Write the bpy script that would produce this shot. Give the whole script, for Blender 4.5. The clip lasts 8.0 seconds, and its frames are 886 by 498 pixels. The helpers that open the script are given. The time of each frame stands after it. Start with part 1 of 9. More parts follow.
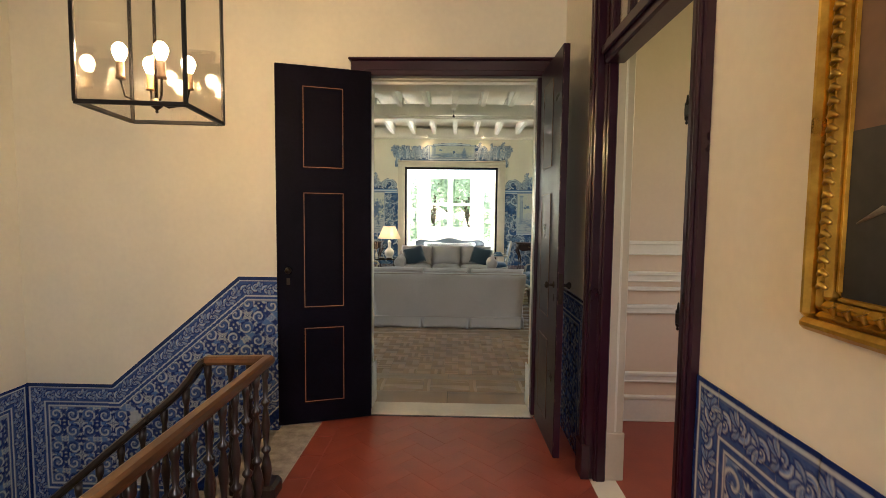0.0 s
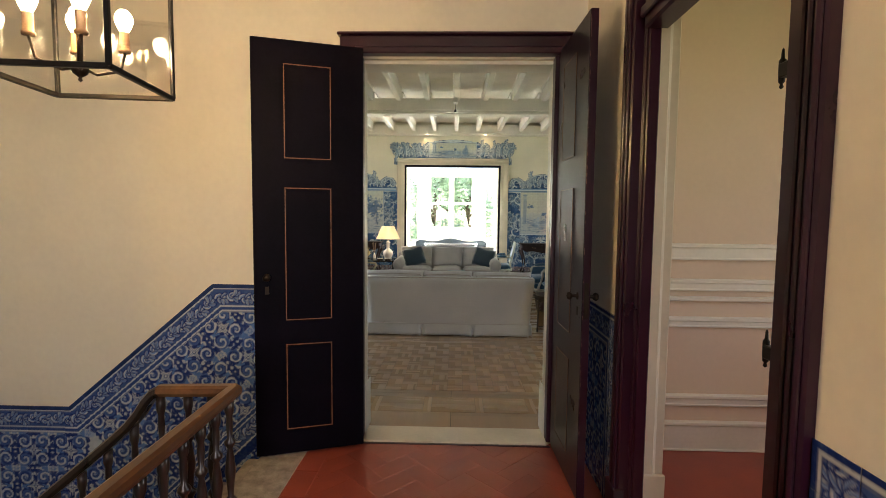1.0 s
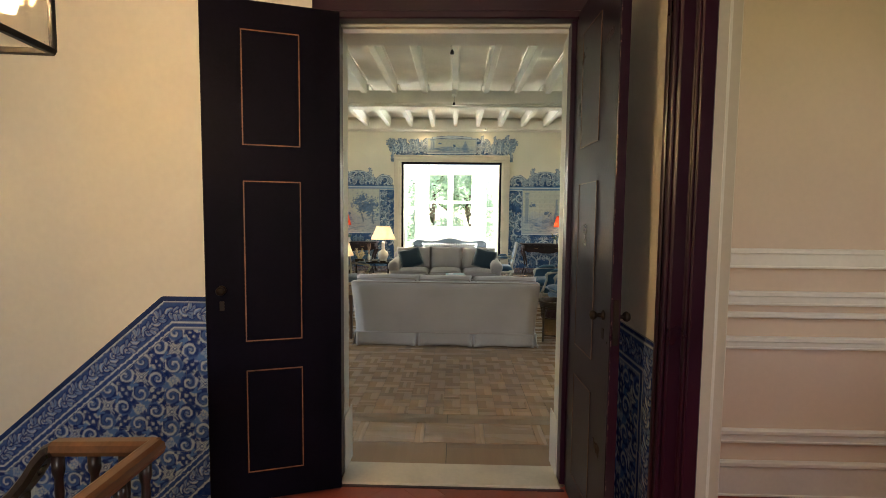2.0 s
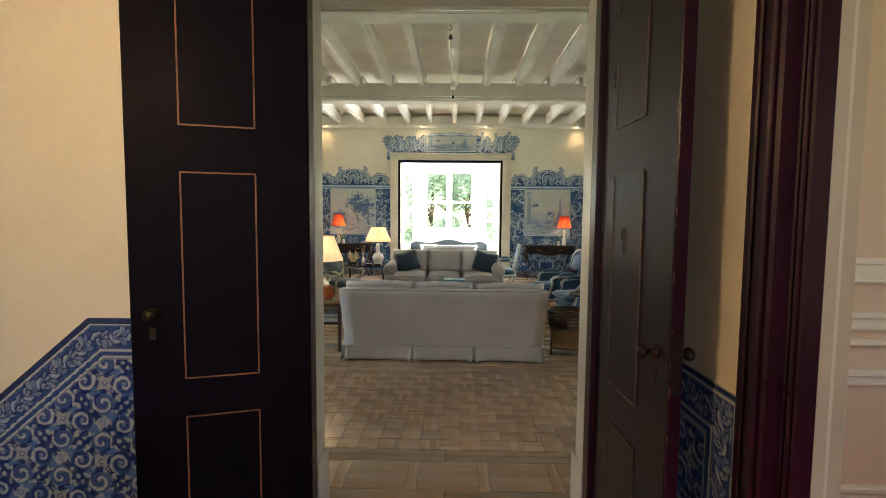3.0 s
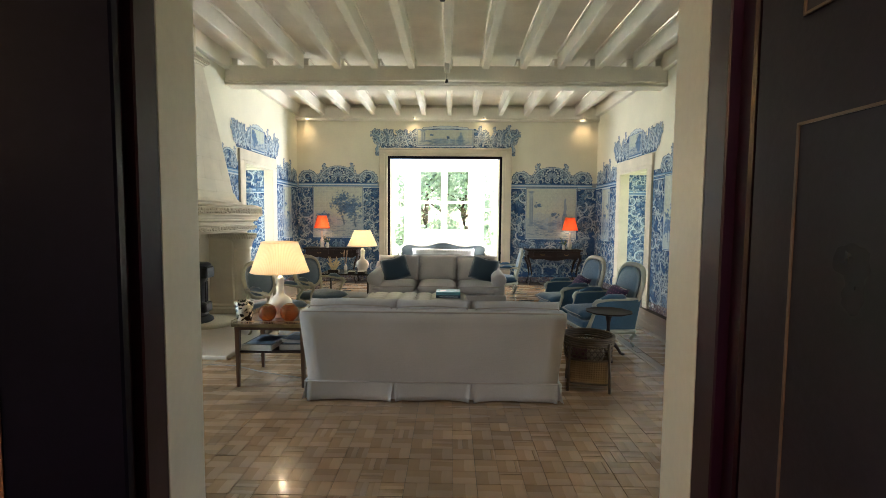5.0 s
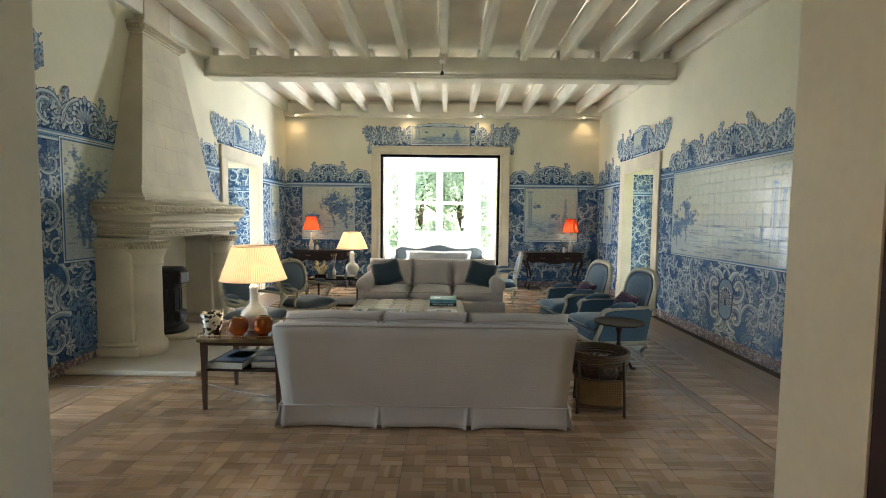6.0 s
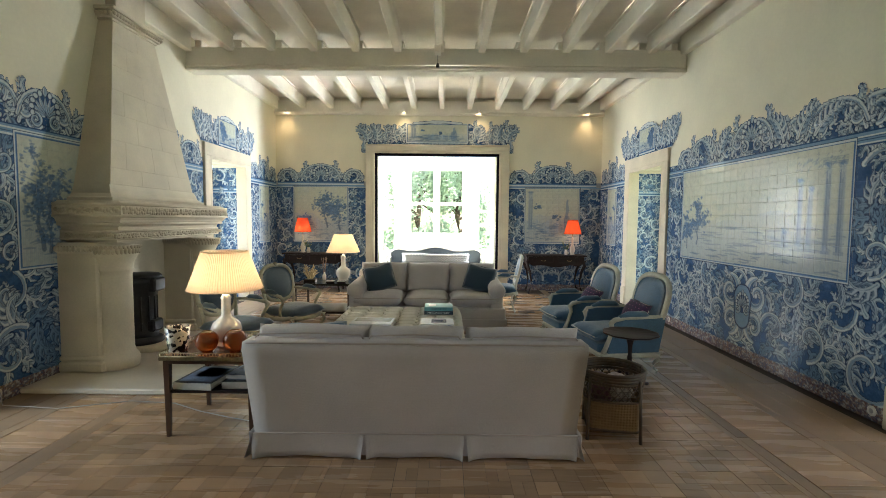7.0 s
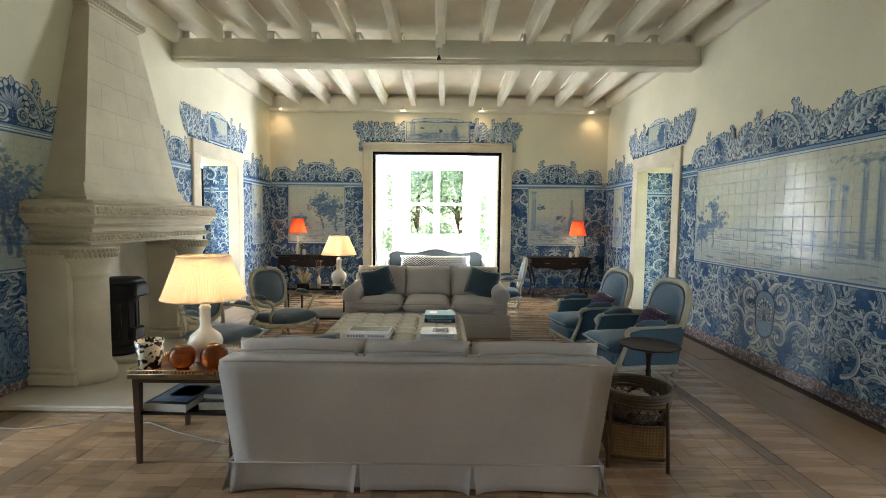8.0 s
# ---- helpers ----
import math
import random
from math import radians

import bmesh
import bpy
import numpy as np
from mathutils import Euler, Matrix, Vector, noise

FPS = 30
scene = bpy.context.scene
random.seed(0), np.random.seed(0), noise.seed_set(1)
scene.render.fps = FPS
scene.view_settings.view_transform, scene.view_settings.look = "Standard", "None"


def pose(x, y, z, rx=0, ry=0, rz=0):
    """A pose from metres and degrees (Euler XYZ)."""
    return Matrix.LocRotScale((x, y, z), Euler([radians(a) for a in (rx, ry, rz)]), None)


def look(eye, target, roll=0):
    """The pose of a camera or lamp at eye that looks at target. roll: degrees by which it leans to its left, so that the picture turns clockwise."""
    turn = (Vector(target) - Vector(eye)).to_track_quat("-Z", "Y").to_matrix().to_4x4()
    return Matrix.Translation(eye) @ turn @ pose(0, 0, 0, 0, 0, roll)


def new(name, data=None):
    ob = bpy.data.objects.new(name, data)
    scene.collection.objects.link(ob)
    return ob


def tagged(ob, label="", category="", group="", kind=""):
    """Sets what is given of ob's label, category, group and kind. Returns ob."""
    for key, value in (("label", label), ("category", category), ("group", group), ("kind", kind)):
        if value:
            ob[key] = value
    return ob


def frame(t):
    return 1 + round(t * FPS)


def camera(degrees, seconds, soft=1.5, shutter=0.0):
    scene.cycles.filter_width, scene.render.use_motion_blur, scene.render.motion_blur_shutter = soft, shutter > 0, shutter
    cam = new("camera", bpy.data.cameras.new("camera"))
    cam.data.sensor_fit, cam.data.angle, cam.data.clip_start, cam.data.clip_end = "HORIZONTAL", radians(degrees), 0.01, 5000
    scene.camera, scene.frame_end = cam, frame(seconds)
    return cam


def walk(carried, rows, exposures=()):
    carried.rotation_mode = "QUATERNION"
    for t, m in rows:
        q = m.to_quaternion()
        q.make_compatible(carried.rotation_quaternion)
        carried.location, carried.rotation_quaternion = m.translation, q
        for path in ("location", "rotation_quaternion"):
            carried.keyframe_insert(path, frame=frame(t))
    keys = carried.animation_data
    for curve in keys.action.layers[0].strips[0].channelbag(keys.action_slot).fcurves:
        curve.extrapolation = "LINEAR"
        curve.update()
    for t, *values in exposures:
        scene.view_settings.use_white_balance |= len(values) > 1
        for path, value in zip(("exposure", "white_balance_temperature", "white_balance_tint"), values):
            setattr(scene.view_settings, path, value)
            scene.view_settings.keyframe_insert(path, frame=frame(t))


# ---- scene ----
cam = camera(85.6, 8.0, 0.8)
PATH = [
    (0, (-0.047, 0.094, 1.617), (-0.097, 2.088, 1.479), 0.6),
    (0.5, (-0.067, 0.337, 1.615), (-0.116, 2.331, 1.476), 0.6),
    (1, (-0.079, 0.584, 1.61), (-0.13, 2.578, 1.471), 0.6),
    (1.5, (-0.058, 0.851, 1.608), (-0.11, 2.846, 1.468), 0.6),
    (1.7, (-0.054, 0.961, 1.611), (-0.106, 2.955, 1.467), 0.6),
    (2.8, (-0.068, 1.603, 1.607), (-0.112, 3.598, 1.47), 0.5),
    (3, (-0.057, 1.711, 1.611), (-0.104, 3.706, 1.47), 0.5),
    (3.5, (-0.043, 1.995, 1.617), (-0.085, 3.99, 1.476), 0.5),
    (4, (-0.043, 2.279, 1.621), (-0.08, 4.274, 1.484), 0.5),
    (4.5, (-0.038, 2.556, 1.616), (-0.07, 4.551, 1.48), 0.5),
    (4.7, (-0.024, 2.674, 1.614), (-0.06, 4.669, 1.477), 0.5),
    (5.8, (-0.013, 3.244, 1.591), (-0.029, 5.24, 1.464), 0.5),
    (6, (-0.01, 3.345, 1.606), (-0.026, 5.341, 1.476), 0.6),
    (6.2, (-0.013, 3.426, 1.609), (-0.03, 5.421, 1.48), 0.5),
    (6.5, (0.013, 3.575, 1.609), (-0.001, 5.571, 1.482), 0.5),
    (7, (0.026, 3.777, 1.614), (0.015, 5.773, 1.488), 0.5),
    (7.5, (0.009, 3.971, 1.614), (0.001, 5.967, 1.49), 0.6),
    (8, (-0.011, 4.15, 1.618), (-0.016, 6.147, 1.495), 0.6),
]
EXPOSURE = ((0.0, 2.5), (2.8, 2.38), (4.7, 2.34), (5.8, 2.28), (8.0, 2.28))
walk(cam, [(t, look(eye, target, roll)) for t, eye, target, roll in PATH], EXPOSURE)
SKY, BAY_W, SIDE_W, HALL_W, LANTERN_W, LAMP_W, SPOT_W, SIDE_ROOM_W = 0.12, 268, 62, 11.5, 6.4, 0.55, 2.0, 2.8

# ---------------------------------------------------------------- world and light
world = bpy.data.worlds.new("World")
scene.world = world
world.use_nodes = True
wn = world.node_tree.nodes
sky = wn.new("ShaderNodeTexSky")
sky.sky_type = "NISHITA"
sky.sun_disc = False
sky.sun_elevation, sky.sun_rotation = radians(48), radians(8)
wn["Background"].inputs[1].default_value = SKY
world.node_tree.links.new(sky.outputs[0], wn["Background"].inputs[0])


def lamp(name, kind, m, power, colour=(1, 1, 1), size=0.1, size_y=None):
    d = bpy.data.lights.new(name, kind)
    d.energy, d.color = power, colour
    if kind == "AREA":
        d.size = size
        if size_y:
            d.shape, d.size_y = "RECTANGLE", size_y
    elif kind == "SUN":
        d.angle = radians(0.6)
    else:
        d.shadow_soft_size = size
    ob = new(name, d)
    ob.matrix_world = m
    return ob


SUN_WAY = Vector((math.sin(radians(8)) * math.cos(radians(48)), math.cos(radians(8)) * math.cos(radians(48)), math.sin(radians(48))))
lamp("sun", "SUN", look(SUN_WAY * 50, (0, 0, 0)), 8.0, (1, 0.94, 0.84))
DAY = (0.88, 0.94, 1.0)
# daylight in the openings; the near east one is an added fill
lamp("daylight", "AREA", look((-2.5, 15.95, 1.45), (0.6, 12.6, 1.1)), BAY_W * 0.42, DAY, 1.6, 2.6)
lamp("daylight", "AREA", look((2.15, 15.95, 1.45), (-0.9, 12.6, 1.7)), BAY_W * 1.2, DAY, 1.6, 2.6)
lamp("daylight", "AREA", look((-5.9, 12.0, 1.3), (-3, 12.25, 1.5)), SIDE_W * 0.8, DAY, 2.2, 2.6)
lamp("daylight", "AREA", look((5.6, 12.0, 1.3), (3, 12.25, 1.5)), SIDE_W * 0.26, (0.90, 1.0, 0.86), 2.2, 2.6)
lamp("daylight", "AREA", look((-5.4, 6.4, 1.7), (-3, 6.9, 0.7)), SIDE_W * 0.46, (0.76, 0.89, 1.0), 2.0, 2.6)
# added fill behind an assumed, unseen east opening; lifts the west wall and sofa
lamp("daylight", "AREA", look((5.2, 6.1, 1.3), (3, 7.1, 1.3)), SIDE_W * 0.18, DAY, 2.0, 2.6)
lamp("daylight", "AREA", look((0.0, -2.62, 2.0), (-0.5, 2, 1.6)), HALL_W, (1.0, 0.87, 0.82), 1.1, 1.9)
lamp("daylight", "AREA", look((3.08, 2.2, 1.9), (1.0, 2.5, 1.3)), SIDE_ROOM_W, (1.0, 0.74, 0.50), 1.1, 1.6)


# ---------------------------------------------------------------- building blocks
class Shape:
    """Vertices and faces of one mesh."""

    def __init__(self):
        self.v, self.f, self.s = [], [], []

    def add(self, verts, faces, smooth=False, m=None):
        k = len(self.v)
        self.v += [tuple(m @ Vector(p)) if m is not None else tuple(p) for p in verts]
        self.f += [tuple(i + k for i in f) for f in faces]
        self.s += [smooth] * len(faces)
        return self

    def box(self, x0, y0, z0, x1, y1, z1, b=0.0, m=None, seg=1):
        if b <= 0:
            vs = [(x, y, z) for z in (z0, z1) for y in (y0, y1) for x in (x0, x1)]
            return self.add(vs, [(0, 2, 3, 1), (4, 5, 7, 6), (0, 1, 5, 4), (2, 6, 7, 3), (0, 4, 6, 2), (1, 3, 7, 5)], False, m)
        bm = bmesh.new()
        bmesh.ops.create_cube(bm, size=1)
        for p in bm.verts:
            p.co = Vector((x0 + (p.co.x + 0.5) * (x1 - x0), y0 + (p.co.y + 0.5) * (y1 - y0), z0 + (p.co.z + 0.5) * (z1 - z0)))
        bmesh.ops.bevel(bm, geom=bm.edges[:], offset=b, segments=seg, affect="EDGES", profile=0.5)
        return self.take(bm, seg > 1, m)

    def take(self, bm, smooth=False, m=None):
        bm.verts.index_update()
        self.add([p.co.copy() for p in bm.verts], [[p.index for p in f.verts] for f in bm.faces], smooth, m)
        bm.free()
        return self

    def lathe(self, profile, seg=24, m=None, smooth=True, squash=1.0, lobes=0, depth=0.0):
        """profile: (radius, height) from the bottom up."""
        vs, fs = [], []
        for r, z in profile:
            for i in range(seg):
                a = 2 * math.pi * i / seg
                q = r * (1 + depth * math.cos(lobes * a)) if lobes else r
                vs.append((q * math.cos(a), q * math.sin(a) * squash, z))
        n = len(profile)
        for j in range(n - 1):
            for i in range(seg):
                k = (i + 1) % seg
                fs.append((j * seg + i, j * seg + k, (j + 1) * seg + k, (j + 1) * seg + i))
        if profile[0][0] > 1e-4:
            fs.append(tuple(range(seg))[::-1])
        if profile[-1][0] > 1e-4:
            fs.append(tuple((n - 1) * seg + i for i in range(seg)))
        return self.add(vs, fs, smooth, m)

    def tube(self, pts, radius, seg=8, m=None, flat=1.0, up=(0, 0, 1), smooth=True):
        """A round bar along pts; radius: one number or one for each point; flat squeezes it across."""
        pts = [Vector(p) for p in pts]
        rs = radius if isinstance(radius, (list, tuple)) else [radius] * len(pts)
        vs, fs = [], []
        for i, p in enumerate(pts):
            way = (pts[min(i + 1, len(pts) - 1)] - pts[max(i - 1, 0)]).normalized()
            side = way.cross(Vector(up))
            if side.length < 1e-4:
                side = way.cross(Vector((1, 0.01, 0)))
            side.normalize()
            top = side.cross(way)
            for k in range(seg):
                a = 2 * math.pi * (k + 0.5) / seg
                vs.append(p + side * (rs[i] * math.cos(a)) + top * (rs[i] * flat * math.sin(a)))
        for i in range(len(pts) - 1):
            for k in range(seg):
                j = (k + 1) % seg
                fs.append((i * seg + k, i * seg + j, (i + 1) * seg + j, (i + 1) * seg + k))
        fs += [tuple(range(seg))[::-1], tuple((len(pts) - 1) * seg + k for k in range(seg))]
        return self.add(vs, fs, smooth, m)

    def prism(self, outline, z0, z1, m=None, smooth=False):
        """An outline in x, y, pulled from z0 to z1."""
        n = len(outline)
        vs = [(x, y, z) for z in (z0, z1) for x, y in outline]
        fs = [tuple(range(n))[::-1], tuple(range(n, 2 * n))]
        fs += [(i, (i + 1) % n, n + (i + 1) % n, n + i) for i in range(n)]
        return self.add(vs, fs, smooth, m)

    def run(self, section, path, m=None, smooth=False):
        """A moulding: section (out, up) carried along a path of (x, y, outx, outy)."""
        n, vs, fs = len(section), [], []
        for x, y, ox, oy in path:
            vs += [(x + ox * a, y + oy * a, b) for a, b in section]
        for i in range(len(path) - 1):
            for k in range(n):
                j = (k + 1) % n
                fs.append((i * n + k, i * n + j, (i + 1) * n + j, (i + 1) * n + k))
        fs += [tuple(range(n))[::-1], tuple((len(path) - 1) * n + k for k in range(n))]
        return self.add(vs, fs, smooth, m)

    def cushion(self, w, d, h, m=None, n=10, puff=0.35, crown=0.6):
        """A soft block round its centre: w, d, h across, with full middles and rounded edges."""
        vs, fs = [], []
        for s in (-1, 1):
            for j in range(n + 1):
                for i in range(n + 1):
                    u, v = 2 * i / n - 1, 2 * j / n - 1
                    e = (1 - abs(u) ** 6) * (1 - abs(v) ** 6)
                    t = (1 + 0.07 * math.sin(3 * u + 1.7 + 9 * w) * math.cos(2.3 * v + 0.5) + 0.03 * math.sin(7 * u + 5 * v)) * (max(e, 0) ** 0.30) * (1 - crown * 0.25 * (u * u + v * v))
                    pull = 1 - 0.03 * (1 - abs(u * v))
                    vs.append((u * w / 2 * pull + 0.006 * math.sin(5 * v + 11 * w), v * d / 2 * pull + 0.007 * math.sin(4.1 * u + 10 * w), s * h / 2 * ((1 - puff) * (1 if e > 0 else 0) * t + puff * t)))
        k = (n + 1) ** 2
        for j in range(n):
            for i in range(n):
                a = j * (n + 1) + i
                fs.append((a, a + n + 1, a + n + 2, a + 1))
                fs.append((k + a, k + a + 1, k + a + n + 2, k + a + n + 1))
        bm = bmesh.new()
        vv = [bm.verts.new(p) for p in vs]
        for f in fs:
            bm.faces.new([vv[i] for i in f])
        bmesh.ops.remove_doubles(bm, verts=bm.verts[:], dist=0.0005)
        return self.take(bm, True, m)

    def mesh(self, name):
        me = bpy.data.meshes.new(name)
        me.from_pydata(self.v, [], self.f)
        me.polygons.foreach_set("use_smooth", self.s)
        me.update()
        return me


def part(name, shape, material, parent=None, label="", at=None):
    """One mesh object, under a thing or a part when there is one."""
    me = shape.mesh(name) if isinstance(shape, Shape) else shape
    if not me.materials:
        me.materials.append(material)
    ob = new(name, me)
    if parent is not None:
        ob.parent = parent
    if at is not None:
        ob.matrix_basis = at
    if label:
        ob["label"] = label
    return ob


def thing(name, m, label, category, group="", kind=""):
    ob = new(name)
    ob.empty_display_size = 0.1
    ob.matrix_basis = m
    return tagged(ob, label, category, group, kind)


def setting(name, shape, material, label, category):
    return tagged(part(name, shape, material), label, category, "", "structure")


def pierced(shape, along, a0, a1, b0, b1, z0, z1, openings):
    """A wall along x or y from a0 to a1, b0 to b1 thick, with openings (from, to, sill, head)."""
    def block(p, q, lo, hi):
        if q - p > 1e-4 and hi - lo > 1e-4:
            if along == "x":
                shape.box(p, b0, lo, q, b1, hi)
            else:
                shape.box(b0, p, lo, b1, q, hi)
    cursor = a0
    for p, q, lo, hi in sorted(openings):
        block(cursor, p, z0, z1)
        block(p, q, z0, lo)
        block(p, q, hi, z1)
        cursor = q
    block(cursor, a1, z0, z1)
    return shape


# ---------------------------------------------------------------- materials
def material(name, colour, rough=0.6, metal=0.0, var=0.12, scale=6.0, fine=60.0, bump=0.1, tint=None, coat=0.0, sheen=0.0, each=0.0, attr="", sub=0.0):
    """A surface with stains at one scale, grain at another, and relief from both."""
    mat = bpy.data.materials.new(name)
    mat.use_nodes = True
    nt = mat.node_tree
    n, link = nt.nodes, nt.links.new
    bsdf = n["Principled BSDF"]
    bsdf.inputs["Roughness"].default_value, bsdf.inputs["Metallic"].default_value = rough, metal
    bsdf.inputs["Coat Weight"].default_value = coat
    bsdf.inputs["Coat Roughness"].default_value = 0.05
    bsdf.inputs["Sheen Weight"].default_value = sheen
    co = n.new("ShaderNodeTexCoord")
    big, small = n.new("ShaderNodeTexNoise"), n.new("ShaderNodeTexNoise")
    big.inputs["Scale"].default_value, small.inputs["Scale"].default_value = scale, fine
    big.inputs["Detail"].default_value, small.inputs["Detail"].default_value = 5, 3
    link(co.outputs["Object"], big.inputs["Vector"]), link(co.outputs["Object"], small.inputs["Vector"])
    total = n.new("ShaderNodeMath")
    total.operation = "MULTIPLY_ADD"
    total.inputs[1].default_value = 0.35
    link(small.outputs[0], total.inputs[0]), link(big.outputs[0], total.inputs[2])
    last = total.outputs[0]
    if each:
        info = n.new("ShaderNodeObjectInfo")
        geo = n.new("ShaderNodeNewGeometry")
        both = n.new("ShaderNodeMath")
        both.operation = "ADD"
        link(info.outputs["Random"], both.inputs[0]), link(geo.outputs["Random Per Island"], both.inputs[1])
        wrap = n.new("ShaderNodeMath")
        wrap.operation = "FRACT"
        link(both.outputs[0], wrap.inputs[0])
        more = n.new("ShaderNodeMath")
        more.operation = "MULTIPLY_ADD"
        more.inputs[1].default_value = each
        link(wrap.outputs[0], more.inputs[0]), link(last, more.inputs[2])
        last = more.outputs[0]
    spread = n.new("ShaderNodeMapRange")
    spread.inputs["From Min"].default_value, spread.inputs["From Max"].default_value = 0.40, 0.95 + each
    link(last, spread.inputs["Value"])
    mix = n.new("ShaderNodeMix")
    mix.data_type = "RGBA"
    dark = tint or tuple(c * (1 - 2 * var) for c in colour)
    light = tuple(min(1, c * (1 + var)) for c in colour)
    mix.inputs["A"].default_value, mix.inputs["B"].default_value = (*dark, 1), (*light, 1)
    link(spread.outputs[0], mix.inputs["Factor"])
    out = mix.outputs["Result"]
    if attr:
        paint = n.new("ShaderNodeAttribute")
        paint.attribute_name = attr
        mul = n.new("ShaderNodeMix")
        mul.data_type, mul.blend_type = "RGBA", "MULTIPLY"
        mul.inputs["Factor"].default_value = 1
        link(paint.outputs["Color"], mul.inputs["A"]), link(out, mul.inputs["B"])
        out = mul.outputs["Result"]
    link(out, bsdf.inputs["Base Color"])
    if bump:
        b = n.new("ShaderNodeBump")
        b.inputs["Strength"].default_value, b.inputs["Distance"].default_value = bump, 0.01
        link(total.outputs[0], b.inputs["Height"]), link(b.outputs[0], bsdf.inputs["Normal"])
    rv = n.new("ShaderNodeMapRange")
    rv.inputs["To Min"].default_value, rv.inputs["To Max"].default_value = max(0.02, rough - 0.08), min(1, rough + 0.08)
    link(big.outputs[0], rv.inputs["Value"]), link(rv.outputs[0], bsdf.inputs["Roughness"])
    return mat


def wood(name, colour, dark, rough=0.4, grain=18.0, coat=0.0, each=0.0, axis=0, stretch=12.0):
    """Timber with long grain along one axis of the piece."""
    mat = material(name, colour, rough, 0, 0.1, 3.0, 80.0, 0.06, dark, coat, 0, each)
    n, link = mat.node_tree.nodes, mat.node_tree.links.new
    co = next(k for k in n if k.bl_idname == "ShaderNodeTexCoord")
    m = n.new("ShaderNodeMapping")
    s = [grain, grain, grain]
    s[axis] = grain / stretch
    m.inputs["Scale"].default_value = s
    link(co.outputs["Object"], m.inputs["Vector"])
    for k in [k for k in n if k.bl_idname == "ShaderNodeTexNoise"]:
        link(m.outputs[0], k.inputs["Vector"])
        k.inputs["Scale"].default_value = 0.6 if k.inputs["Scale"].default_value < 10 else 3.0
    return mat


def weave(name, colour, rough=0.9, count=420.0, bump=0.25, var=0.1, sheen=0.2):
    """Woven cloth: threads both ways under broad fading."""
    mat = material(name, colour, rough, 0, var, 2.0, 170.0, 0.0, None, 0, sheen)
    n = mat.node_tree.nodes
    next(k for k in n if k.bl_idname == "ShaderNodeMath").inputs[1].default_value = 1.6
    spread = next(k for k in n if k.bl_idname == "ShaderNodeMapRange")
    spread.inputs["From Min"].default_value, spread.inputs["From Max"].default_value = 0.90, 1.70
    n, link = mat.node_tree.nodes, mat.node_tree.links.new
    co = next(k for k in n if k.bl_idname == "ShaderNodeTexCoord")
    hs = []
    for d in ("X", "Y", "Z"):
        w = n.new("ShaderNodeTexWave")
        w.bands_direction = d
        w.inputs["Scale"].default_value = count / 20
        w.inputs["Distortion"].default_value = 1.5
        w.inputs["Detail Scale"].default_value = 6
        link(co.outputs["Object"], w.inputs["Vector"])
        hs.append(w)
    a, b = n.new("ShaderNodeMath"), n.new("ShaderNodeMath")
    a.operation = b.operation = "ADD"
    link(hs[0].outputs[1], a.inputs[0]), link(hs[1].outputs[1], a.inputs[1]), link(a.outputs[0], b.inputs[0]), link(hs[2].outputs[1], b.inputs[1])
    bp = n.new("ShaderNodeBump")
    bp.inputs["Strength"].default_value, bp.inputs["Distance"].default_value = bump, 0.004
    link(b.outputs[0], bp.inputs["Height"]), link(bp.outputs[0], n["Principled BSDF"].inputs["Normal"])
    return mat


def glass(name, colour=(1, 1, 1), rough=0.0):
    mat = bpy.data.materials.new(name)
    mat.use_nodes = True
    b = mat.node_tree.nodes["Principled BSDF"]
    b.inputs["Base Color"].default_value = (*colour, 1)
    b.inputs["Roughness"].default_value, b.inputs["Transmission Weight"].default_value, b.inputs["IOR"].default_value = rough, 1.0, 1.45
    return mat


def glow(name, colour, strength):
    mat = bpy.data.materials.new(name)
    mat.use_nodes = True
    b = mat.node_tree.nodes["Principled BSDF"]
    b.inputs["Base Color"].default_value = (*colour, 1)
    b.inputs["Emission Color"].default_value, b.inputs["Emission Strength"].default_value = (*colour, 1), strength
    return mat


def shade_cloth(name, colour, through_colour):
    """Thin cloth that lets lamplight through."""
    mat = bpy.data.materials.new(name)
    mat.use_nodes = True
    nt = mat.node_tree
    n, link = nt.nodes, nt.links.new
    d, t, mix = n.new("ShaderNodeBsdfDiffuse"), n.new("ShaderNodeBsdfTranslucent"), n.new("ShaderNodeMixShader")
    no = n.new("ShaderNodeTexNoise")
    no.inputs["Scale"].default_value = 40
    ramp = n.new("ShaderNodeMix")
    ramp.data_type = "RGBA"
    ramp.inputs["A"].default_value, ramp.inputs["B"].default_value = (*[c * 0.85 for c in through_colour], 1), (*through_colour, 1)
    link(no.outputs[0], ramp.inputs["Factor"]), link(ramp.outputs["Result"], t.inputs[0])
    d.inputs[0].default_value = (*colour, 1)
    mix.inputs[0].default_value = 0.6
    link(d.outputs[0], mix.inputs[1]), link(t.outputs[0], mix.inputs[2])
    link(mix.outputs[0], n["Material Output"].inputs["Surface"])
    return mat


PLASTER = material("cream_plaster", (0.76, 0.715, 0.565), 0.85, 0, 0.05, 1.3, 30, 0.08)
HALL_PLASTER = material("hall_plaster", (0.80, 0.75, 0.64), 0.8, 0, 0.05, 1.0, 25, 0.10)
PINK_PLASTER = material("pale_pink_plaster", (0.74, 0.60, 0.47), 0.85, 0, 0.04, 1.2, 30, 0.06)
WHITE = material("white_paint", (0.80, 0.77, 0.69), 0.5, 0, 0.05, 2.5, 40, 0.06)
BEAM_WHITE = material("limewashed_timber", (0.86, 0.81, 0.70), 0.7, 0, 0.07, 2.0, 45, 0.12)
STONE = material("pale_limestone", (0.66, 0.59, 0.46), 0.75, 0, 0.10, 2.2, 55, 0.22)
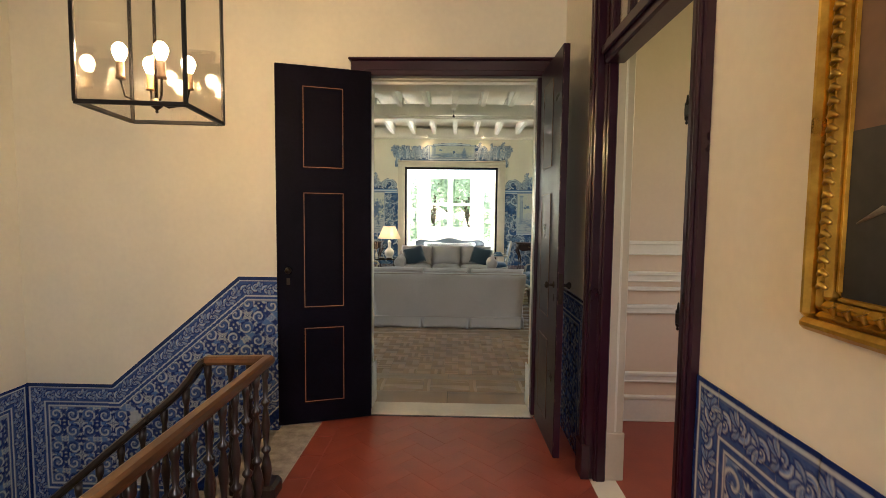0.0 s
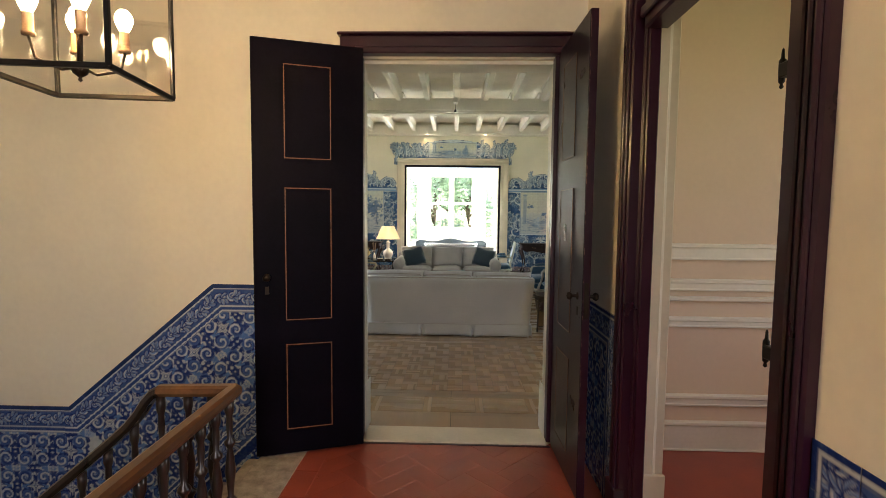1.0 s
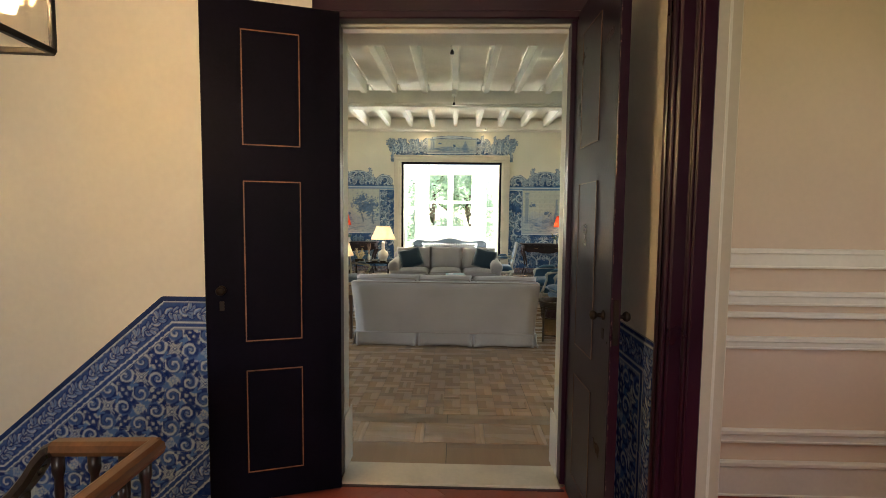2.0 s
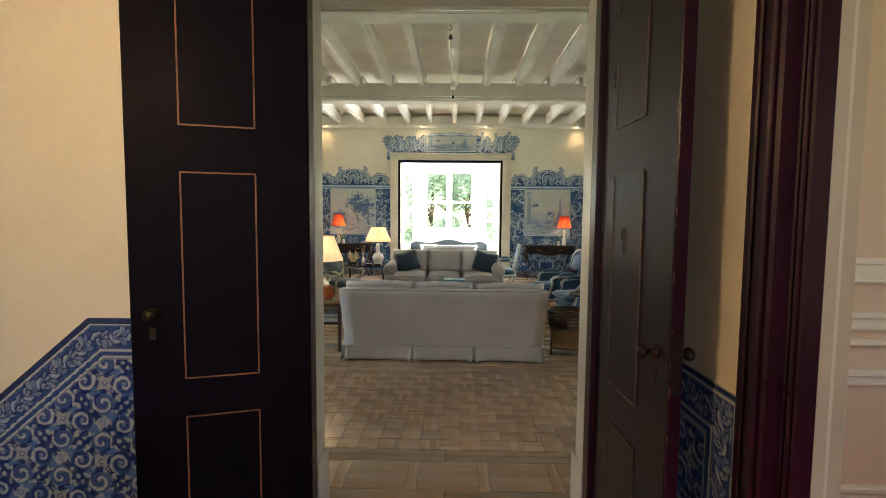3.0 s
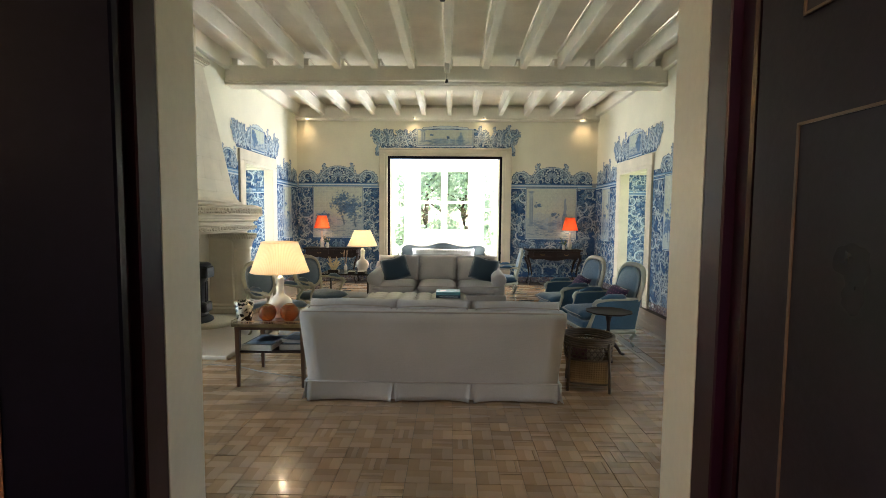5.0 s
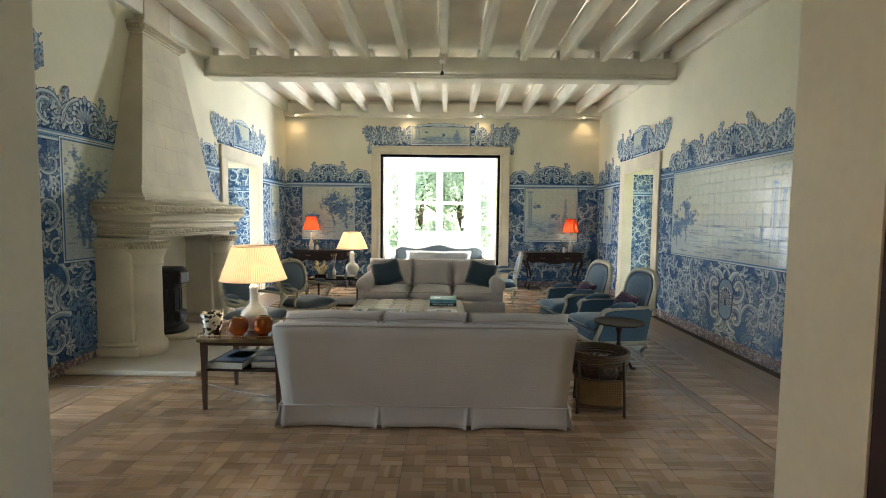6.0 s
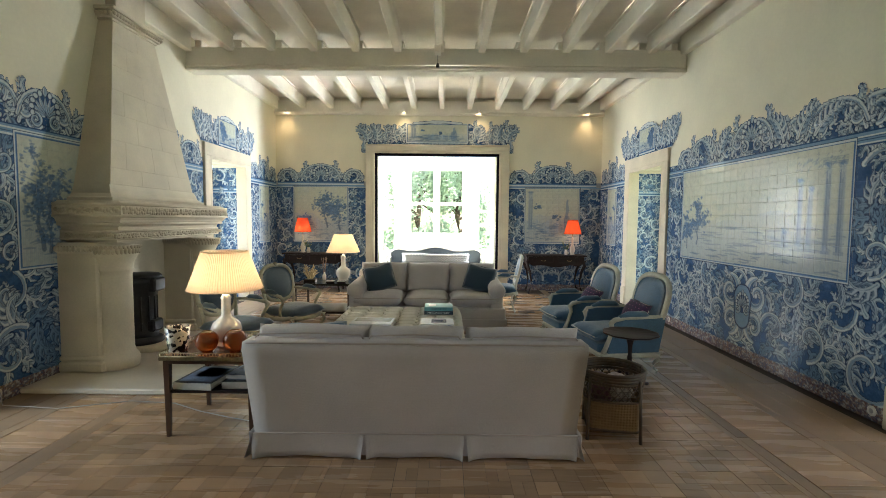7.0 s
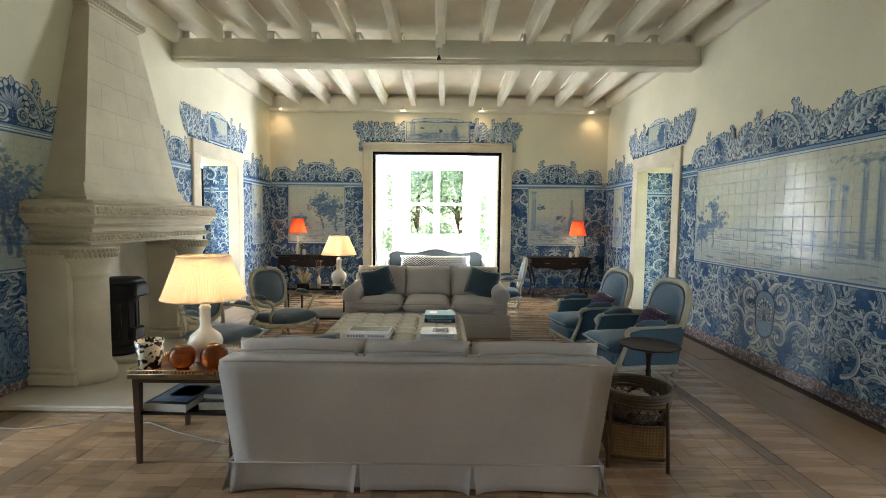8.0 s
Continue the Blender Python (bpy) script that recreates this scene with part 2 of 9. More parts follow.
STONE_CARVED = material("carved_limestone", (0.60, 0.53, 0.40), 0.8, 0, 0.16, 5.0, 60, 0.3)
SILL_STONE = material("worn_marble", (0.72, 0.66, 0.56), 0.45, 0, 0.10, 3.0, 40, 0.1)
GRANITE = material("grey_stone", (0.38, 0.34, 0.30), 0.7, 0, 0.28, 14.0, 150, 0.25)
MAROON = material("maroon_gloss_paint", (0.026, 0.0032, 0.013), 0.30, 0, 0.2, 3.0, 40, 0.08, None, 0.08)
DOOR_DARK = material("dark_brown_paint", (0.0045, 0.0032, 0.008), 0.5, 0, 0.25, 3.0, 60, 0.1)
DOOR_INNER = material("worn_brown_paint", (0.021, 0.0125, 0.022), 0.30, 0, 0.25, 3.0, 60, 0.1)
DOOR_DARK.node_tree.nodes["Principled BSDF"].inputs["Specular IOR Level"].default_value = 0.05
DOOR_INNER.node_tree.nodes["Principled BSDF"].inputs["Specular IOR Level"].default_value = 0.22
GILT_LINE = material("orange_line_paint", (0.27, 0.10, 0.035), 0.5, 0, 0.3, 9.0, 80, 0.05)
BROWN_LINE = material("brown_line_paint", (0.13, 0.07, 0.04), 0.4, 0, 0.3, 9.0, 80, 0.05)
IRON = material("black_iron", (0.02, 0.018, 0.018), 0.45, 0.6, 0.2, 8, 80, 0.15)
MORTAR = material("tile_mortar", (0.34, 0.36, 0.40), 0.9, 0, 0.15, 20, 90, 0.2)
AZULEJO = material("painted_tile_glaze", (1.0, 1.0, 1.0), 0.15, 0, 0.10, 14.0, 70.0, 0.06, None, 0.0, 0, 0.10, "paint")
AZULEJO.node_tree.nodes["Principled BSDF"].inputs["Specular IOR Level"].default_value = 0.15

# ---------------------------------------------------------------- the two rooms
L, R, NEAR, FAR, TOP = -3.82, 3.52, 4.20, 14.66, 4.30
HALL_FACE, HALL_L, HALL_R, HALL_BACK, HALL_TOP = 3.97, -3.64, 0.80, -2.5, 3.95
DOOR_L, DOOR_R, DOOR_TOP = -0.73, 0.586, 2.69
BAY_L, BAY_R, BAY_TOP = -1.55, 1.18, 3.04

s = Shape()
pierced(s, "x", L - 0.7, R + 0.7, HALL_FACE, NEAR, -3.0, TOP + 0.2, [(DOOR_L - 0.08, DOOR_R + 0.08, -0.03, DOOR_TOP)])
wall_south = setting("wall_south", s, PLASTER, "thick cream plaster wall round the tall double doorway", "wall")
s = Shape()
pierced(s, "y", NEAR, FAR + 0.45, L - 0.62, L, 0, TOP + 0.2, [(6.25, 7.52, 0, 2.6), (11.54, 12.97, 0, 2.6)])
setting("wall_west", s, PLASTER, "cream plaster wall with deep garden door openings", "wall")
s = Shape()
pierced(s, "y", NEAR, FAR + 0.45, R, R + 0.62, 0, TOP + 0.2, [(5.98, 7.28, 0, 2.55), (11.50, 12.95, 0, 2.55)])
setting("wall_east", s, PLASTER, "cream plaster wall with deep garden door openings", "wall")
s = Shape()
pierced(s, "x", L, R, FAR, FAR + 0.40, 0, TOP + 0.2, [(BAY_L - 0.05, BAY_R + 0.05, 0, BAY_TOP + 0.03)])
setting("wall_north", s, PLASTER, "cream plaster end wall with a wide bay opening", "wall")
setting("ceiling", Shape().box(L - 0.6, NEAR, TOP, R + 0.6, FAR + 0.4, TOP + 0.15), BEAM_WHITE, "white boarded ceiling between the timber joists", "ceiling")
setting("subfloor", Shape().box(L - 1.2, 4.12, -0.25, R + 1.2, 17.3, -0.012), GRANITE, "dark bedding under the parquet floor", "floor")

# ---- ceiling timbers: cross beams, joists and the wall plates
JOISTS = [-0.085 + 0.615 * i for i in range(-6, 7)]


def timber(name, x0, y0, z0, x1, y1, z1, label, lip=True):
    """A painted timber with a beaded lower edge."""
    s = Shape().box(x0, y0, z0, x1, y1, z1, 0.012)
    t = tagged(part(name, s, BEAM_WHITE), label, "ceiling beam", "ceiling timbers", "structure")
    if lip:
        if x1 - x0 > y1 - y0:
            for y in (y0, y1):
                part("bead", Shape().tube([(x0, y, z0 + 0.07), (x1, y, z0 + 0.07)], 0.016, 8), BEAM_WHITE, t)
                part("bead", Shape().tube([(x0, y, z0 + 0.02), (x1, y, z0 + 0.02)], 0.012, 8), BEAM_WHITE, t)
        else:
            for x in (x0, x1):
                part("bead", Shape().tube([(x, y0, z1 - 0.03), (x, y1, z1 - 0.03)], 0.022, 6), BEAM_WHITE, t)
    return t


for y in (11.08, 7.15):
    timber("main_beam", L, y - 0.14, 3.77, R, y + 0.14, 4.10, "deep white painted main ceiling beam")
for y0, y1 in ((NEAR, 7.01), (7.29, 10.94), (11.22, FAR)):
    for x in JOISTS:
        if L + 0.15 < x < R - 0.1:
            timber("joist", x - 0.055, y0, 4.04, x + 0.055, y1, TOP + 0.02, "white painted ceiling joist with beaded edges")
    timber("wall_plate", L, y0, 4.03, L + 0.10, y1, TOP, "white painted timber along the wall top", False)
    timber("wall_plate", R - 0.10, y0, 4.03, R, y1, TOP, "white painted timber along the wall top", False)
timber("end_beam", L, FAR - 0.10, 3.97, R, FAR, 4.22, "white painted timber over the end wall", False)
tagged(part("cornice", Shape().tube([(L, FAR - 0.05, 3.95), (R, FAR - 0.05, 3.95)], 0.045, 10), BEAM_WHITE), "thin rounded white cornice moulding", "cornice", "", "structure")
tagged(part("cornice", Shape().tube([(L, NEAR + 0.03, 4.02), (R, NEAR + 0.03, 4.02)], 0.045, 10), BEAM_WHITE), "thin rounded white cornice moulding", "cornice", "", "structure")


# ---- stone door frames on the side walls
def stone_frame(x, out, y0, y1, top, w=0.17):
    """A flat limestone surround on a side wall, with plinth blocks. out: +1 or -1, into the room."""
    t = thing("stone_door_frame", pose(x, 0, 0), "plain pale limestone door surround with plinth blocks", "door frame", "stone door surrounds", "structure")
    d = 0.045 * out
    a, b = min(0, d), max(0, d)
    e = 0.012 * out
    for p, q in ((y0 - w, y0), (y1, y1 + w)):
        part("jamb", Shape().box(a, p, 0.0, b, q, top, 0.006), STONE, t)
        part("plinth", Shape().box(min(0, d + e), p - 0.012, 0.0, max(0, d + e), q + 0.012, 0.34, 0.006), STONE, t)
    part("lintel", Shape().box(a, y0 - w, top + 0.001, b, y1 + w, top + w + 0.03, 0.006), STONE, t)
    for p, q in ((y0 - 0.001, y0 + 0.05), (y1 - 0.05, y1 + 0.001)):
        part("reveal", Shape().box(min(d, -0.15 * out), p, 0.0, max(d, -0.15 * out), q, top, 0.004), STONE, t)
    part("soffit", Shape().box(min(d, -0.15 * out), y0 + 0.05, top - 0.05, max(d, -0.15 * out), y1 - 0.05, top, 0.004), STONE, t)
    return t


stone_frame(L, 1, 11.54, 12.97, 2.60)
stone_frame(R, -1, 11.50, 12.95, 2.55)
stone_frame(L, 1, 6.25, 7.52, 2.60)
stone_frame(R, -1, 5.98, 7.28, 2.55)

# ---- dark timber garden doors folded back inside the deep openings
def garden_door(x, y, out, label):
    t = thing("garden_door", pose(x, y, 0), label, "door", "garden doors", "structure")
    part("stile", Shape().box(-0.04, 0, 0.02, 0.04, 0.06, 2.5, 0.006), DOOR_DARK, t)
    part("stile", Shape().box(-0.04, 0.66, 0.02, 0.04, 0.75, 2.5, 0.006), DOOR_DARK, t)
    for z0, z1 in ((0.02, 0.2), (0.85, 0.95), (1.65, 1.70), (2.42, 2.5)):
        part("rail", Shape().box(-0.04, 0.06, z0, 0.04, 0.66, z1, 0.006), DOOR_DARK, t)
    return t


garden_door(-4.45, 12.97 - 0.80, -1, "dark timber glazed garden door frame in its opening")
garden_door(4.15, 12.95 - 0.80, 1, "dark timber glazed garden door frame in its opening")

# ---- stone surround, dark liner and the bay
t = thing("bay_surround", pose(0, FAR, 0), "moulded pale limestone surround of the wide bay opening", "door frame", "", "structure")
for x0, x1 in ((BAY_L - 0.24, BAY_L - 0.10), (BAY_R + 0.10, BAY_R + 0.26)):
    part("jamb", Shape().box(x0, -0.06, 0, x1, 0.0, BAY_TOP + 0.09, 0.008), STONE, t)
for x0, x1 in ((BAY_L - 0.10, BAY_L - 0.035), (BAY_R + 0.035, BAY_R + 0.10)):
    part("inner_jamb", Shape().box(x0, -0.045, 0, x1, 0.40, BAY_TOP + 0.035, 0.006), STONE, t)
part("lintel", Shape().box(BAY_L - 0.24, -0.06, BAY_TOP + 0.092, BAY_R + 0.26, 0.0, BAY_TOP + 0.23, 0.008), STONE, t)
part("inner_lintel", Shape().box(BAY_L - 0.10, -0.045, BAY_TOP + 0.037, BAY_R + 0.10, 0.40, BAY_TOP + 0.09, 0.006), STONE, t)
part("drip_mould", Shape().tube([(BAY_L - 0.24, -0.065, BAY_TOP + 0.20), (BAY_R + 0.26, -0.065, BAY_TOP + 0.20)], 0.02, 8), STONE, t)
for x0, x1 in ((BAY_L - 0.034, BAY_L + 0.02), (BAY_R - 0.02, BAY_R + 0.034)):
    part("dark_liner", Shape().box(x0, -0.02, 0, x1, 0.05, BAY_TOP - 0.02, 0.005), DOOR_DARK, t, "thin black-brown timber liner")
part("dark_liner", Shape().box(BAY_L - 0.034, -0.02, BAY_TOP - 0.019, BAY_R + 0.034, 0.05, BAY_TOP + 0.036, 0.005), DOOR_DARK, t, "thin black-brown timber liner")

BAY_Y, BW = 16.9, 1.03
BX = -0.23
s = Shape()
pierced(s, "x", BX - BW, BX + BW, BAY_Y, BAY_Y + 0.2, 0, 3.4, [(BX - 0.80, BX + 0.80, 1.10, 3.05)])
setting("bay_wall", s, WHITE, "white panelled end wall of the bay round its window", "wall")


def slanted(x0, y0, x1, y1, name):
    """A bay side wall from one corner to the other with a tall opening."""
    way = Vector((x1 - x0, y1 - y0, 0))
    m = Matrix.Translation((x0, y0, 0)) @ Matrix.Rotation(math.atan2(way.y, way.x), 4, "Z")
    s = Shape()
    pierced(s, "x", 0, way.length, -0.05, 0.05, 0, 3.4, [(0.22, way.length - 0.22, 0.7, 2.95)])
    ob = setting("bay_wall", s, WHITE, "white slanted side wall of the bay with a tall window", "wall")
    ob.matrix_basis = m
    t = thing("bay_side_window", m, "white tall side window of the bay", "window", "bay windows", "structure")
    w = way.length
    for z0, z1 in ((0.70, 0.78), (1.78, 1.84), (2.87, 2.95)):
        part("sash_bar", Shape().box(0.22, -0.03, z0, w - 0.22, 0.03, z1, 0.006), WHITE, t)
    for p in (0.22, w - 0.28):
        part("sash_bar", Shape().box(p, -0.028, 0.78, p + 0.06, 0.028, 2.87, 0.006), WHITE, t)


slanted(BX - BW - 0.02, BAY_Y, BAY_L - 0.02, FAR + 0.40, "left")
slanted(BX + BW + 0.02, BAY_Y, BAY_R + 0.02, FAR + 0.40, "right")
setting("bay_ceiling", Shape().box(BAY_L - 0.3, FAR + 0.40, 3.25, BAY_R + 0.3, BAY_Y + 0.2, 3.35), WHITE, "white ceiling of the window bay", "ceiling")
t = thing("bay_window", pose(BX, BAY_Y, 0), "white painted casement window with four panes in the bay", "window", "bay windows", "structure")
for x0, x1 in ((-0.92, -0.80), (0.80, 0.92)):
    part("architrave", Shape().box(x0, -0.05, 1.02, x1, 0.02, 3.10, 0.01), WHITE, t)
part("architrave", Shape().box(-0.92, -0.055, 3.05, 0.92, 0.015, 3.14, 0.01), WHITE, t)
part("window_sill", Shape().box(-0.96, -0.12, 1.03, 0.96, 0.04, 1.10, 0.012), WHITE, t)
for x0, x1 in ((-0.80, -0.705), (-0.085, 0.085), (0.705, 0.80)):
    part("sash_bar", Shape().box(x0, 0.03, 1.10, x1, 0.09, 3.05, 0.008), WHITE, t)
for z0, z1 in ((1.10, 1.224), (1.986, 2.06), (2.92, 3.05)):
    part("sash_bar", Shape().box(-0.705, 0.032, z0, 0.705, 0.088, z1, 0.008), WHITE, t)
for x in (BX - BW + 0.06, BX + BW - 0.06):
    tagged(part("pilaster", Shape().box(x - 0.10, BAY_Y - 0.07, 0, x + 0.10, BAY_Y - 0.003, 3.24, 0.01), WHITE), "white flat pilaster in the corner of the bay", "pilaster", "", "structure")
tagged(part("bay_cornice", Shape().box(BX - BW, BAY_Y - 0.09, 3.12, BX + BW, BAY_Y - 0.004, 3.245, 0.015), WHITE), "white cornice over the bay window", "cornice", "", "structure")

# ---------------------------------------------------------------- stair hall
s = Shape()
pierced(s, "x", HALL_L - 0.3, HALL_R + 2.4, HALL_BACK - 0.3, HALL_BACK, -3.0, HALL_TOP, [(-0.6, 0.6, 1.0, 3.0)])
setting("wall_hall_back", s, HALL_PLASTER, "cream plaster wall with a window behind the landing", "wall")
setting("wall_hall_west", Shape().box(HALL_L - 0.3, HALL_BACK, -3.0, HALL_L, HALL_FACE, HALL_TOP), HALL_PLASTER, "cream plaster wall above the tiled stair dado", "wall")
setting("wall_hall_north", pierced(Shape(), "x", HALL_L, HALL_R + 2.4, HALL_FACE - 0.02, HALL_FACE - 0.001, -3.0, HALL_TOP, [(DOOR_L - 0.15, DOOR_R + 0.145, -0.03, DOOR_TOP + 0.16)]), HALL_PLASTER, "warm cream plaster wall of the stair hall", "wall")
s = Shape()
pierced(s, "y", HALL_BACK, HALL_FACE - 0.02, HALL_R, HALL_R + 0.16, -0.2, HALL_TOP, [(1.80, 2.985, 0, 3.30)])
setting("wall_hall_east", s, HALL_PLASTER, "cream plaster wall beside the tall maroon doorway", "wall")
setting("ceiling_hall", Shape().box(HALL_L - 0.3, HALL_BACK - 0.3, HALL_TOP, HALL_R + 2.4, HALL_FACE, HALL_TOP + 0.15), HALL_PLASTER, "cream plaster ceiling of the stair hall", "ceiling")
setting("landing_bed", Shape().box(-1.06, HALL_BACK, -0.3, HALL_R + 2.4, 3.86, -0.014), GRANITE, "bedding under the red clay floor tiles", "floor")
setting("stair_well_floor", Shape().box(HALL_L, HALL_BACK, -3.0, -1.06, HALL_FACE, -2.9), GRANITE, "dim stone floor at the foot of the stairs", "floor")
# landing edge stone and the upper flight, falling along the tiled wall
s = Shape()
for y0, y1 in ((HALL_BACK, -0.9), (-0.895, 0.35), (0.355, 1.55), (1.555, 2.62), (2.625, 3.845)):
    s.box(-1.36, y0, -0.3, -1.063, y1, 0.002, 0.008)
setting("landing_edge", s, GRANITE, "worn grey stone edging along the landing", "edging")
t = thing("stair", pose(0, 0, 0), "grey stone stair falling along the tiled wall", "stairs", "", "structure")
for i in range(5):
    x = -1.36 - 0.205 * i
    part("step", Shape().box(x - 0.225, 2.70, -0.18 * (i + 1) - 0.16, x + 0.02, 3.945, -0.18 * (i + 1), 0.012), GRANITE, t)
part("landing_slab", Shape().box(HALL_L, 2.2, -1.22, -2.37, 3.945, -1.08, 0.012), GRANITE, t)
# room behind the maroon doorway
setting("wall_side_room", Shape().box(HALL_R + 0.16, 3.87, -0.2, HALL_R + 2.4, HALL_FACE - 0.02, HALL_TOP), PINK_PLASTER, "pale pink plaster wall of the side room", "wall")
setting("wall_side_room_end", pierced(Shape(), "y", HALL_BACK, 3.87, HALL_R + 2.24, HALL_R + 2.4, -0.2, HALL_TOP, [(1.6, 2.8, 1.0, 2.8)]), PINK_PLASTER, "pale pink plaster wall with a window", "wall")
for name, prof in (("chair_rail", [(1.33, 1.44)]), ("panel_mould", [(1.12, 1.20), (1.055, 1.08)]), ("panel_mould", [(0.87, 0.94)]), ("panel_mould", [(0.32, 0.40)]), ("baseboard", [(0.0, 0.21)])):
    s = Shape()
    for z0, z1 in prof:
        s.box(HALL_R + 0.17, 3.845, z0, HALL_R + 2.23, 3.869, z1, 0.006)
        s.box(HALL_R + 0.17, 3.830, z1 - 0.03, HALL_R + 2.23, 3.846, z1, 0.006)
        s.box(HALL_R + 0.17, 3.838, z0, HALL_R + 2.23, 3.846, z0 + 0.014, 0.003)
    tagged(part(name, s, WHITE), "white painted horizontal wall moulding", "moulding", "side room mouldings", "structure")

# ---------------------------------------------------------------- painted tile work
INK, DEEP, MID, PALE, MILK = np.array((0.014, 0.038, 0.105)), np.array((0.026, 0.075, 0.185)), np.array((0.065, 0.150, 0.31)), np.array((0.20, 0.33, 0.50)), np.array((0.66, 0.73, 0.75))
SCENE_GROUND = np.array((0.60, 0.63, 0.53))


class Fresco:
    """A painter's sheet over one wall: u along the wall, z up, both in metres."""

    def __init__(self, u0, u1, z0, z1, res, seed, filled=True):
        self.u0, self.z0, self.res, self.done = u0, z0, res, False
        self.w, self.h = int((u1 - u0) / res) + 2, int((z1 - z0) / res) + 2
        self.rgb = np.tile(MID, (self.h, self.w, 1))
        self.on = np.full((self.h, self.w), 1.0 if filled else 0.0)
        self.rng = np.random.default_rng(seed)
        self.u = u0 + np.arange(self.w) * res
        self.z = z0 + np.arange(self.h) * res

    def window(self, a, b, c, d):
        i0, i1 = max(0, int((a - self.u0) / self.res)), min(self.w, int((b - self.u0) / self.res) + 2)
        j0, j1 = max(0, int((c - self.z0) / self.res)), min(self.h, int((d - self.z0) / self.res) + 2)
        return i0, i1, j0, j1

    def lay(self, win, cover, colour, grow):
        i0, i1, j0, j1 = win
        k = cover[..., None]
        self.rgb[j0:j1, i0:i1] = self.rgb[j0:j1, i0:i1] * (1 - k) + colour * k
        if grow:
            self.on[j0:j1, i0:i1] = np.maximum(self.on[j0:j1, i0:i1], cover)

    def stroke(self, pts, widths, colour, alpha=1.0, grow=False, soft=None):
        pts, widths = np.asarray(pts, float), np.asarray(widths, float)
        soft = soft or self.res * 1.1
        pad = widths.max() + soft
        win = self.window(pts[:, 0].min() - pad, pts[:, 0].max() + pad, pts[:, 1].min() - pad, pts[:, 1].max() + pad)
        i0, i1, j0, j1 = win
        if i1 <= i0 or j1 <= j0:
            return
        gu, gz = self.u[None, None, i0:i1], self.z[None, j0:j1, None]
        best = np.full((j1 - j0, i1 - i0), -9.0)
        step = max(1, int(60000 / best.size))
        for k in range(0, len(pts) - 1, step):
            q0, q1 = pts[k:-1][:step, :, None, None], pts[k + 1:][:step, :, None, None]
            w0, w1 = widths[k:-1][:step, None, None], widths[k + 1:][:step, None, None]
            du, dz = q1[:, 0] - q0[:, 0], q1[:, 1] - q0[:, 1]
            ru, rz = gu - q0[:, 0], gz - q0[:, 1]
            t = np.clip((ru * du + rz * dz) / (du * du + dz * dz + 1e-12), 0, 1)
            best = np.maximum(best, (w0 + (w1 - w0) * t - np.sqrt((ru - t * du) ** 2 + (rz - t * dz) ** 2)).max(0))
        self.lay(win, np.clip(best / soft + 0.5, 0, 1) * alpha, colour, grow)

    def block(self, u0, u1, z0, z1, colour, alpha=1.0, grow=False):
        win = self.window(u0, u1, z0, z1)
        i0, i1, j0, j1 = win
        self.lay((i0, i1 - 1, j0, j1 - 1), np.full((max(0, j1 - 1 - j0), max(0, i1 - 1 - i0)), alpha), colour, grow)

    def cloud(self, u0, u1, z0, z1, colour, alpha, size, cut=0.0):
        """Soft uneven washes."""
        win = self.window(u0, u1, z0, z1)
        i0, i1, j0, j1 = win
        gu, gz = np.meshgrid(self.u[i0:i1], self.z[j0:j1])
        f = np.zeros(gu.shape)
        for o in range(4):
            k = 2 ** o * 2 * math.pi / size
            p = self.rng.uniform(0, 6.28, 6)
            a = self.rng.uniform(-1, 1, 4)
            f += 0.6 ** o * np.sin(k * (gu * a[0] + gz * a[1]) + p[0] + 1.3 * np.sin(k * 0.7 * gz + p[1])) * np.cos(k * (gu * a[2] - gz * a[3]) + p[2])
        self.lay(win, np.clip((f - cut) * 0.8, 0, 1) * alpha, colour, False)

    def curl(self, cu, cz, r, hand, a0, turns=1.45, body=0.24, grow=False, light=MILK, shade=PALE, line=INK):
        """A volute: a tapering scroll with a dark contour, a shaded side and a round eye."""
        n = 26
        t = np.linspace(0, 1, n)
        a = a0 + hand * t * turns * 2 * math.pi
        rad = r * ((1 - t) ** 0.85 * 0.88 + 0.12)
        w = r * body * (1 - 0.62 * t) * np.minimum(1, 0.35 + t * 5)
        p = np.stack([cu + rad * np.cos(a), cz + rad * np.sin(a)], 1)
        self.stroke(p, w + 0.008, line, 1, grow)
        self.stroke(p, w, light, 0.95, grow)
        q = np.stack([cu + (rad - w * 0.45) * np.cos(a), cz + (rad - w * 0.45) * np.sin(a)], 1)
        self.stroke(q, w * 0.42, shade, 0.85)
        self.stroke(q[4:], w[4:] * 0.10 + 0.0012, line, 0.8)
        for e, ink in ((0.55, shade * 0.8), (0.05, shade * 0.9), (-0.75, line * 0.6 + shade * 0.4)):
            k0 = int(self.rng.integers(1, 9))
            q = np.stack([cu + (rad + w * e) * np.cos(a), cz + (rad + w * e) * np.sin(a)], 1)
            self.stroke(q[k0:k0 + 14], np.full(len(q[k0:k0 + 14]), 0.0011 + r * 0.014), ink, 0.7)
        self.stroke([(cu, cz), (cu + 0.001, cz)], [r * 0.13 + 0.006] * 2, line, 1, grow)
        self.stroke([(cu, cz), (cu + 0.001, cz)], [r * 0.13] * 2, light, 1)

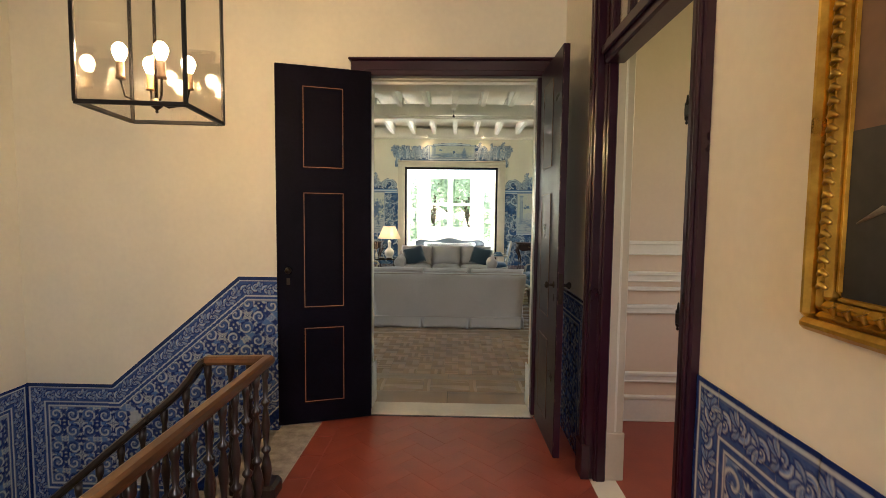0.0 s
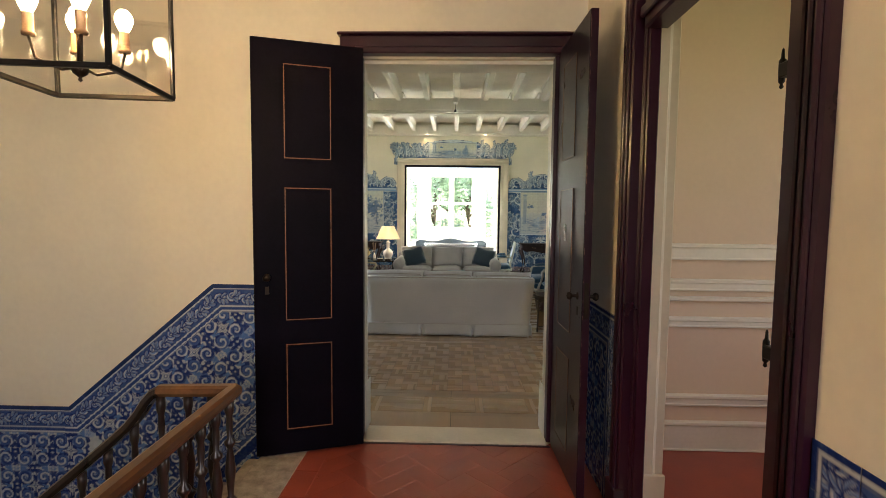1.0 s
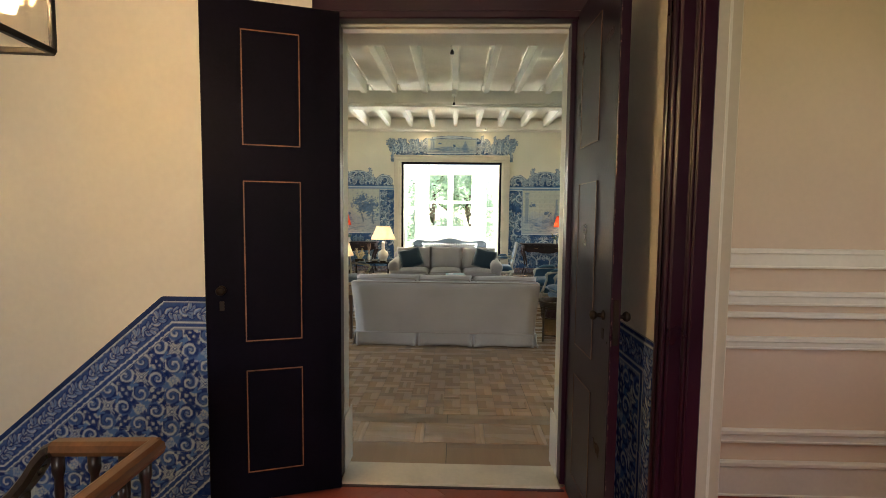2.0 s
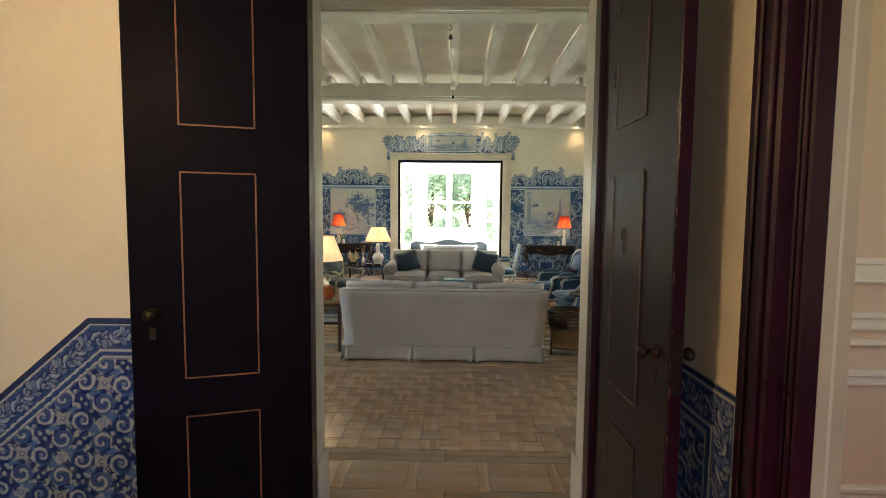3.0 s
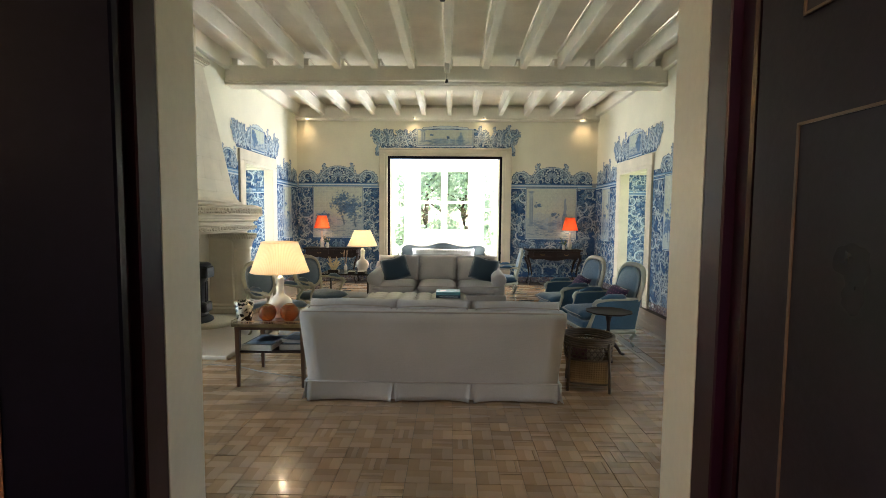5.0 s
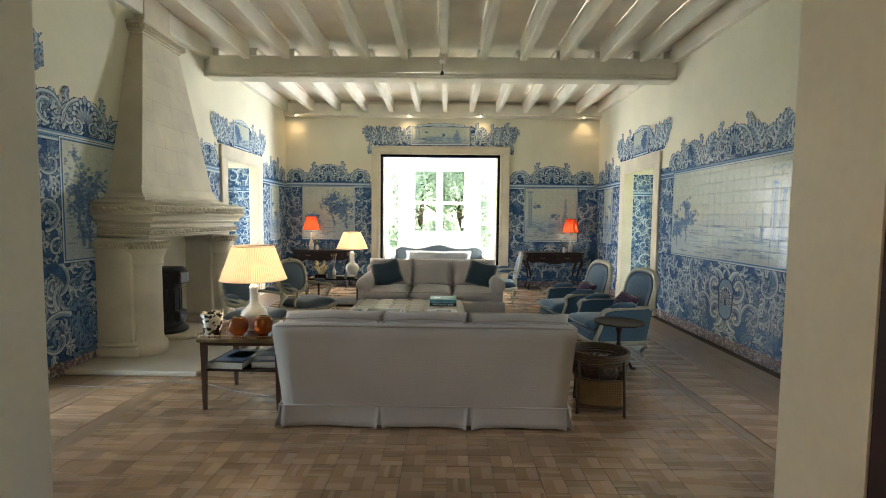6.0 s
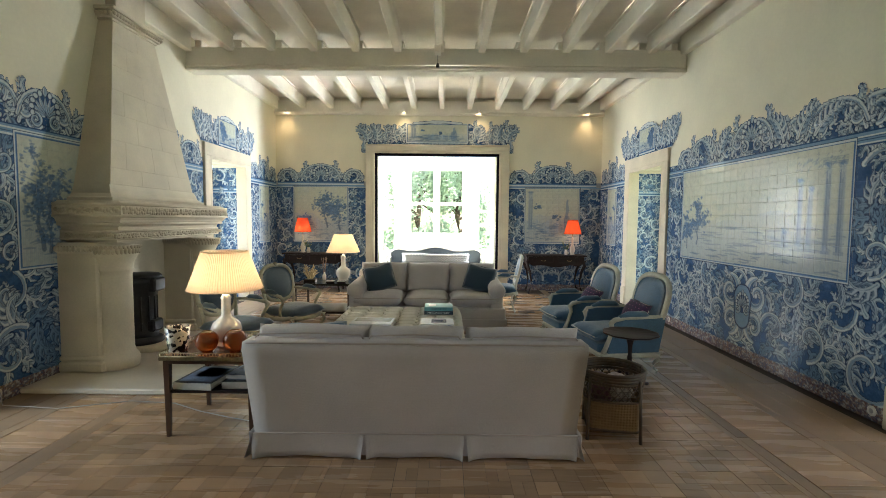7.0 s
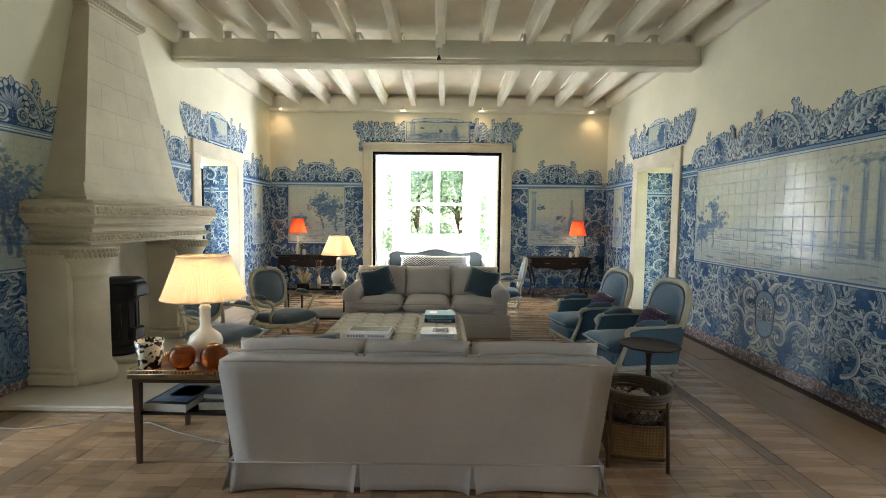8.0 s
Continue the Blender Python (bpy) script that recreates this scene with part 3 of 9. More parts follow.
    def leaf(self, u, z, a, length, bend, w, grow=False, light=MILK, shade=PALE, line=INK, frond=True):
        """An acanthus leaf: a bent, swelling stroke with side lobes and a dark rib."""
        n = 12
        t = np.linspace(0, 1, n)
        ang = a + bend * t * t
        st = length / n
        p = np.stack([u + np.cumsum(np.cos(ang)) * st, z + np.cumsum(np.sin(ang)) * st], 1)
        ww = w * np.sin(math.pi * np.clip(t * 0.92 + 0.08, 0, 1)) ** 0.8
        self.stroke(p, ww + 0.007, line, 0.95, grow)
        if frond:
            for k in (3, 5, 7, 9):
                for sd in (-1, 1):
                    e = length * 0.24 * (1.1 - t[k])
                    aa = ang[k] + sd * 0.8
                    pp = [p[k], p[k] + e * np.array((math.cos(aa), math.sin(aa))), p[k] + 1.5 * e * np.array((math.cos(aa - sd * 0.5), math.sin(aa - sd * 0.5)))]
                    self.stroke(pp, [w * 0.45 + 0.005, w * 0.4 + 0.005, 0.005], line, 0.9, grow)
                    self.stroke(pp, [w * 0.40, w * 0.32, 0.001], light if sd > 0 else shade, 0.95)
        self.stroke(p, ww, light, 0.95)
        nrm = np.stack([np.sin(ang), -np.cos(ang)], 1)
        self.stroke(p + nrm * (ww * 0.5)[:, None], ww * 0.42, shade, 0.8)
        self.stroke(p[1:-1], np.full(n - 2, 0.0018), line, 0.7)
        for e in (-0.5, 0.15):
            self.stroke((p + nrm * (ww * e)[:, None])[2:9], np.full(7, 0.0010 + w * 0.07), shade * 0.7, 0.65)

    def plume(self, u, z, a, length, bend, w, grow=False, light=MILK, shade=PALE, line=INK):
        """A feathered acanthus leaf: a bent rib with curved lobes on both sides, lit on its outer side."""
        n = 13 if length > 0.32 else 9 if length > 0.16 else 7
        t = np.linspace(0, 1, n)
        ang = a + bend * t ** 1.4
        p = np.stack([u + np.cumsum(np.cos(ang)) * length / n, z + np.cumsum(np.sin(ang)) * length / n], 1)
        lobes = []
        for k in range(1, n - 1, 2):
            e = length * 0.42 * math.sin(math.pi * (0.22 + 0.70 * t[k])) * (1.05 - 0.45 * t[k])
            for sd in (-1, 1):
                b = ang[k] + sd * (1.05 - 0.35 * t[k])
                q = p[k] + 0.55 * e * np.array((math.cos(b), math.sin(b)))
                r = q + 0.60 * e * np.array((math.cos(b - sd * 0.75), math.sin(b - sd * 0.75)))
                lobes.append(([p[k], q, r], sd))
        outer = -1 if bend > 0 else 1
        edge = 0.0045 + w * 0.08
        self.stroke(p, w * (1 - 0.75 * t) + edge, line, 0.95, grow)
        for q, sd in lobes[::-1]:
            fill = light if sd == outer else light * 0.40 + shade * 0.60
            self.stroke(q, [w * 0.62 + edge, w * 0.58 + edge, edge], line, 0.9, grow)
            self.stroke(q, [w * 0.62, w * 0.55, 0.002], fill, 0.97)
            m = (q[0] + q[1]) / 2
            turn = np.array((-(q[1] - q[0])[1], (q[1] - q[0])[0])) * 0.16 * sd
            if w > 0.022:
                self.stroke([m - turn, q[1] - turn, q[2]], [w * 0.20, w * 0.24, 0.001], shade * 0.75, 0.85)
        self.stroke(p, w * 0.62 * (1 - 0.7 * t) + 0.002, light, 0.95)
        self.stroke(p, np.full(n, 0.0016 + w * 0.07), line * 0.5 + shade * 0.5, 0.8)

    def scroll(self, u, z, r, hand, a0, grow=False, light=MILK, shade=PALE, line=INK, inner=True):
        """A rinceau: a spiral stem with acanthus breaking outwards from it and a flower at its heart."""
        n = 30
        t = np.linspace(0, 1, n)
        a = a0 + hand * t * 1.05 * 2 * math.pi
        rad = r * (0.10 + 0.90 * (1 - t) ** 1.15)
        p = np.stack([u + rad * np.cos(a), z + rad * np.sin(a)], 1)
        fine = r > 0.17
        for k, ln in ((24, 0.40), (19, 0.62), (14, 0.85), (10, 1.05), (6, 1.15), (2, 1.25)) if fine else ((17, 0.85), (9, 1.15), (2, 1.35)):
            j = self.rng.uniform(0.85, 1.2)
            self.plume(*p[k], a[k] + hand * (math.pi / 2 - 0.75), r * ln * j, -hand * 1.9 * j, r * (0.105 if fine else 0.14) * ln, grow, light, shade, line)
            if inner and fine and k > 4:
                self.plume(*p[k], a[k] + hand * (math.pi / 2 + 0.55), r * ln * 0.42, hand * 1.5, r * 0.055, False, light * 0.8 + shade * 0.2, shade, line)
        w = r * (0.10 if fine else 0.15) * (1 - 0.5 * t)
        self.stroke(p, w + 0.007, line, 1, grow)
        self.stroke(p, w, light, 0.97, grow)
        q = np.stack([u + (rad - w * 0.5) * np.cos(a), z + (rad - w * 0.5) * np.sin(a)], 1)
        self.stroke(q, w * 0.42, shade * 0.9, 0.85)
        q = np.stack([u + (rad + w * 0.1) * np.cos(a), z + (rad + w * 0.1) * np.sin(a)], 1)
        if fine:
            self.stroke(q[2:24], np.full(22, 0.0012 + r * 0.008), line * 0.6 + shade * 0.4, 0.75)
        for k in range(4):
            b = a[-1] + hand * (0.6 + k * 0.7)
            self.leaf(*p[-2], b, r * (0.34 - 0.05 * k), 0.9 * hand, r * 0.05, False, light, shade, line, False)

    def tangle(self, u0, u1, z0, z1, size, mirror=None, grow=False, light=MILK, shade=PALE, line=INK, ground=True):
        """A field of scrolls and leaves, the same on both sides of a mirror line when one is given."""
        if ground:
            self.block(u0, u1, z0, z1, DEEP * 0.6 + MID * 0.4)
            self.cloud(u0, u1, z0, z1, DEEP, 0.9, 0.5)
            self.cloud(u0, u1, z0, z1, MID * 1.15, 0.7, 0.3, 0.2)
        a1 = mirror if mirror is not None else u1
        spots = []
        for _ in range(int(90 * (a1 - u0) * (z1 - z0) / size ** 2)):
            r = size * self.rng.uniform(0.30, 0.60)
            p = (self.rng.uniform(u0 + r * 0.5, a1 - r * 0.4), self.rng.uniform(z0 + r * 0.7, z1 - r * 0.7)) if z1 - z0 > 1.5 * r and a1 - u0 > r else None
            if p and all(math.hypot(p[0] - q[0], p[1] - q[1]) > 1.02 * (r + q[2]) for q in spots):
                spots.append((*p, r))
        def paired(u, h, a):
            yield u, h, a
            if mirror is not None:
                yield 2 * mirror - u, -h, math.pi - a
        for _ in range(int(11 * (a1 - u0) * (z1 - z0) / size ** 2)):
            u, z, h, a = self.rng.uniform(u0, a1), self.rng.uniform(z0, z1), self.rng.choice((-1, 1)), self.rng.uniform(0, 6.28)
            ln, tone = size * self.rng.uniform(0.45, 0.85), self.rng.random()
            for c, hh, aa in paired(u, h, a):
                self.plume(c, z, aa, ln, hh * 1.8, ln * 0.085, grow, light * 0.6 + shade * 0.4 if tone < 0.5 else shade * 0.9, shade * 0.65, line)
        spots.sort(key=lambda q: q[2])
        for u, z, r in spots:
            hand, a0 = self.rng.choice((-1, 1)), self.rng.uniform(0, 6.28)
            for c, h, b0 in paired(u, hand, a0):
                self.scroll(c, z, r * 0.95, h, b0, grow, light, shade, line)

    def border(self, u0, u1, z0, z1, w=0.03):
        """A painted moulding round a scene: pale bands between dark lines."""
        for k, (d, c) in enumerate(((w, INK), (w * 0.85, MILK), (w * 0.45, PALE), (w * 0.25, MID))):
            self.block(u0 - d, u1 + d, z0 - d, z1 + d, c)

    def bands(self, u0, u1, z0, z1):
        """Level mouldings."""
        self.block(u0, u1, z0, z1, DEEP)
        h = z1 - z0
        for a, b, c in ((0.08, 0.30, MILK), (0.22, 0.30, PALE), (0.42, 0.52, PALE), (0.62, 0.90, MILK), (0.78, 0.90, PALE)):
            self.block(u0, u1, z0 + a * h, z0 + b * h, c)

    def shell(self, u, z, r, grow=True):
        """A scallop in a scrolled cartouche."""
        self.stroke([(u, z), (u + 0.001, z)], [r * 1.08] * 2, INK, 1, grow)
        self.stroke([(u, z), (u + 0.001, z)], [r] * 2, DEEP, 1)
        for k in range(9):
            a = math.pi * (0.06 + 0.88 * k / 8)
            self.leaf(u, z - r * 0.45, a, r * 1.25, 0.0, r * 0.12, False, MILK, PALE, INK, False)
        for k in range(11):
            a = -0.35 + (math.pi + 0.7) * k / 10
            self.stroke([(u + r * math.cos(a), z + r * math.sin(a)), (u + r * 1.02 * math.cos(a), z + r * 1.02 * math.sin(a))], [r * 0.17 + 0.006] * 2, INK, 1, grow)
            self.stroke([(u + r * math.cos(a), z + r * math.sin(a)), (u + r * 1.02 * math.cos(a), z + r * 1.02 * math.sin(a))], [r * 0.15] * 2, MILK, 0.95, grow)
        for h in (-1, 1):
            self.curl(u + h * r * 0.75, z - r * 0.75, r * 0.45, h, math.pi / 2, 1.4, 0.26, grow)
        self.leaf(u, z + r * 0.85, math.pi / 2, r * 0.55, 0, r * 0.16, grow)

    def landscape(self, u0, u1, z0, z1, kind, ground=SCENE_GROUND):
        w, h = u1 - u0, z1 - z0
        blue = np.array((0.10, 0.17, 0.29))
        self.block(u0, u1, z0, z1, ground)
        self.cloud(u0, u1, z0 + 0.3 * h, z1, np.array((0.50, 0.56, 0.60)), 0.28, 0.9 * w)
        far = z0 + h * 0.42
        for lev, al in ((0.46, 0.26), (0.36, 0.32), (0.26, 0.36)):
            ph = self.rng.uniform(0, 6, 3)
            for k in range(60):
                u = u0 + w * k / 60
                t = z0 + h * (lev + 0.05 * math.sin(k * 0.11 + ph[0]) + 0.03 * math.sin(k * 0.31 + ph[1]))
                self.block(u, u + w / 60 + self.res, z0, min(t, z1), np.array((0.42, 0.50, 0.58)) if lev > 0.3 else np.array((0.44, 0.50, 0.53)), al)
        for _ in range(70):
            u, z = self.rng.uniform(u0, u1 - 0.12 * w), z0 + h * self.rng.uniform(0.02, 0.36)
            ln = self.rng.uniform(0.04, 0.16) * w
            self.stroke([(u, z), (u + ln * 0.5, z + self.rng.uniform(-0.01, 0.02) * h), (min(u1, u + ln), z)], [0.004, 0.010, 0.003], blue, 0.50)
        def foliage(cu, cz, s, n):
            for _ in range(n):
                a, d = self.rng.uniform(0, 6.28), abs(self.rng.normal(0, 0.45)) * s
                c = (cu + d * 1.25 * math.cos(a), cz + d * 0.8 * math.sin(a))
                if not (u0 + 0.02 < c[0] < u1 - 0.03 and z0 + 0.02 < c[1] < z1 - 0.03):
                    continue
                for _ in range(3):
                    e = self.rng.normal(0, 0.05, 2) * s
                    self.stroke([(c[0] + e[0], c[1] + e[1]), (c[0] + e[0] + 0.022, c[1] + e[1] + self.rng.uniform(-0.012, 0.014))], [0.012, 0.005], blue * self.rng.uniform(0.6, 1.7), 0.55)
        def tree(u, z, s):
            q = [(u, z)]
            for k in range(6):
                q.append((q[-1][0] + self.rng.uniform(-0.06, 0.06) * s, q[-1][1] + 0.12 * s))
            self.stroke(q, np.linspace(0.028 * s, 0.008 * s, 7), blue * 0.8, 0.7)
            for k in range(8):
                b = q[2 + k % 5]
                a = self.rng.uniform(0.3, 2.8)
                e = (b[0] + math.cos(a) * 0.24 * s, b[1] + math.sin(a) * 0.20 * s)
                self.stroke([b, e], [0.008 * s, 0.004 * s], blue, 0.6)
                foliage(*e, 0.26 * s, 26)
        def column(u, z, hh, r, broken):
            r *= 0.8
            stone = np.array((0.40, 0.48, 0.55))
            self.stroke([(u, z), (u + 0.004, z + hh * 0.5), (u, z + hh)], [r, r * 0.94, r * 0.84], stone, 0.75, False, 0.02)
            for k in range(7):
                q = r * (-0.7 + 0.24 * k)
                self.stroke([(u + q, z), (u + q * 0.9, z + hh * self.rng.uniform(0.8, 0.98))], [0.004, 0.003], blue, 0.3 + 0.1 * k)
            for k in range(3):
                self.stroke([(u - r * 1.3, z - 0.012 * k), (u + r * 1.3, z - 0.012 * k)], [0.005, 0.005], blue, 0.45)
                if not broken:
                    self.stroke([(u - r * 1.2, z + hh + 0.012 * k), (u + r * 1.25, z + hh + 0.012 * k)], [0.004, 0.005], blue, 0.45)
            for k in range(14 if broken else 6):
                e = self.rng.normal(0, 0.5, 2) * r
                self.stroke([(u + e[0], z + hh + e[1] * 0.6), (u + e[0] + 0.02, z + hh + e[1] * 0.6 + 0.012)], [0.012, 0.006], blue * 1.3, 0.4)
        if kind == "ruin":
            for fu, fz, fh, r, br in ((0.032, 0.20, 0.66, 0.05, 0), (0.085, 0.20, 0.66, 0.05, 0), (0.155, 0.24, 0.44, 0.045, 1), (0.20, 0.24, 0.52, 0.045, 1), (0.27, 0.22, 0.12, 0.06, 1)):
                column(u0 + w * fu, z0 + h * fz, h * fh, r, br)
            for k in range(5):
                self.stroke([(u0 + 0.015 * w, z0 + (0.87 + 0.012 * k) * h), (u0 + 0.11 * w, z0 + (0.87 + 0.012 * k) * h)], [0.004, 0.005], blue, 0.4)
            for _ in range(60):
                c = (u0 + w * self.rng.uniform(0.01, 0.22), z0 + h * abs(self.rng.normal(0.9, 0.03)))
                self.stroke([c, (c[0] + 0.02, c[1] - 0.015)], [0.010, 0.004], blue * 1.2, 0.35)
            tree(u0 + 0.86 * w, z0 + 0.16 * h, 0.55 * h)
            tree(u0 + 0.95 * w, z0 + 0.10 * h, 0.40 * h)
            for k in range(16):
                self.stroke([(u0 + w * self.rng.uniform(0.05, 0.5), z0 + h * self.rng.uniform(0.18, 0.3)) for _ in range(2)], [0.012, 0.004], blue, 0.3)
        elif kind == "trees":
            for k in range(7):
                foliage(u0 + w * (0.45 + 0.08 * k), z0 + h * self.rng.uniform(0.5, 0.85), 0.16 * h, 34)
            tree(u0 + 0.62 * w, z0 + 0.25 * h, 0.62 * h)
            tree(u0 + 0.86 * w, z0 + 0.20 * h, 0.6 * h)
            for k in range(4):
                foliage(u0 + w * (0.10 + 0.06 * k), z0 + h * 0.42, 0.10 * h, 20)
            self.stroke([(u0 + 0.06 * w, z0 + 0.34 * h), (u0 + 0.20 * w, z0 + 0.42 * h), (u0 + 0.34 * w, z0 + 0.30 * h)], [0.05, 0.08, 0.03], blue * 1.8, 0.45, False, 0.03)
        elif kind == "fort":
            column(u0 + 0.09 * w, z0 + 0.26 * h, 0.66 * h, 0.06 * w, 0)
            for k in range(9):
                a, lo, hi = 0.30 + 0.06 * k, 0.20, 0.32 + 0.03 * (k % 4)
                self.stroke([(u0 + a * w, z0 + lo * h), (u0 + a * w, z0 + hi * h)], [0.028 * w] * 2, blue * (1.5 + 0.5 * (k % 3)), 0.28, False, 0.012)
            for k in range(6):
                self.stroke([(u0 + (0.10 + 0.07 * k) * w, z0 + (0.30 - 0.035 * k) * h), (u0 + (0.19 + 0.07 * k) * w, z0 + (0.30 - 0.035 * k) * h)], [0.016 * h] * 2, blue * 1.4, 0.5, False, 0.008)
            self.stroke([(u0 + 0.78 * w, z0 + 0.20 * h), (u0 + 0.78 * w, z0 + 0.44 * h)], [0.055 * w] * 2, blue * 1.4, 0.55, False, 0.01)
            self.stroke([(u0 + 0.77 * w, z0 + 0.46 * h), (u0 + 0.79 * w, z0 + 0.60 * h), (u0 + 0.78 * w, z0 + 0.74 * h), (u0 + 0.785 * w, z0 + 0.78 * h)], [0.022 * w, 0.030 * w, 0.020 * w, 0.018 * w], blue * 1.5, 0.6, False, 0.01)
            foliage(u0 + 0.24 * w, z0 + 0.66 * h, 0.09 * h, 26)
            foliage(u0 + 0.55 * w, z0 + 0.48 * h, 0.10 * h, 26)
        else:
            tree(u0 + 0.19 * w, z0 + 0.12 * h, 0.86 * h)
            tree(u0 + 0.25 * w, z0 + 0.10 * h, 0.66 * h)
            foliage(u0 + 0.2 * w, z0 + 0.2 * h, 0.12 * h, 40)

    def speckle(self, u0, u1, z0, z1):
        """A band of manganese and blue marbling."""
        self.block(u0, u1, z0, z1, np.array((0.20, 0.17, 0.19)))
        for _ in range(int(900 * (u1 - u0) * (z1 - z0) / 0.13)):
            u, z = self.rng.uniform(u0, u1), self.rng.uniform(z0, z1)
            c = [np.array((0.55, 0.52, 0.48)), np.array((0.14, 0.08, 0.09)), np.array((0.10, 0.12, 0.2)), np.array((0.30, 0.18, 0.13))][self.rng.integers(4)]
            self.stroke([(u, z), (u + self.rng.uniform(-0.02, 0.02), z + self.rng.uniform(-0.01, 0.01))], [0.008, 0.004], c, 0.8)

    def brush(self):
        """Uneven brushwork and watery blue over the whole sheet, once."""
        if self.done:
            return
        self.done = True
        f = np.zeros((self.h, self.w))
        for cell, amp in ((0.05, 0.5), (0.018, 0.6), (0.007, 0.5)):
            c = max(1, cell / self.res)
            g = self.rng.uniform(-1, 1, (int(self.h / c) + 3, int(self.w / c) + 3))
            y, x = np.arange(self.h) / c, np.arange(self.w) / c
            y0, x0 = y.astype(int), x.astype(int)
            fy, fx = (y - y0)[:, None], (x - x0)[None, :]
            f += amp * ((g[y0][:, x0] * (1 - fx) + g[y0][:, x0 + 1] * fx) * (1 - fy) + (g[y0 + 1][:, x0] * (1 - fx) + g[y0 + 1][:, x0 + 1] * fx) * fy)
        k = np.clip(f, 0, 1)[..., None] * 0.42
        self.rgb = self.rgb * (1 - k) + (self.rgb * np.array((0.50, 0.62, 0.80))) * k
        k = np.clip(-f, 0, 1)[..., None] * 0.16
        self.rgb = self.rgb * (1 - k) + PALE * k

    def shaped(self, outline):
        """Fills the sheet below an outline of (u, z)."""
        us, zs = [p[0] for p in outline], [p[1] for p in outline]
        top = np.interp(self.u, us, zs)
        gate = (self.z[:, None] < top[None, :]) & (self.u[None, :] >= us[0]) & (self.u[None, :] <= us[-1])
        self.on = np.maximum(self.on, gate * 1.0)

    def sample(self, u, z):
        i = np.clip(np.rint((u - self.u0) / self.res).astype(int), 0, self.w - 1)
        j = np.clip(np.rint((z - self.z0) / self.res).astype(int), 0, self.h - 1)
        return self.rgb[j, i], self.on[j, i]


def grid_mesh(name, us, zs, ds, col, keep):
    """A tile face from grids of places and colours; keep marks its cells."""
    h, w = us.shape
    me = bpy.data.meshes.new(name)
    idx = np.arange(h * w).reshape(h, w)
    quads = np.stack([idx[:-1, :-1], idx[:-1, 1:], idx[1:, 1:], idx[1:, :-1]], -1).reshape(-1, 4)[keep.ravel()]
    n = len(quads)
    me.vertices.add(h * w), me.loops.add(4 * n), me.polygons.add(n)
    me.vertices.foreach_set("co", np.stack([us, zs, ds], -1).astype(np.float32).ravel())
    me.loops.foreach_set("vertex_index", quads.astype(np.int32).ravel())
    me.polygons.foreach_set("loop_start", np.arange(0, 4 * n, 4, dtype=np.int32))
    me.update(calc_edges=True)
    a = me.attributes.new("paint", "FLOAT_COLOR", "POINT")
    a.data.foreach_set("color", np.concatenate([col, np.ones((*col.shape[:2], 1))], -1).astype(np.float32).ravel())
    me.materials.append(AZULEJO)
    return me


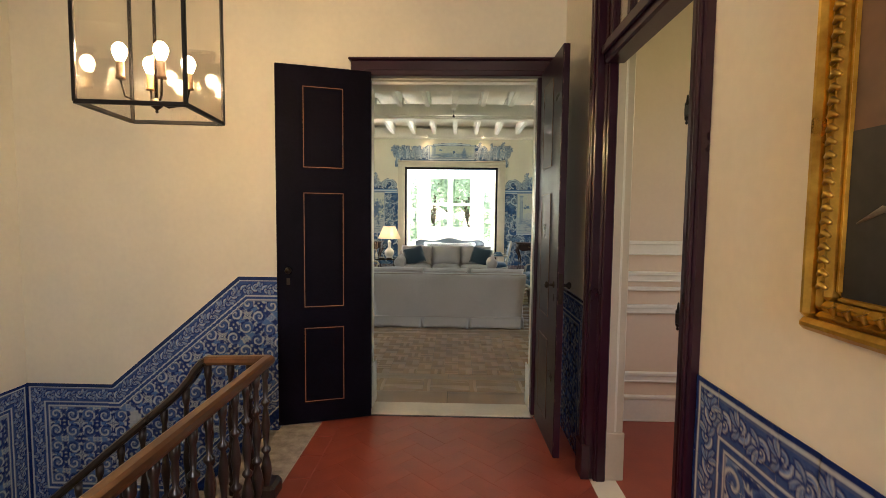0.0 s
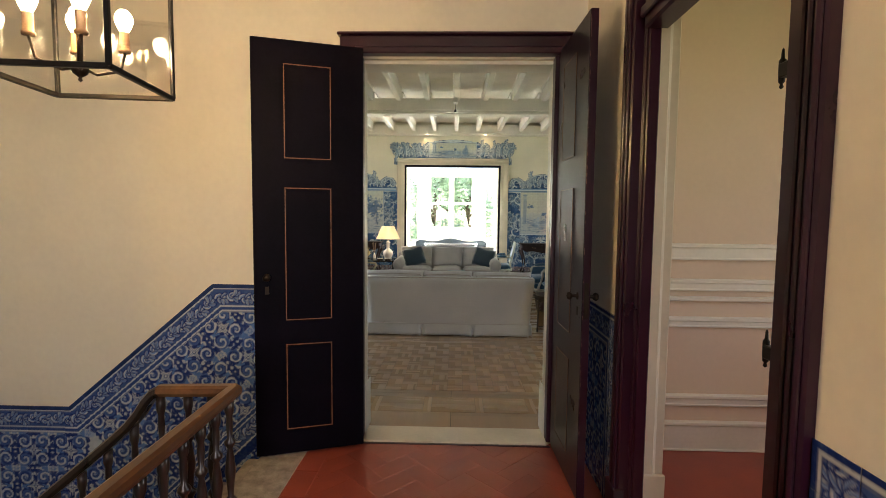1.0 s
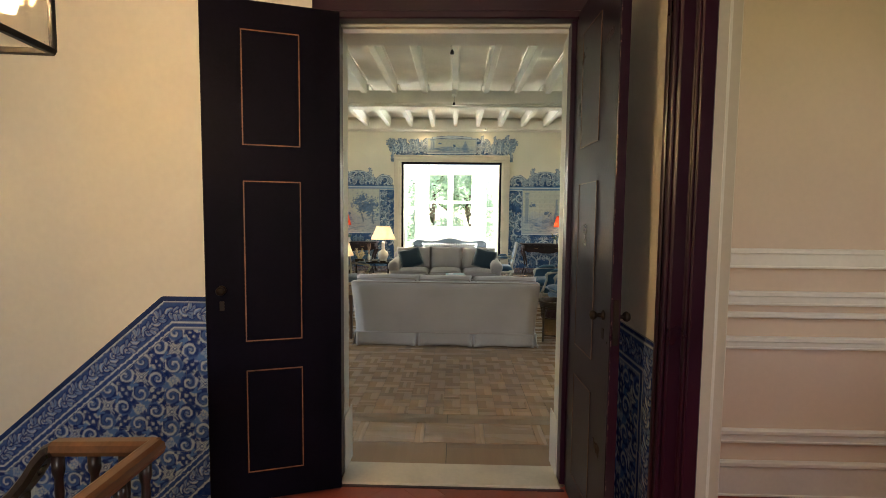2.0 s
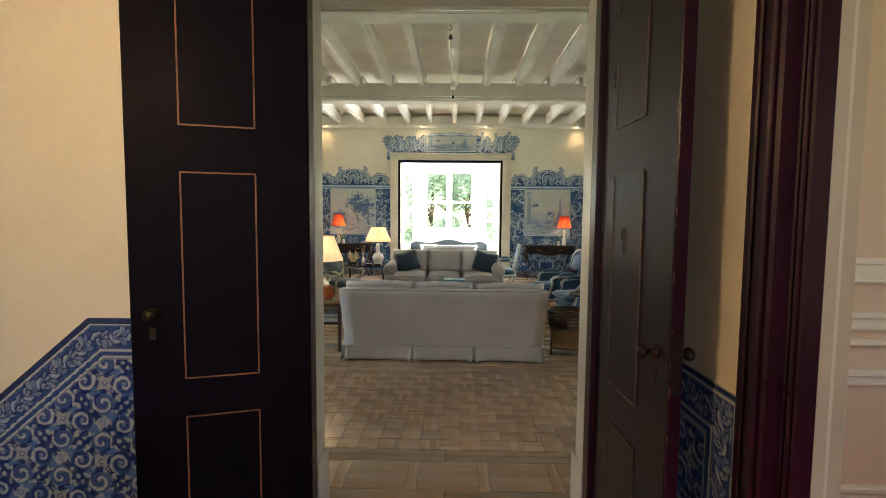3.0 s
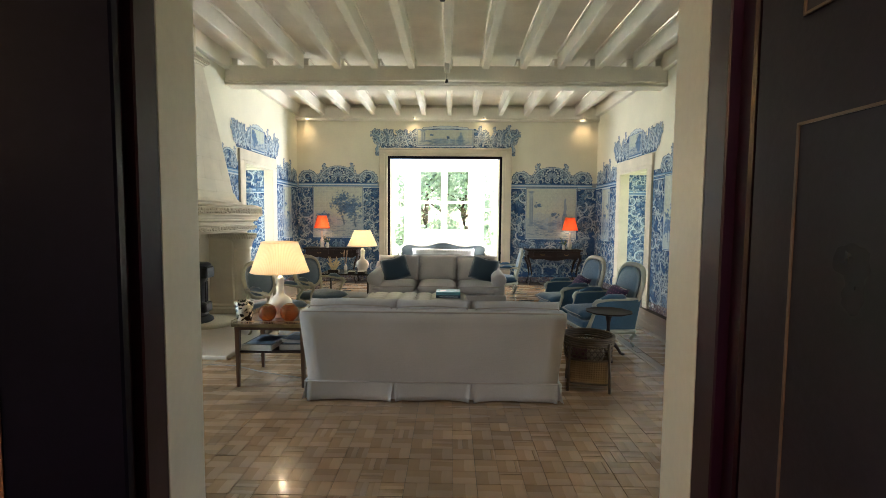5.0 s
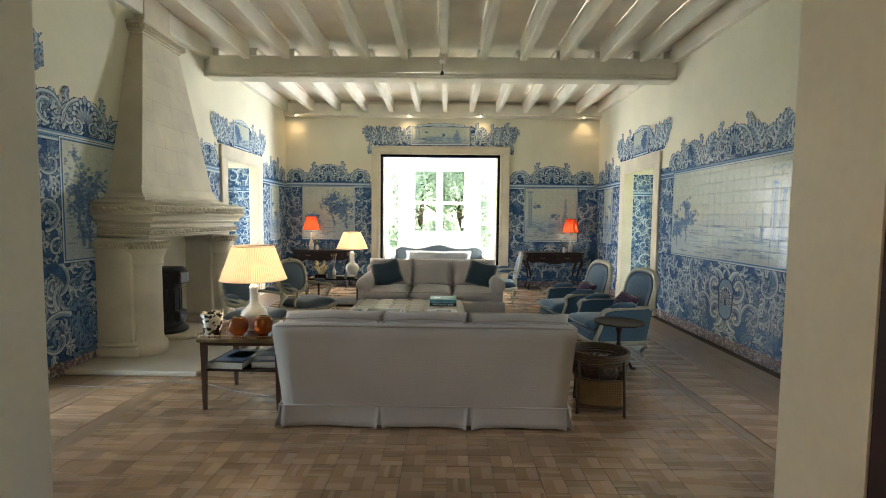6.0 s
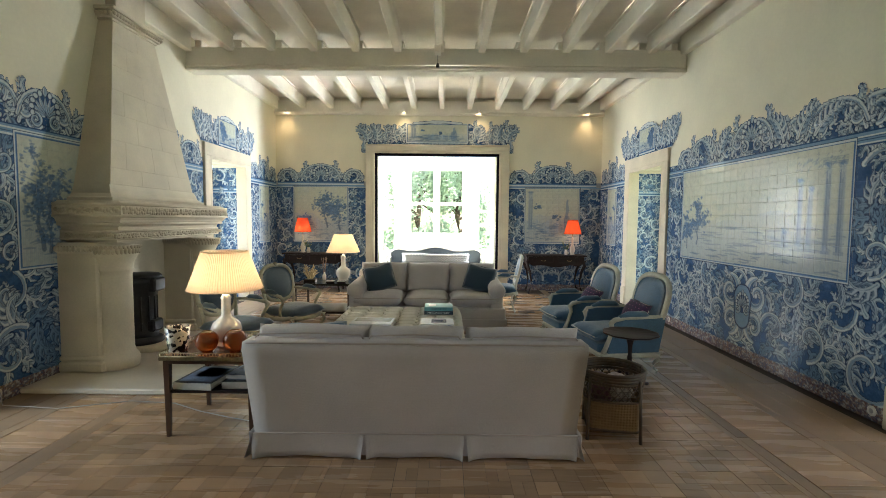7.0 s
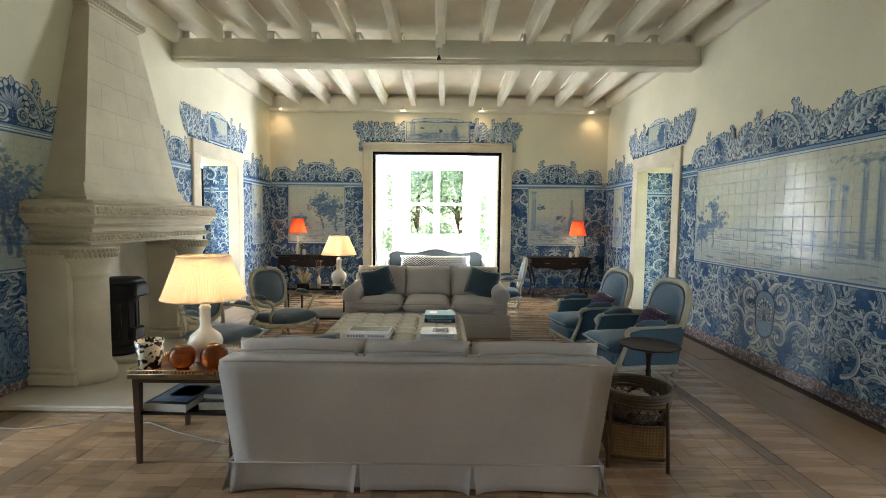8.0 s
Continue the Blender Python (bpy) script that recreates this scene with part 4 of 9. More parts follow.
def tile_up(fresco, m, parent, u0, u1, z0, z1, near, sub=23, far_sub=14, size=0.14):
    """Lays the painting on square tiles. m takes (along, up, out) to the world. near(u, z): a tile of its own, or joined with the far rest."""
    fresco.brush()
    rest = []
    for j in range(int(math.ceil((z1 - z0) / size - 1e-6))):
        for i in range(int(math.ceil((u1 - u0) / size - 1e-6))):
            a, b = u0 + i * size, min(u0 + (i + 1) * size, u1)
            c, d = z0 + j * size, min(z0 + (j + 1) * size, z1)
            single = near((a + b) / 2, (c + d) / 2)
            n = sub if single else far_sub
            e = 0.0010 / size
            g = np.concatenate([[0], np.linspace(e, 1 - e, n - 1), [1]])
            gu, gz = np.meshgrid(a + g * (b - a), c + g * (d - c))
            col, on = fresco.sample(gu, gz)
            keep = (on[:-1, :-1] + on[1:, 1:] + on[:-1, 1:] + on[1:, :-1]) > 2.0
            if not keep.any():
                continue
            ds = np.full(gu.shape, 0.010)
            ds[0], ds[-1], ds[:, 0], ds[:, -1] = 0.0090, 0.0090, 0.0090, 0.0090
            col = col.copy()
            for sl in (np.s_[0], np.s_[-1], np.s_[:, 0], np.s_[:, -1]):
                col[sl] = col[sl] * 0.82 + 0.035
            cu, cz = (a + b) / 2, (c + d) / 2
            tilt = fresco.rng.normal(0, 0.0095, 2)
            if single:
                me = grid_mesh("tile", gu - cu, gz - cz, ds, col, keep)
                ob = new("tile", me)
                ob.parent = parent
                ob.matrix_basis = m @ Matrix.Translation((cu, cz, 0)) @ Euler((tilt[0], tilt[1], 0)).to_matrix().to_4x4()
            else:
                rest.append((gu, gz, ds + tilt[0] * (gu - cu) + tilt[1] * (gz - cz), col, keep))
    if rest:
        vs, qs, cs, k = [], [], [], 0
        for gu, gz, ds, col, keep in rest:
            h, w = gu.shape
            idx = k + np.arange(h * w).reshape(h, w)
            qs.append(np.stack([idx[:-1, :-1], idx[:-1, 1:], idx[1:, 1:], idx[1:, :-1]], -1).reshape(-1, 4)[keep.ravel()])
            vs.append(np.stack([gu, gz, ds], -1).reshape(-1, 3))
            cs.append(col.reshape(-1, 3))
            k += h * w
        vs, qs, cs = np.concatenate(vs), np.concatenate(qs), np.concatenate(cs)
        me = bpy.data.meshes.new("tile_field")
        me.vertices.add(len(vs)), me.loops.add(4 * len(qs)), me.polygons.add(len(qs))
        me.vertices.foreach_set("co", vs.astype(np.float32).ravel())
        me.loops.foreach_set("vertex_index", qs.astype(np.int32).ravel())
        me.polygons.foreach_set("loop_start", np.arange(0, 4 * len(qs), 4, dtype=np.int32))
        me.update(calc_edges=True)
        at = me.attributes.new("paint", "FLOAT_COLOR", "POINT")
        at.data.foreach_set("color", np.concatenate([cs, np.ones((len(cs), 1))], -1).astype(np.float32).ravel())
        me.materials.append(AZULEJO)
        ob = new("tile_field", me)
        ob.parent = parent
        ob.matrix_basis = m
        tagged(ob, "", "", "", "stuff")


def face(origin, along, out):
    """The pose that takes (along, up, out) of a wall face to the world."""
    a, o = Vector(along), Vector(out)
    m = Matrix.Identity(4)
    for k in range(3):
        m[k][0], m[k][1], m[k][2], m[k][3] = a[k], (0, 0, 1)[k], o[k], origin[k]
    return m


def panel(label, m, boxes):
    """The mortar bed behind a tiled face; its tiles are its parts. boxes: (u0, u1, z0, z1)."""
    s = Shape()
    for u0, u1, z0, z1 in boxes:
        s.box(u0, z0, 0.0005, u1, z1, 0.006, 0, m)
    return tagged(part("tile_panel", s, MORTAR), label, "tile panel", "painted tile panels", "structure")


EAST = face((R, 0, 0), (0, 1, 0), (-1, 0, 0))
WEST = face((L, 0, 0), (0, 1, 0), (1, 0, 0))
NORTH = face((0, FAR, 0), (1, 0, 0), (0, -1, 0))


def crest(f, u0, u1, z0, dz, shells, lobes):
    """A scalloped painted top over z0 in which every lobe (u, height, reach) is a dome of scrolls and leaves."""
    us = np.linspace(u0, u1, 240)
    top = np.full(240, z0 + dz * 0.45)
    for c, h, w in lobes:
        top = np.maximum(top, z0 + h * 0.86 * np.clip(1 - (np.abs(us - c) / w) ** 2.6, 0, 1) ** 0.5)
    f.shaped(list(zip(us, top)))
    f.block(u0, u1, z0, z0 + max(h for _, h, _ in lobes), DEEP * 0.7 + MID * 0.3)
    f.cloud(u0, u1, z0, z0 + 0.5, INK, 0.7, 0.3)
    f.tangle(u0 + 0.02, u1 - 0.02, z0 + 0.01, z0 + dz, 0.36, ground=False)
    for c, h, w in sorted(lobes, key=lambda q: q[1]):
        wide = w > 0.24
        for sgn in (-1, 1):
            # an outer leaf that hugs the dome, then the paired scrolls
            f.plume(c + sgn * w * 0.95, z0 + 0.02, math.pi / 2 + sgn * 0.25, h * 0.95, sgn * 1.1, h * 0.060, True)
            f.plume(c + sgn * w * 0.30, z0 + h * 0.30, math.pi / 2 - sgn * 0.5, h * 0.55, -sgn * 1.3, h * 0.05, True)
            if wide:
                f.scroll(c + sgn * w * 0.62, z0 + h * 0.40, h * 0.30, -sgn, math.pi / 2 + sgn * 0.4, True, inner=False)
        if not wide:
            sgn = 1 if c > (u0 + u1) / 2 else -1
            f.scroll(c, z0 + h * 0.50, min(h * 0.34, w * 0.8), sgn, -math.pi / 2, True, inner=False)
            f.plume(c - sgn * w * 0.2, z0 + h * 0.45, math.pi / 2 + sgn * 0.6, h * 0.55, -sgn * 1.7, h * 0.06, True)
        arch = np.linspace(-0.96, 0.96, 22)
        line = np.stack([c + arch * w, z0 + h * 0.84 * np.clip(1 - np.abs(arch) ** 2.6, 0, 1) ** 0.5], 1)
        f.stroke(line, np.full(22, 0.026), INK, 1, True)
        f.stroke(line, np.full(22, 0.018), MILK, 0.95, True)
        f.stroke(line - np.array((0, 0.012)), np.full(22, 0.006), PALE * 0.8, 0.9)
    for u, z, r in shells:
        f.shell(u, z, r)


# ---- long east wall
f = Fresco(7.465, 11.36, 0, 3.0, 0.006, 11, False)
f.shaped([(7.465, 2.36), (11.36, 2.36)])
f.tangle(7.465, 11.36, 0.13, 1.06, 0.56, 9.36)
for h in (-1, 1):
    f.curl(9.36 + h * 0.24, 0.78, 0.20, h, math.pi / 2, 1.3, 0.26)
    f.curl(9.36 + h * 0.22, 0.42, 0.17, -h, -math.pi / 2, 1.3, 0.26)
f.stroke([(9.36, 0.5), (9.36, 0.72)], [0.15, 0.17], INK), f.stroke([(9.36, 0.5), (9.36, 0.72)], [0.13, 0.15], PALE)
f.shell(9.36, 0.66, 0.11, False)
f.tangle(7.465, 7.90, 1.06, 2.26, 0.46)
f.tangle(10.86, 11.36, 1.06, 2.26, 0.40)
f.speckle(7.465, 11.36, 0, 0.135)
crest(f, 7.465, 11.36, 2.36, 0.2, [(9.34, 2.60, 0.16)], [(9.34, 0.48, 0.38), (8.93, 0.38, 0.20), (9.80, 0.36, 0.20), (8.16, 0.41, 0.36), (8.60, 0.33, 0.22), (7.72, 0.36, 0.22), (10.37, 0.43, 0.34), (10.02, 0.30, 0.18), (10.82, 0.32, 0.22)])
for u, a, bend in ((8.62, 1.9, 0.9), (8.80, 1.3, -1.0), (9.98, 1.8, 0.9), (10.12, 1.2, -0.9), (8.40, 2.2, 0.8)):
    f.plume(u, 2.42, a, 0.42, bend, 0.03, True)
f.bands(7.465, 11.36, 2.26, 2.37)
f.border(7.94, 10.85, 1.11, 2.30, 0.035)
f.landscape(7.94, 10.85, 1.11, 2.30, "ruin")
t = panel("blue and white painted tile panel with a ruin landscape and scrolls", EAST, [(7.465, 11.33, 0, 2.40)])
tile_up(f, EAST, t, 7.465, 11.33, 0, 2.94, lambda u, z: u < 9.56 and z < 2.5)

# ---- west wall, cut by the chimneypiece
f = Fresco(7.70, 11.38, 0, 3.0, 0.006, 23, False)
f.shaped([(7.70, 2.40), (11.38, 2.40)])
f.tangle(7.70, 11.38, 0.13, 1.12, 0.56, 9.54)
f.tangle(7.70, 8.04, 1.12, 2.30, 0.40)
f.tangle(10.62, 11.38, 1.12, 2.30, 0.30)
f.speckle(7.70, 11.38, 0, 0.135)
crest(f, 7.70, 11.38, 2.41, 0.2, [(8.40, 2.62, 0.15), (10.4, 2.62, 0.14)], [(8.40, 0.44, 0.32), (7.92, 0.42, 0.20), (9.0, 0.3, 0.3), (10.4, 0.40, 0.32), (11.0, 0.38, 0.28)])
f.bands(7.70, 11.38, 2.32, 2.42)
f.border(8.08, 10.6, 1.15, 2.34, 0.035)
f.landscape(8.08, 9.35, 1.15, 2.34, "tree")
t = panel("blue and white painted tile panel behind the stone chimneypiece", WEST, [(7.70, 8.7, 0, 2.44), (10.4, 11.35, 0, 2.44)])
tile_up(f, WEST, t, 7.70, 8.92, 0, 2.94, lambda u, z: True)
tile_up(f, WEST, t, 10.32, 11.36, 0, 2.94, lambda u, z: False)

# ---- end wall, both sides of the bay
for u0, u1, c, kind, seed in ((L, BAY_L - 0.24, -2.81, "trees", 31), (BAY_R + 0.26, R, 2.43, "fort", 37)):
    f = Fresco(u0, u1, 0, 3.0, 0.008, seed, False)
    f.shaped([(u0, 2.34), (u1, 2.34)])
    f.tangle(u0, u1, 0.13, 1.06, 0.48, c)
    f.tangle(u0, c - 0.61, 1.06, 2.30, 0.40)
    f.tangle(c + 0.61, u1, 1.06, 2.30, 0.40)
    f.speckle(u0, u1, 0, 0.135)
    crest(f, c - 0.98, c + 0.98, 2.41, 0.12, [(c, 2.62, 0.15)], [(c, 0.47, 0.46), (c - 0.74, 0.34, 0.22), (c + 0.74, 0.34, 0.22), (c - 0.48, 0.24, 0.16), (c + 0.48, 0.24, 0.16)])
    f.bands(u0, u1, 2.30, 2.42)
    f.border(c - 0.60, c + 0.60, 1.11, 2.31, 0.03)
    f.landscape(c - 0.60, c + 0.60, 1.11, 2.31, kind)
    t = panel("blue and white painted tile panel with a framed landscape", NORTH, [(u0, u1, 0, 2.44)])
    tile_up(f, NORTH, t, u0, u1, 0, 2.94, lambda u, z: abs(u - c) < 0.8 and 1.0 < z < 2.5, 15, 14)

# ---- narrow panels in the far corners of the side walls
for m, u0, side in ((WEST, 13.15, -1), (EAST, 13.13, 1)):
    f = Fresco(u0, FAR, 0, 3.1, 0.008, 41 + side, False)
    f.shaped([(u0, 2.34), (FAR, 2.34)])
    c = (u0 + FAR) / 2
    f.tangle(u0, FAR, 0.13, 1.06, 0.34, c)
    f.tangle(u0, c - 0.26, 1.06, 2.28, 0.26)
    f.tangle(c + 0.26, FAR, 1.06, 2.28, 0.26)
    f.speckle(u0, FAR, 0, 0.135)
    crest(f, u0 + 0.02, FAR - 0.03, 2.39, 0.15, [], [(c, 0.50, 0.26), (c - 0.48, 0.36, 0.18), (c + 0.48, 0.36, 0.18)])
    f.bands(u0, FAR, 2.28, 2.40)
    f.border(c - 0.25, c + 0.25, 1.12, 2.26, 0.03)
    f.landscape(c - 0.25, c + 0.25, 1.12, 2.26, "fort")
    t = panel("narrow blue and white painted tile panel with a tower scene", m, [(u0, FAR, 0, 2.42)])
    tile_up(f, m, t, u0, FAR, 0, 2.98, lambda u, z: False, 13, 12)


# ---- crests over the door frames and the bay
def overdoor(m, c, half, z0, z1, scene_half, seed, drop=0.0, label="blue and white painted tile crest with scrolls over the doorway"):
    f = Fresco(c - half - 0.15, c + half + 0.15, z0 - 0.4, z1 + 0.15, 0.007, seed, False)
    h = z1 - z0
    f.shaped([(c - half * 0.92, z0 + h * 0.45), (c - half * 0.6, z0 + h * 0.5), (c - scene_half * 1.1, z0 + h * 0.93), (c + scene_half * 1.1, z0 + h * 0.93), (c + half * 0.6, z0 + h * 0.5), (c + half * 0.92, z0 + h * 0.45)])
    f.block(c - half, c + half, z0, z1, DEEP)
    f.tangle(c - half * 0.95, c + half * 0.95, z0, z0 + h * 0.75, 0.30, c, False, ground=False)
    for sg in (-1, 1):
        n = max(3, int((half - scene_half) / 0.16))
        for k in range(n):
            d = scene_half + (half - scene_half) * (k + 0.4) / n
            f.plume(c + sg * d, z0 + 0.02, math.pi / 2 - sg * 0.5, h * 0.85, sg * (0.9 if k % 2 else -1.2), h * 0.06, True)
            f.scroll(c + sg * d, z0 + h * (0.32 + 0.22 * (k % 2)), h * 0.25, sg if k % 2 else -sg, 1.2, True, inner=False)
        f.plume(c + sg * half * 0.80, z0 + 0.02, math.pi / 2 + sg * 0.2, h * 0.9, -sg * 1.2, h * 0.065, True)
        f.plume(c + sg * half * 0.92, z0 + 0.02, math.pi / 2 + sg * 0.1, h * 1.05, -sg * 2.3, h * 0.06, True)
        f.curl(c + sg * half * 0.99, z0 + h * 0.76, h * 0.15, -sg, -sg * 0.5 + 1.5, 1.2, 0.34, True)
        if drop:
            f.leaf(c + sg * (half * 0.97), z0 + 0.10, -math.pi / 2, drop, sg * 0.5, 0.035, True)
            f.curl(c + sg * (half * 0.97), z0 - drop * 0.5, 0.05, sg, 1, 1.3, 0.3, True)
    f.border(c - scene_half, c + scene_half, z0 + h * 0.12, z0 + h * 0.86, 0.035)
    f.landscape(c - scene_half, c + scene_half, z0 + h * 0.12, z0 + h * 0.86, "fort" if scene_half > 0.4 else "tree")
    f.stroke([(c - scene_half * 0.8, z0 + h * 0.93), (c, z0 + h * 1.0), (c + scene_half * 0.8, z0 + h * 0.93)], [0.03, 0.035, 0.03], INK, 1, True)
    f.stroke([(c - scene_half * 0.8, z0 + h * 0.93), (c, z0 + h * 1.0), (c + scene_half * 0.8, z0 + h * 0.93)], [0.022, 0.027, 0.022], MILK, 1, True)
    t = panel(label, m, [(c - scene_half, c + scene_half, z0 + 0.01, z0 + h * 0.85)])
    tile_up(f, m, t, c - half - 0.14, c + half + 0.14, z0 - (0.28 if drop else 0.0), z1 + 0.12, lambda u, z: abs(u - c) < half and z < z1, 14, 14)


overdoor(WEST, 12.25, 1.03, 2.81, 3.33, 0.30, 51)
overdoor(EAST, 12.23, 1.08, 2.77, 3.29, 0.30, 53)
overdoor(WEST, 6.885, 0.88, 2.82, 3.34, 0.28, 57)
overdoor(EAST, 6.63, 0.92, 2.78, 3.32, 0.30, 59)
overdoor(NORTH, -0.18, 1.70, 3.285, 3.78, 0.66, 61, 0.30, "wide blue and white painted tile crest over the bay opening")

# ---- tiled depths of the garden door openings
for x0, x1, y, top, seed in ((L - 0.62, L - 0.155, 12.97, 2.55, 71), (R + 0.155, R + 0.62, 12.95, 2.5, 73)):
    f = Fresco(x0, x1, 0, 2.7, 0.008, seed)
    f.tangle(x0, x1, 0.1, 1.0, 0.26)
    f.tangle(x0, x1, 1.0, 2.10, 0.24)
    f.bands(x0, x1, 2.08, 2.18)
    f.tangle(x0, x1, 2.18, 2.7, 0.24)
    m = face((0, y, 0), (1, 0, 0), (0, -1, 0))
    t = panel("blue and white scroll tiles lining the deep door opening", m, [(x0, x1, 0, top)])
    tile_up(f, m, t, x0, x1, 0, top, lambda u, z: True, 13, 12)

# ---------------------------------------------------------------- blue dado of the stair hall
COBALT, WASH, CHALK = np.array((0.012, 0.034, 0.185)), np.array((0.10, 0.20, 0.48)), np.array((0.58, 0.63, 0.68))


def swirl(f, u, z, r, hand, a0):
    """A round leafy spiral in cobalt on a pale wash."""
    f.stroke([(u, z), (u + 0.001, z)], [r * 0.96] * 2, WASH * 0.7 + CHALK * 0.26, 0.9)
    t = np.linspace(0, 1, 22)
    for turns, off, wd, ink, al in ((1.8, 0.0, 0.0125, COBALT, 0.97), (1.4, 2.4, 0.0075, COBALT * 0.4 + WASH * 0.6, 0.85), (1.2, 4.2, 0.0034, COBALT * 0.5 + WASH * 0.5, 0.8), (1.0, 1.2, 0.007, CHALK, 0.85)):
        a = a0 + off + hand * t * turns * 2 * math.pi
        rad = r * (1.0 - 0.82 * t ** 0.9)
        f.stroke(np.stack([u + rad * np.cos(a), z + rad * np.sin(a)], 1), wd * (1.15 - 0.5 * t), ink, al)
    for k in range(6):
        a = a0 + hand * (0.5 + k * 0.95)
        p = [(u + q * r * math.cos(a + b * hand), z + q * r * math.sin(a + b * hand)) for q, b in ((0.98, 0.0), (1.16, 0.22), (1.22, 0.5), (1.12, 0.75))]
        f.stroke(p, [0.006, 0.0135, 0.010, 0.002], COBALT if k % 3 else WASH, 0.95)


def motif(f, o, ax, up, rng):
    """One four-tile repeat: paired spirals, bars and a flower between them, on the axes ax and up."""
    def at(x, y):
        return o[0] + ax[0] * x + up[0] * y, o[1] + ax[1] * x + up[1] * y
    tilt = math.atan2(ax[1], ax[0])
    for x in (-0.07, 0.07):
        for y in (-0.07, 0.07):
            hand = 1 if x * y > 0 else -1
            swirl(f, *at(x, y), 0.058 + rng.uniform(-0.002, 0.002), hand, tilt + math.atan2(-y, -x) + rng.uniform(-0.1, 0.1))
    for k in range(4):
        a = k * math.pi / 2
        c, s = math.cos(a), math.sin(a)
        f.stroke([at(0.012 * c, 0.012 * s), at(0.065 * c, 0.065 * s)], [0.007, 0.004], COBALT, 0.95)
        f.stroke([at(0.012 * c, 0.012 * s), at(0.060 * c, 0.060 * s)], [0.004, 0.002], CHALK, 0.9)
        for h in (-1, 1):
            b = a + h * 0.75
            f.stroke([at(0.135 * c, 0.135 * s), at(0.135 * c - 0.02 * math.cos(b), 0.135 * s - 0.02 * math.sin(b)), at(0.118 * c - 0.03 * math.sin(a) * h, 0.118 * s + 0.03 * math.cos(a) * h)], [0.007, 0.008, 0.003], COBALT, 0.95)
    f.stroke([at(0, 0), at(0.001, 0)], [0.011] * 2, COBALT)
    f.stroke([at(0, 0), at(0.001, 0)], [0.006] * 2, CHALK)
    for k in range(8):
        a = k * math.pi / 4
        f.stroke([at(0.14 + 0.012 * math.cos(a), 0.14 + 0.012 * math.sin(a)), at(0.14 + 0.020 * math.cos(a), 0.14 + 0.020 * math.sin(a))], [0.004, 0.003], WASH, 0.8)


def shifted(line, d):
    """The polyline d below line, mitred at its bends."""
    out = []
    for k, p in enumerate(line):
        slopes = [(b[1] - a[1]) / (b[0] - a[0]) for a, b in ([(line[k - 1], p)] if k else []) + ([(p, line[k + 1])] if k + 1 < len(line) else [])]
        ang = sum(math.atan(m) for m in slopes) / len(slopes)
        half = abs(math.atan(slopes[-1]) - math.atan(slopes[0])) / 2
        out.append((p[0] + math.sin(ang) * d / math.cos(half), p[1] - math.cos(ang) * d / math.cos(half)))
    return out


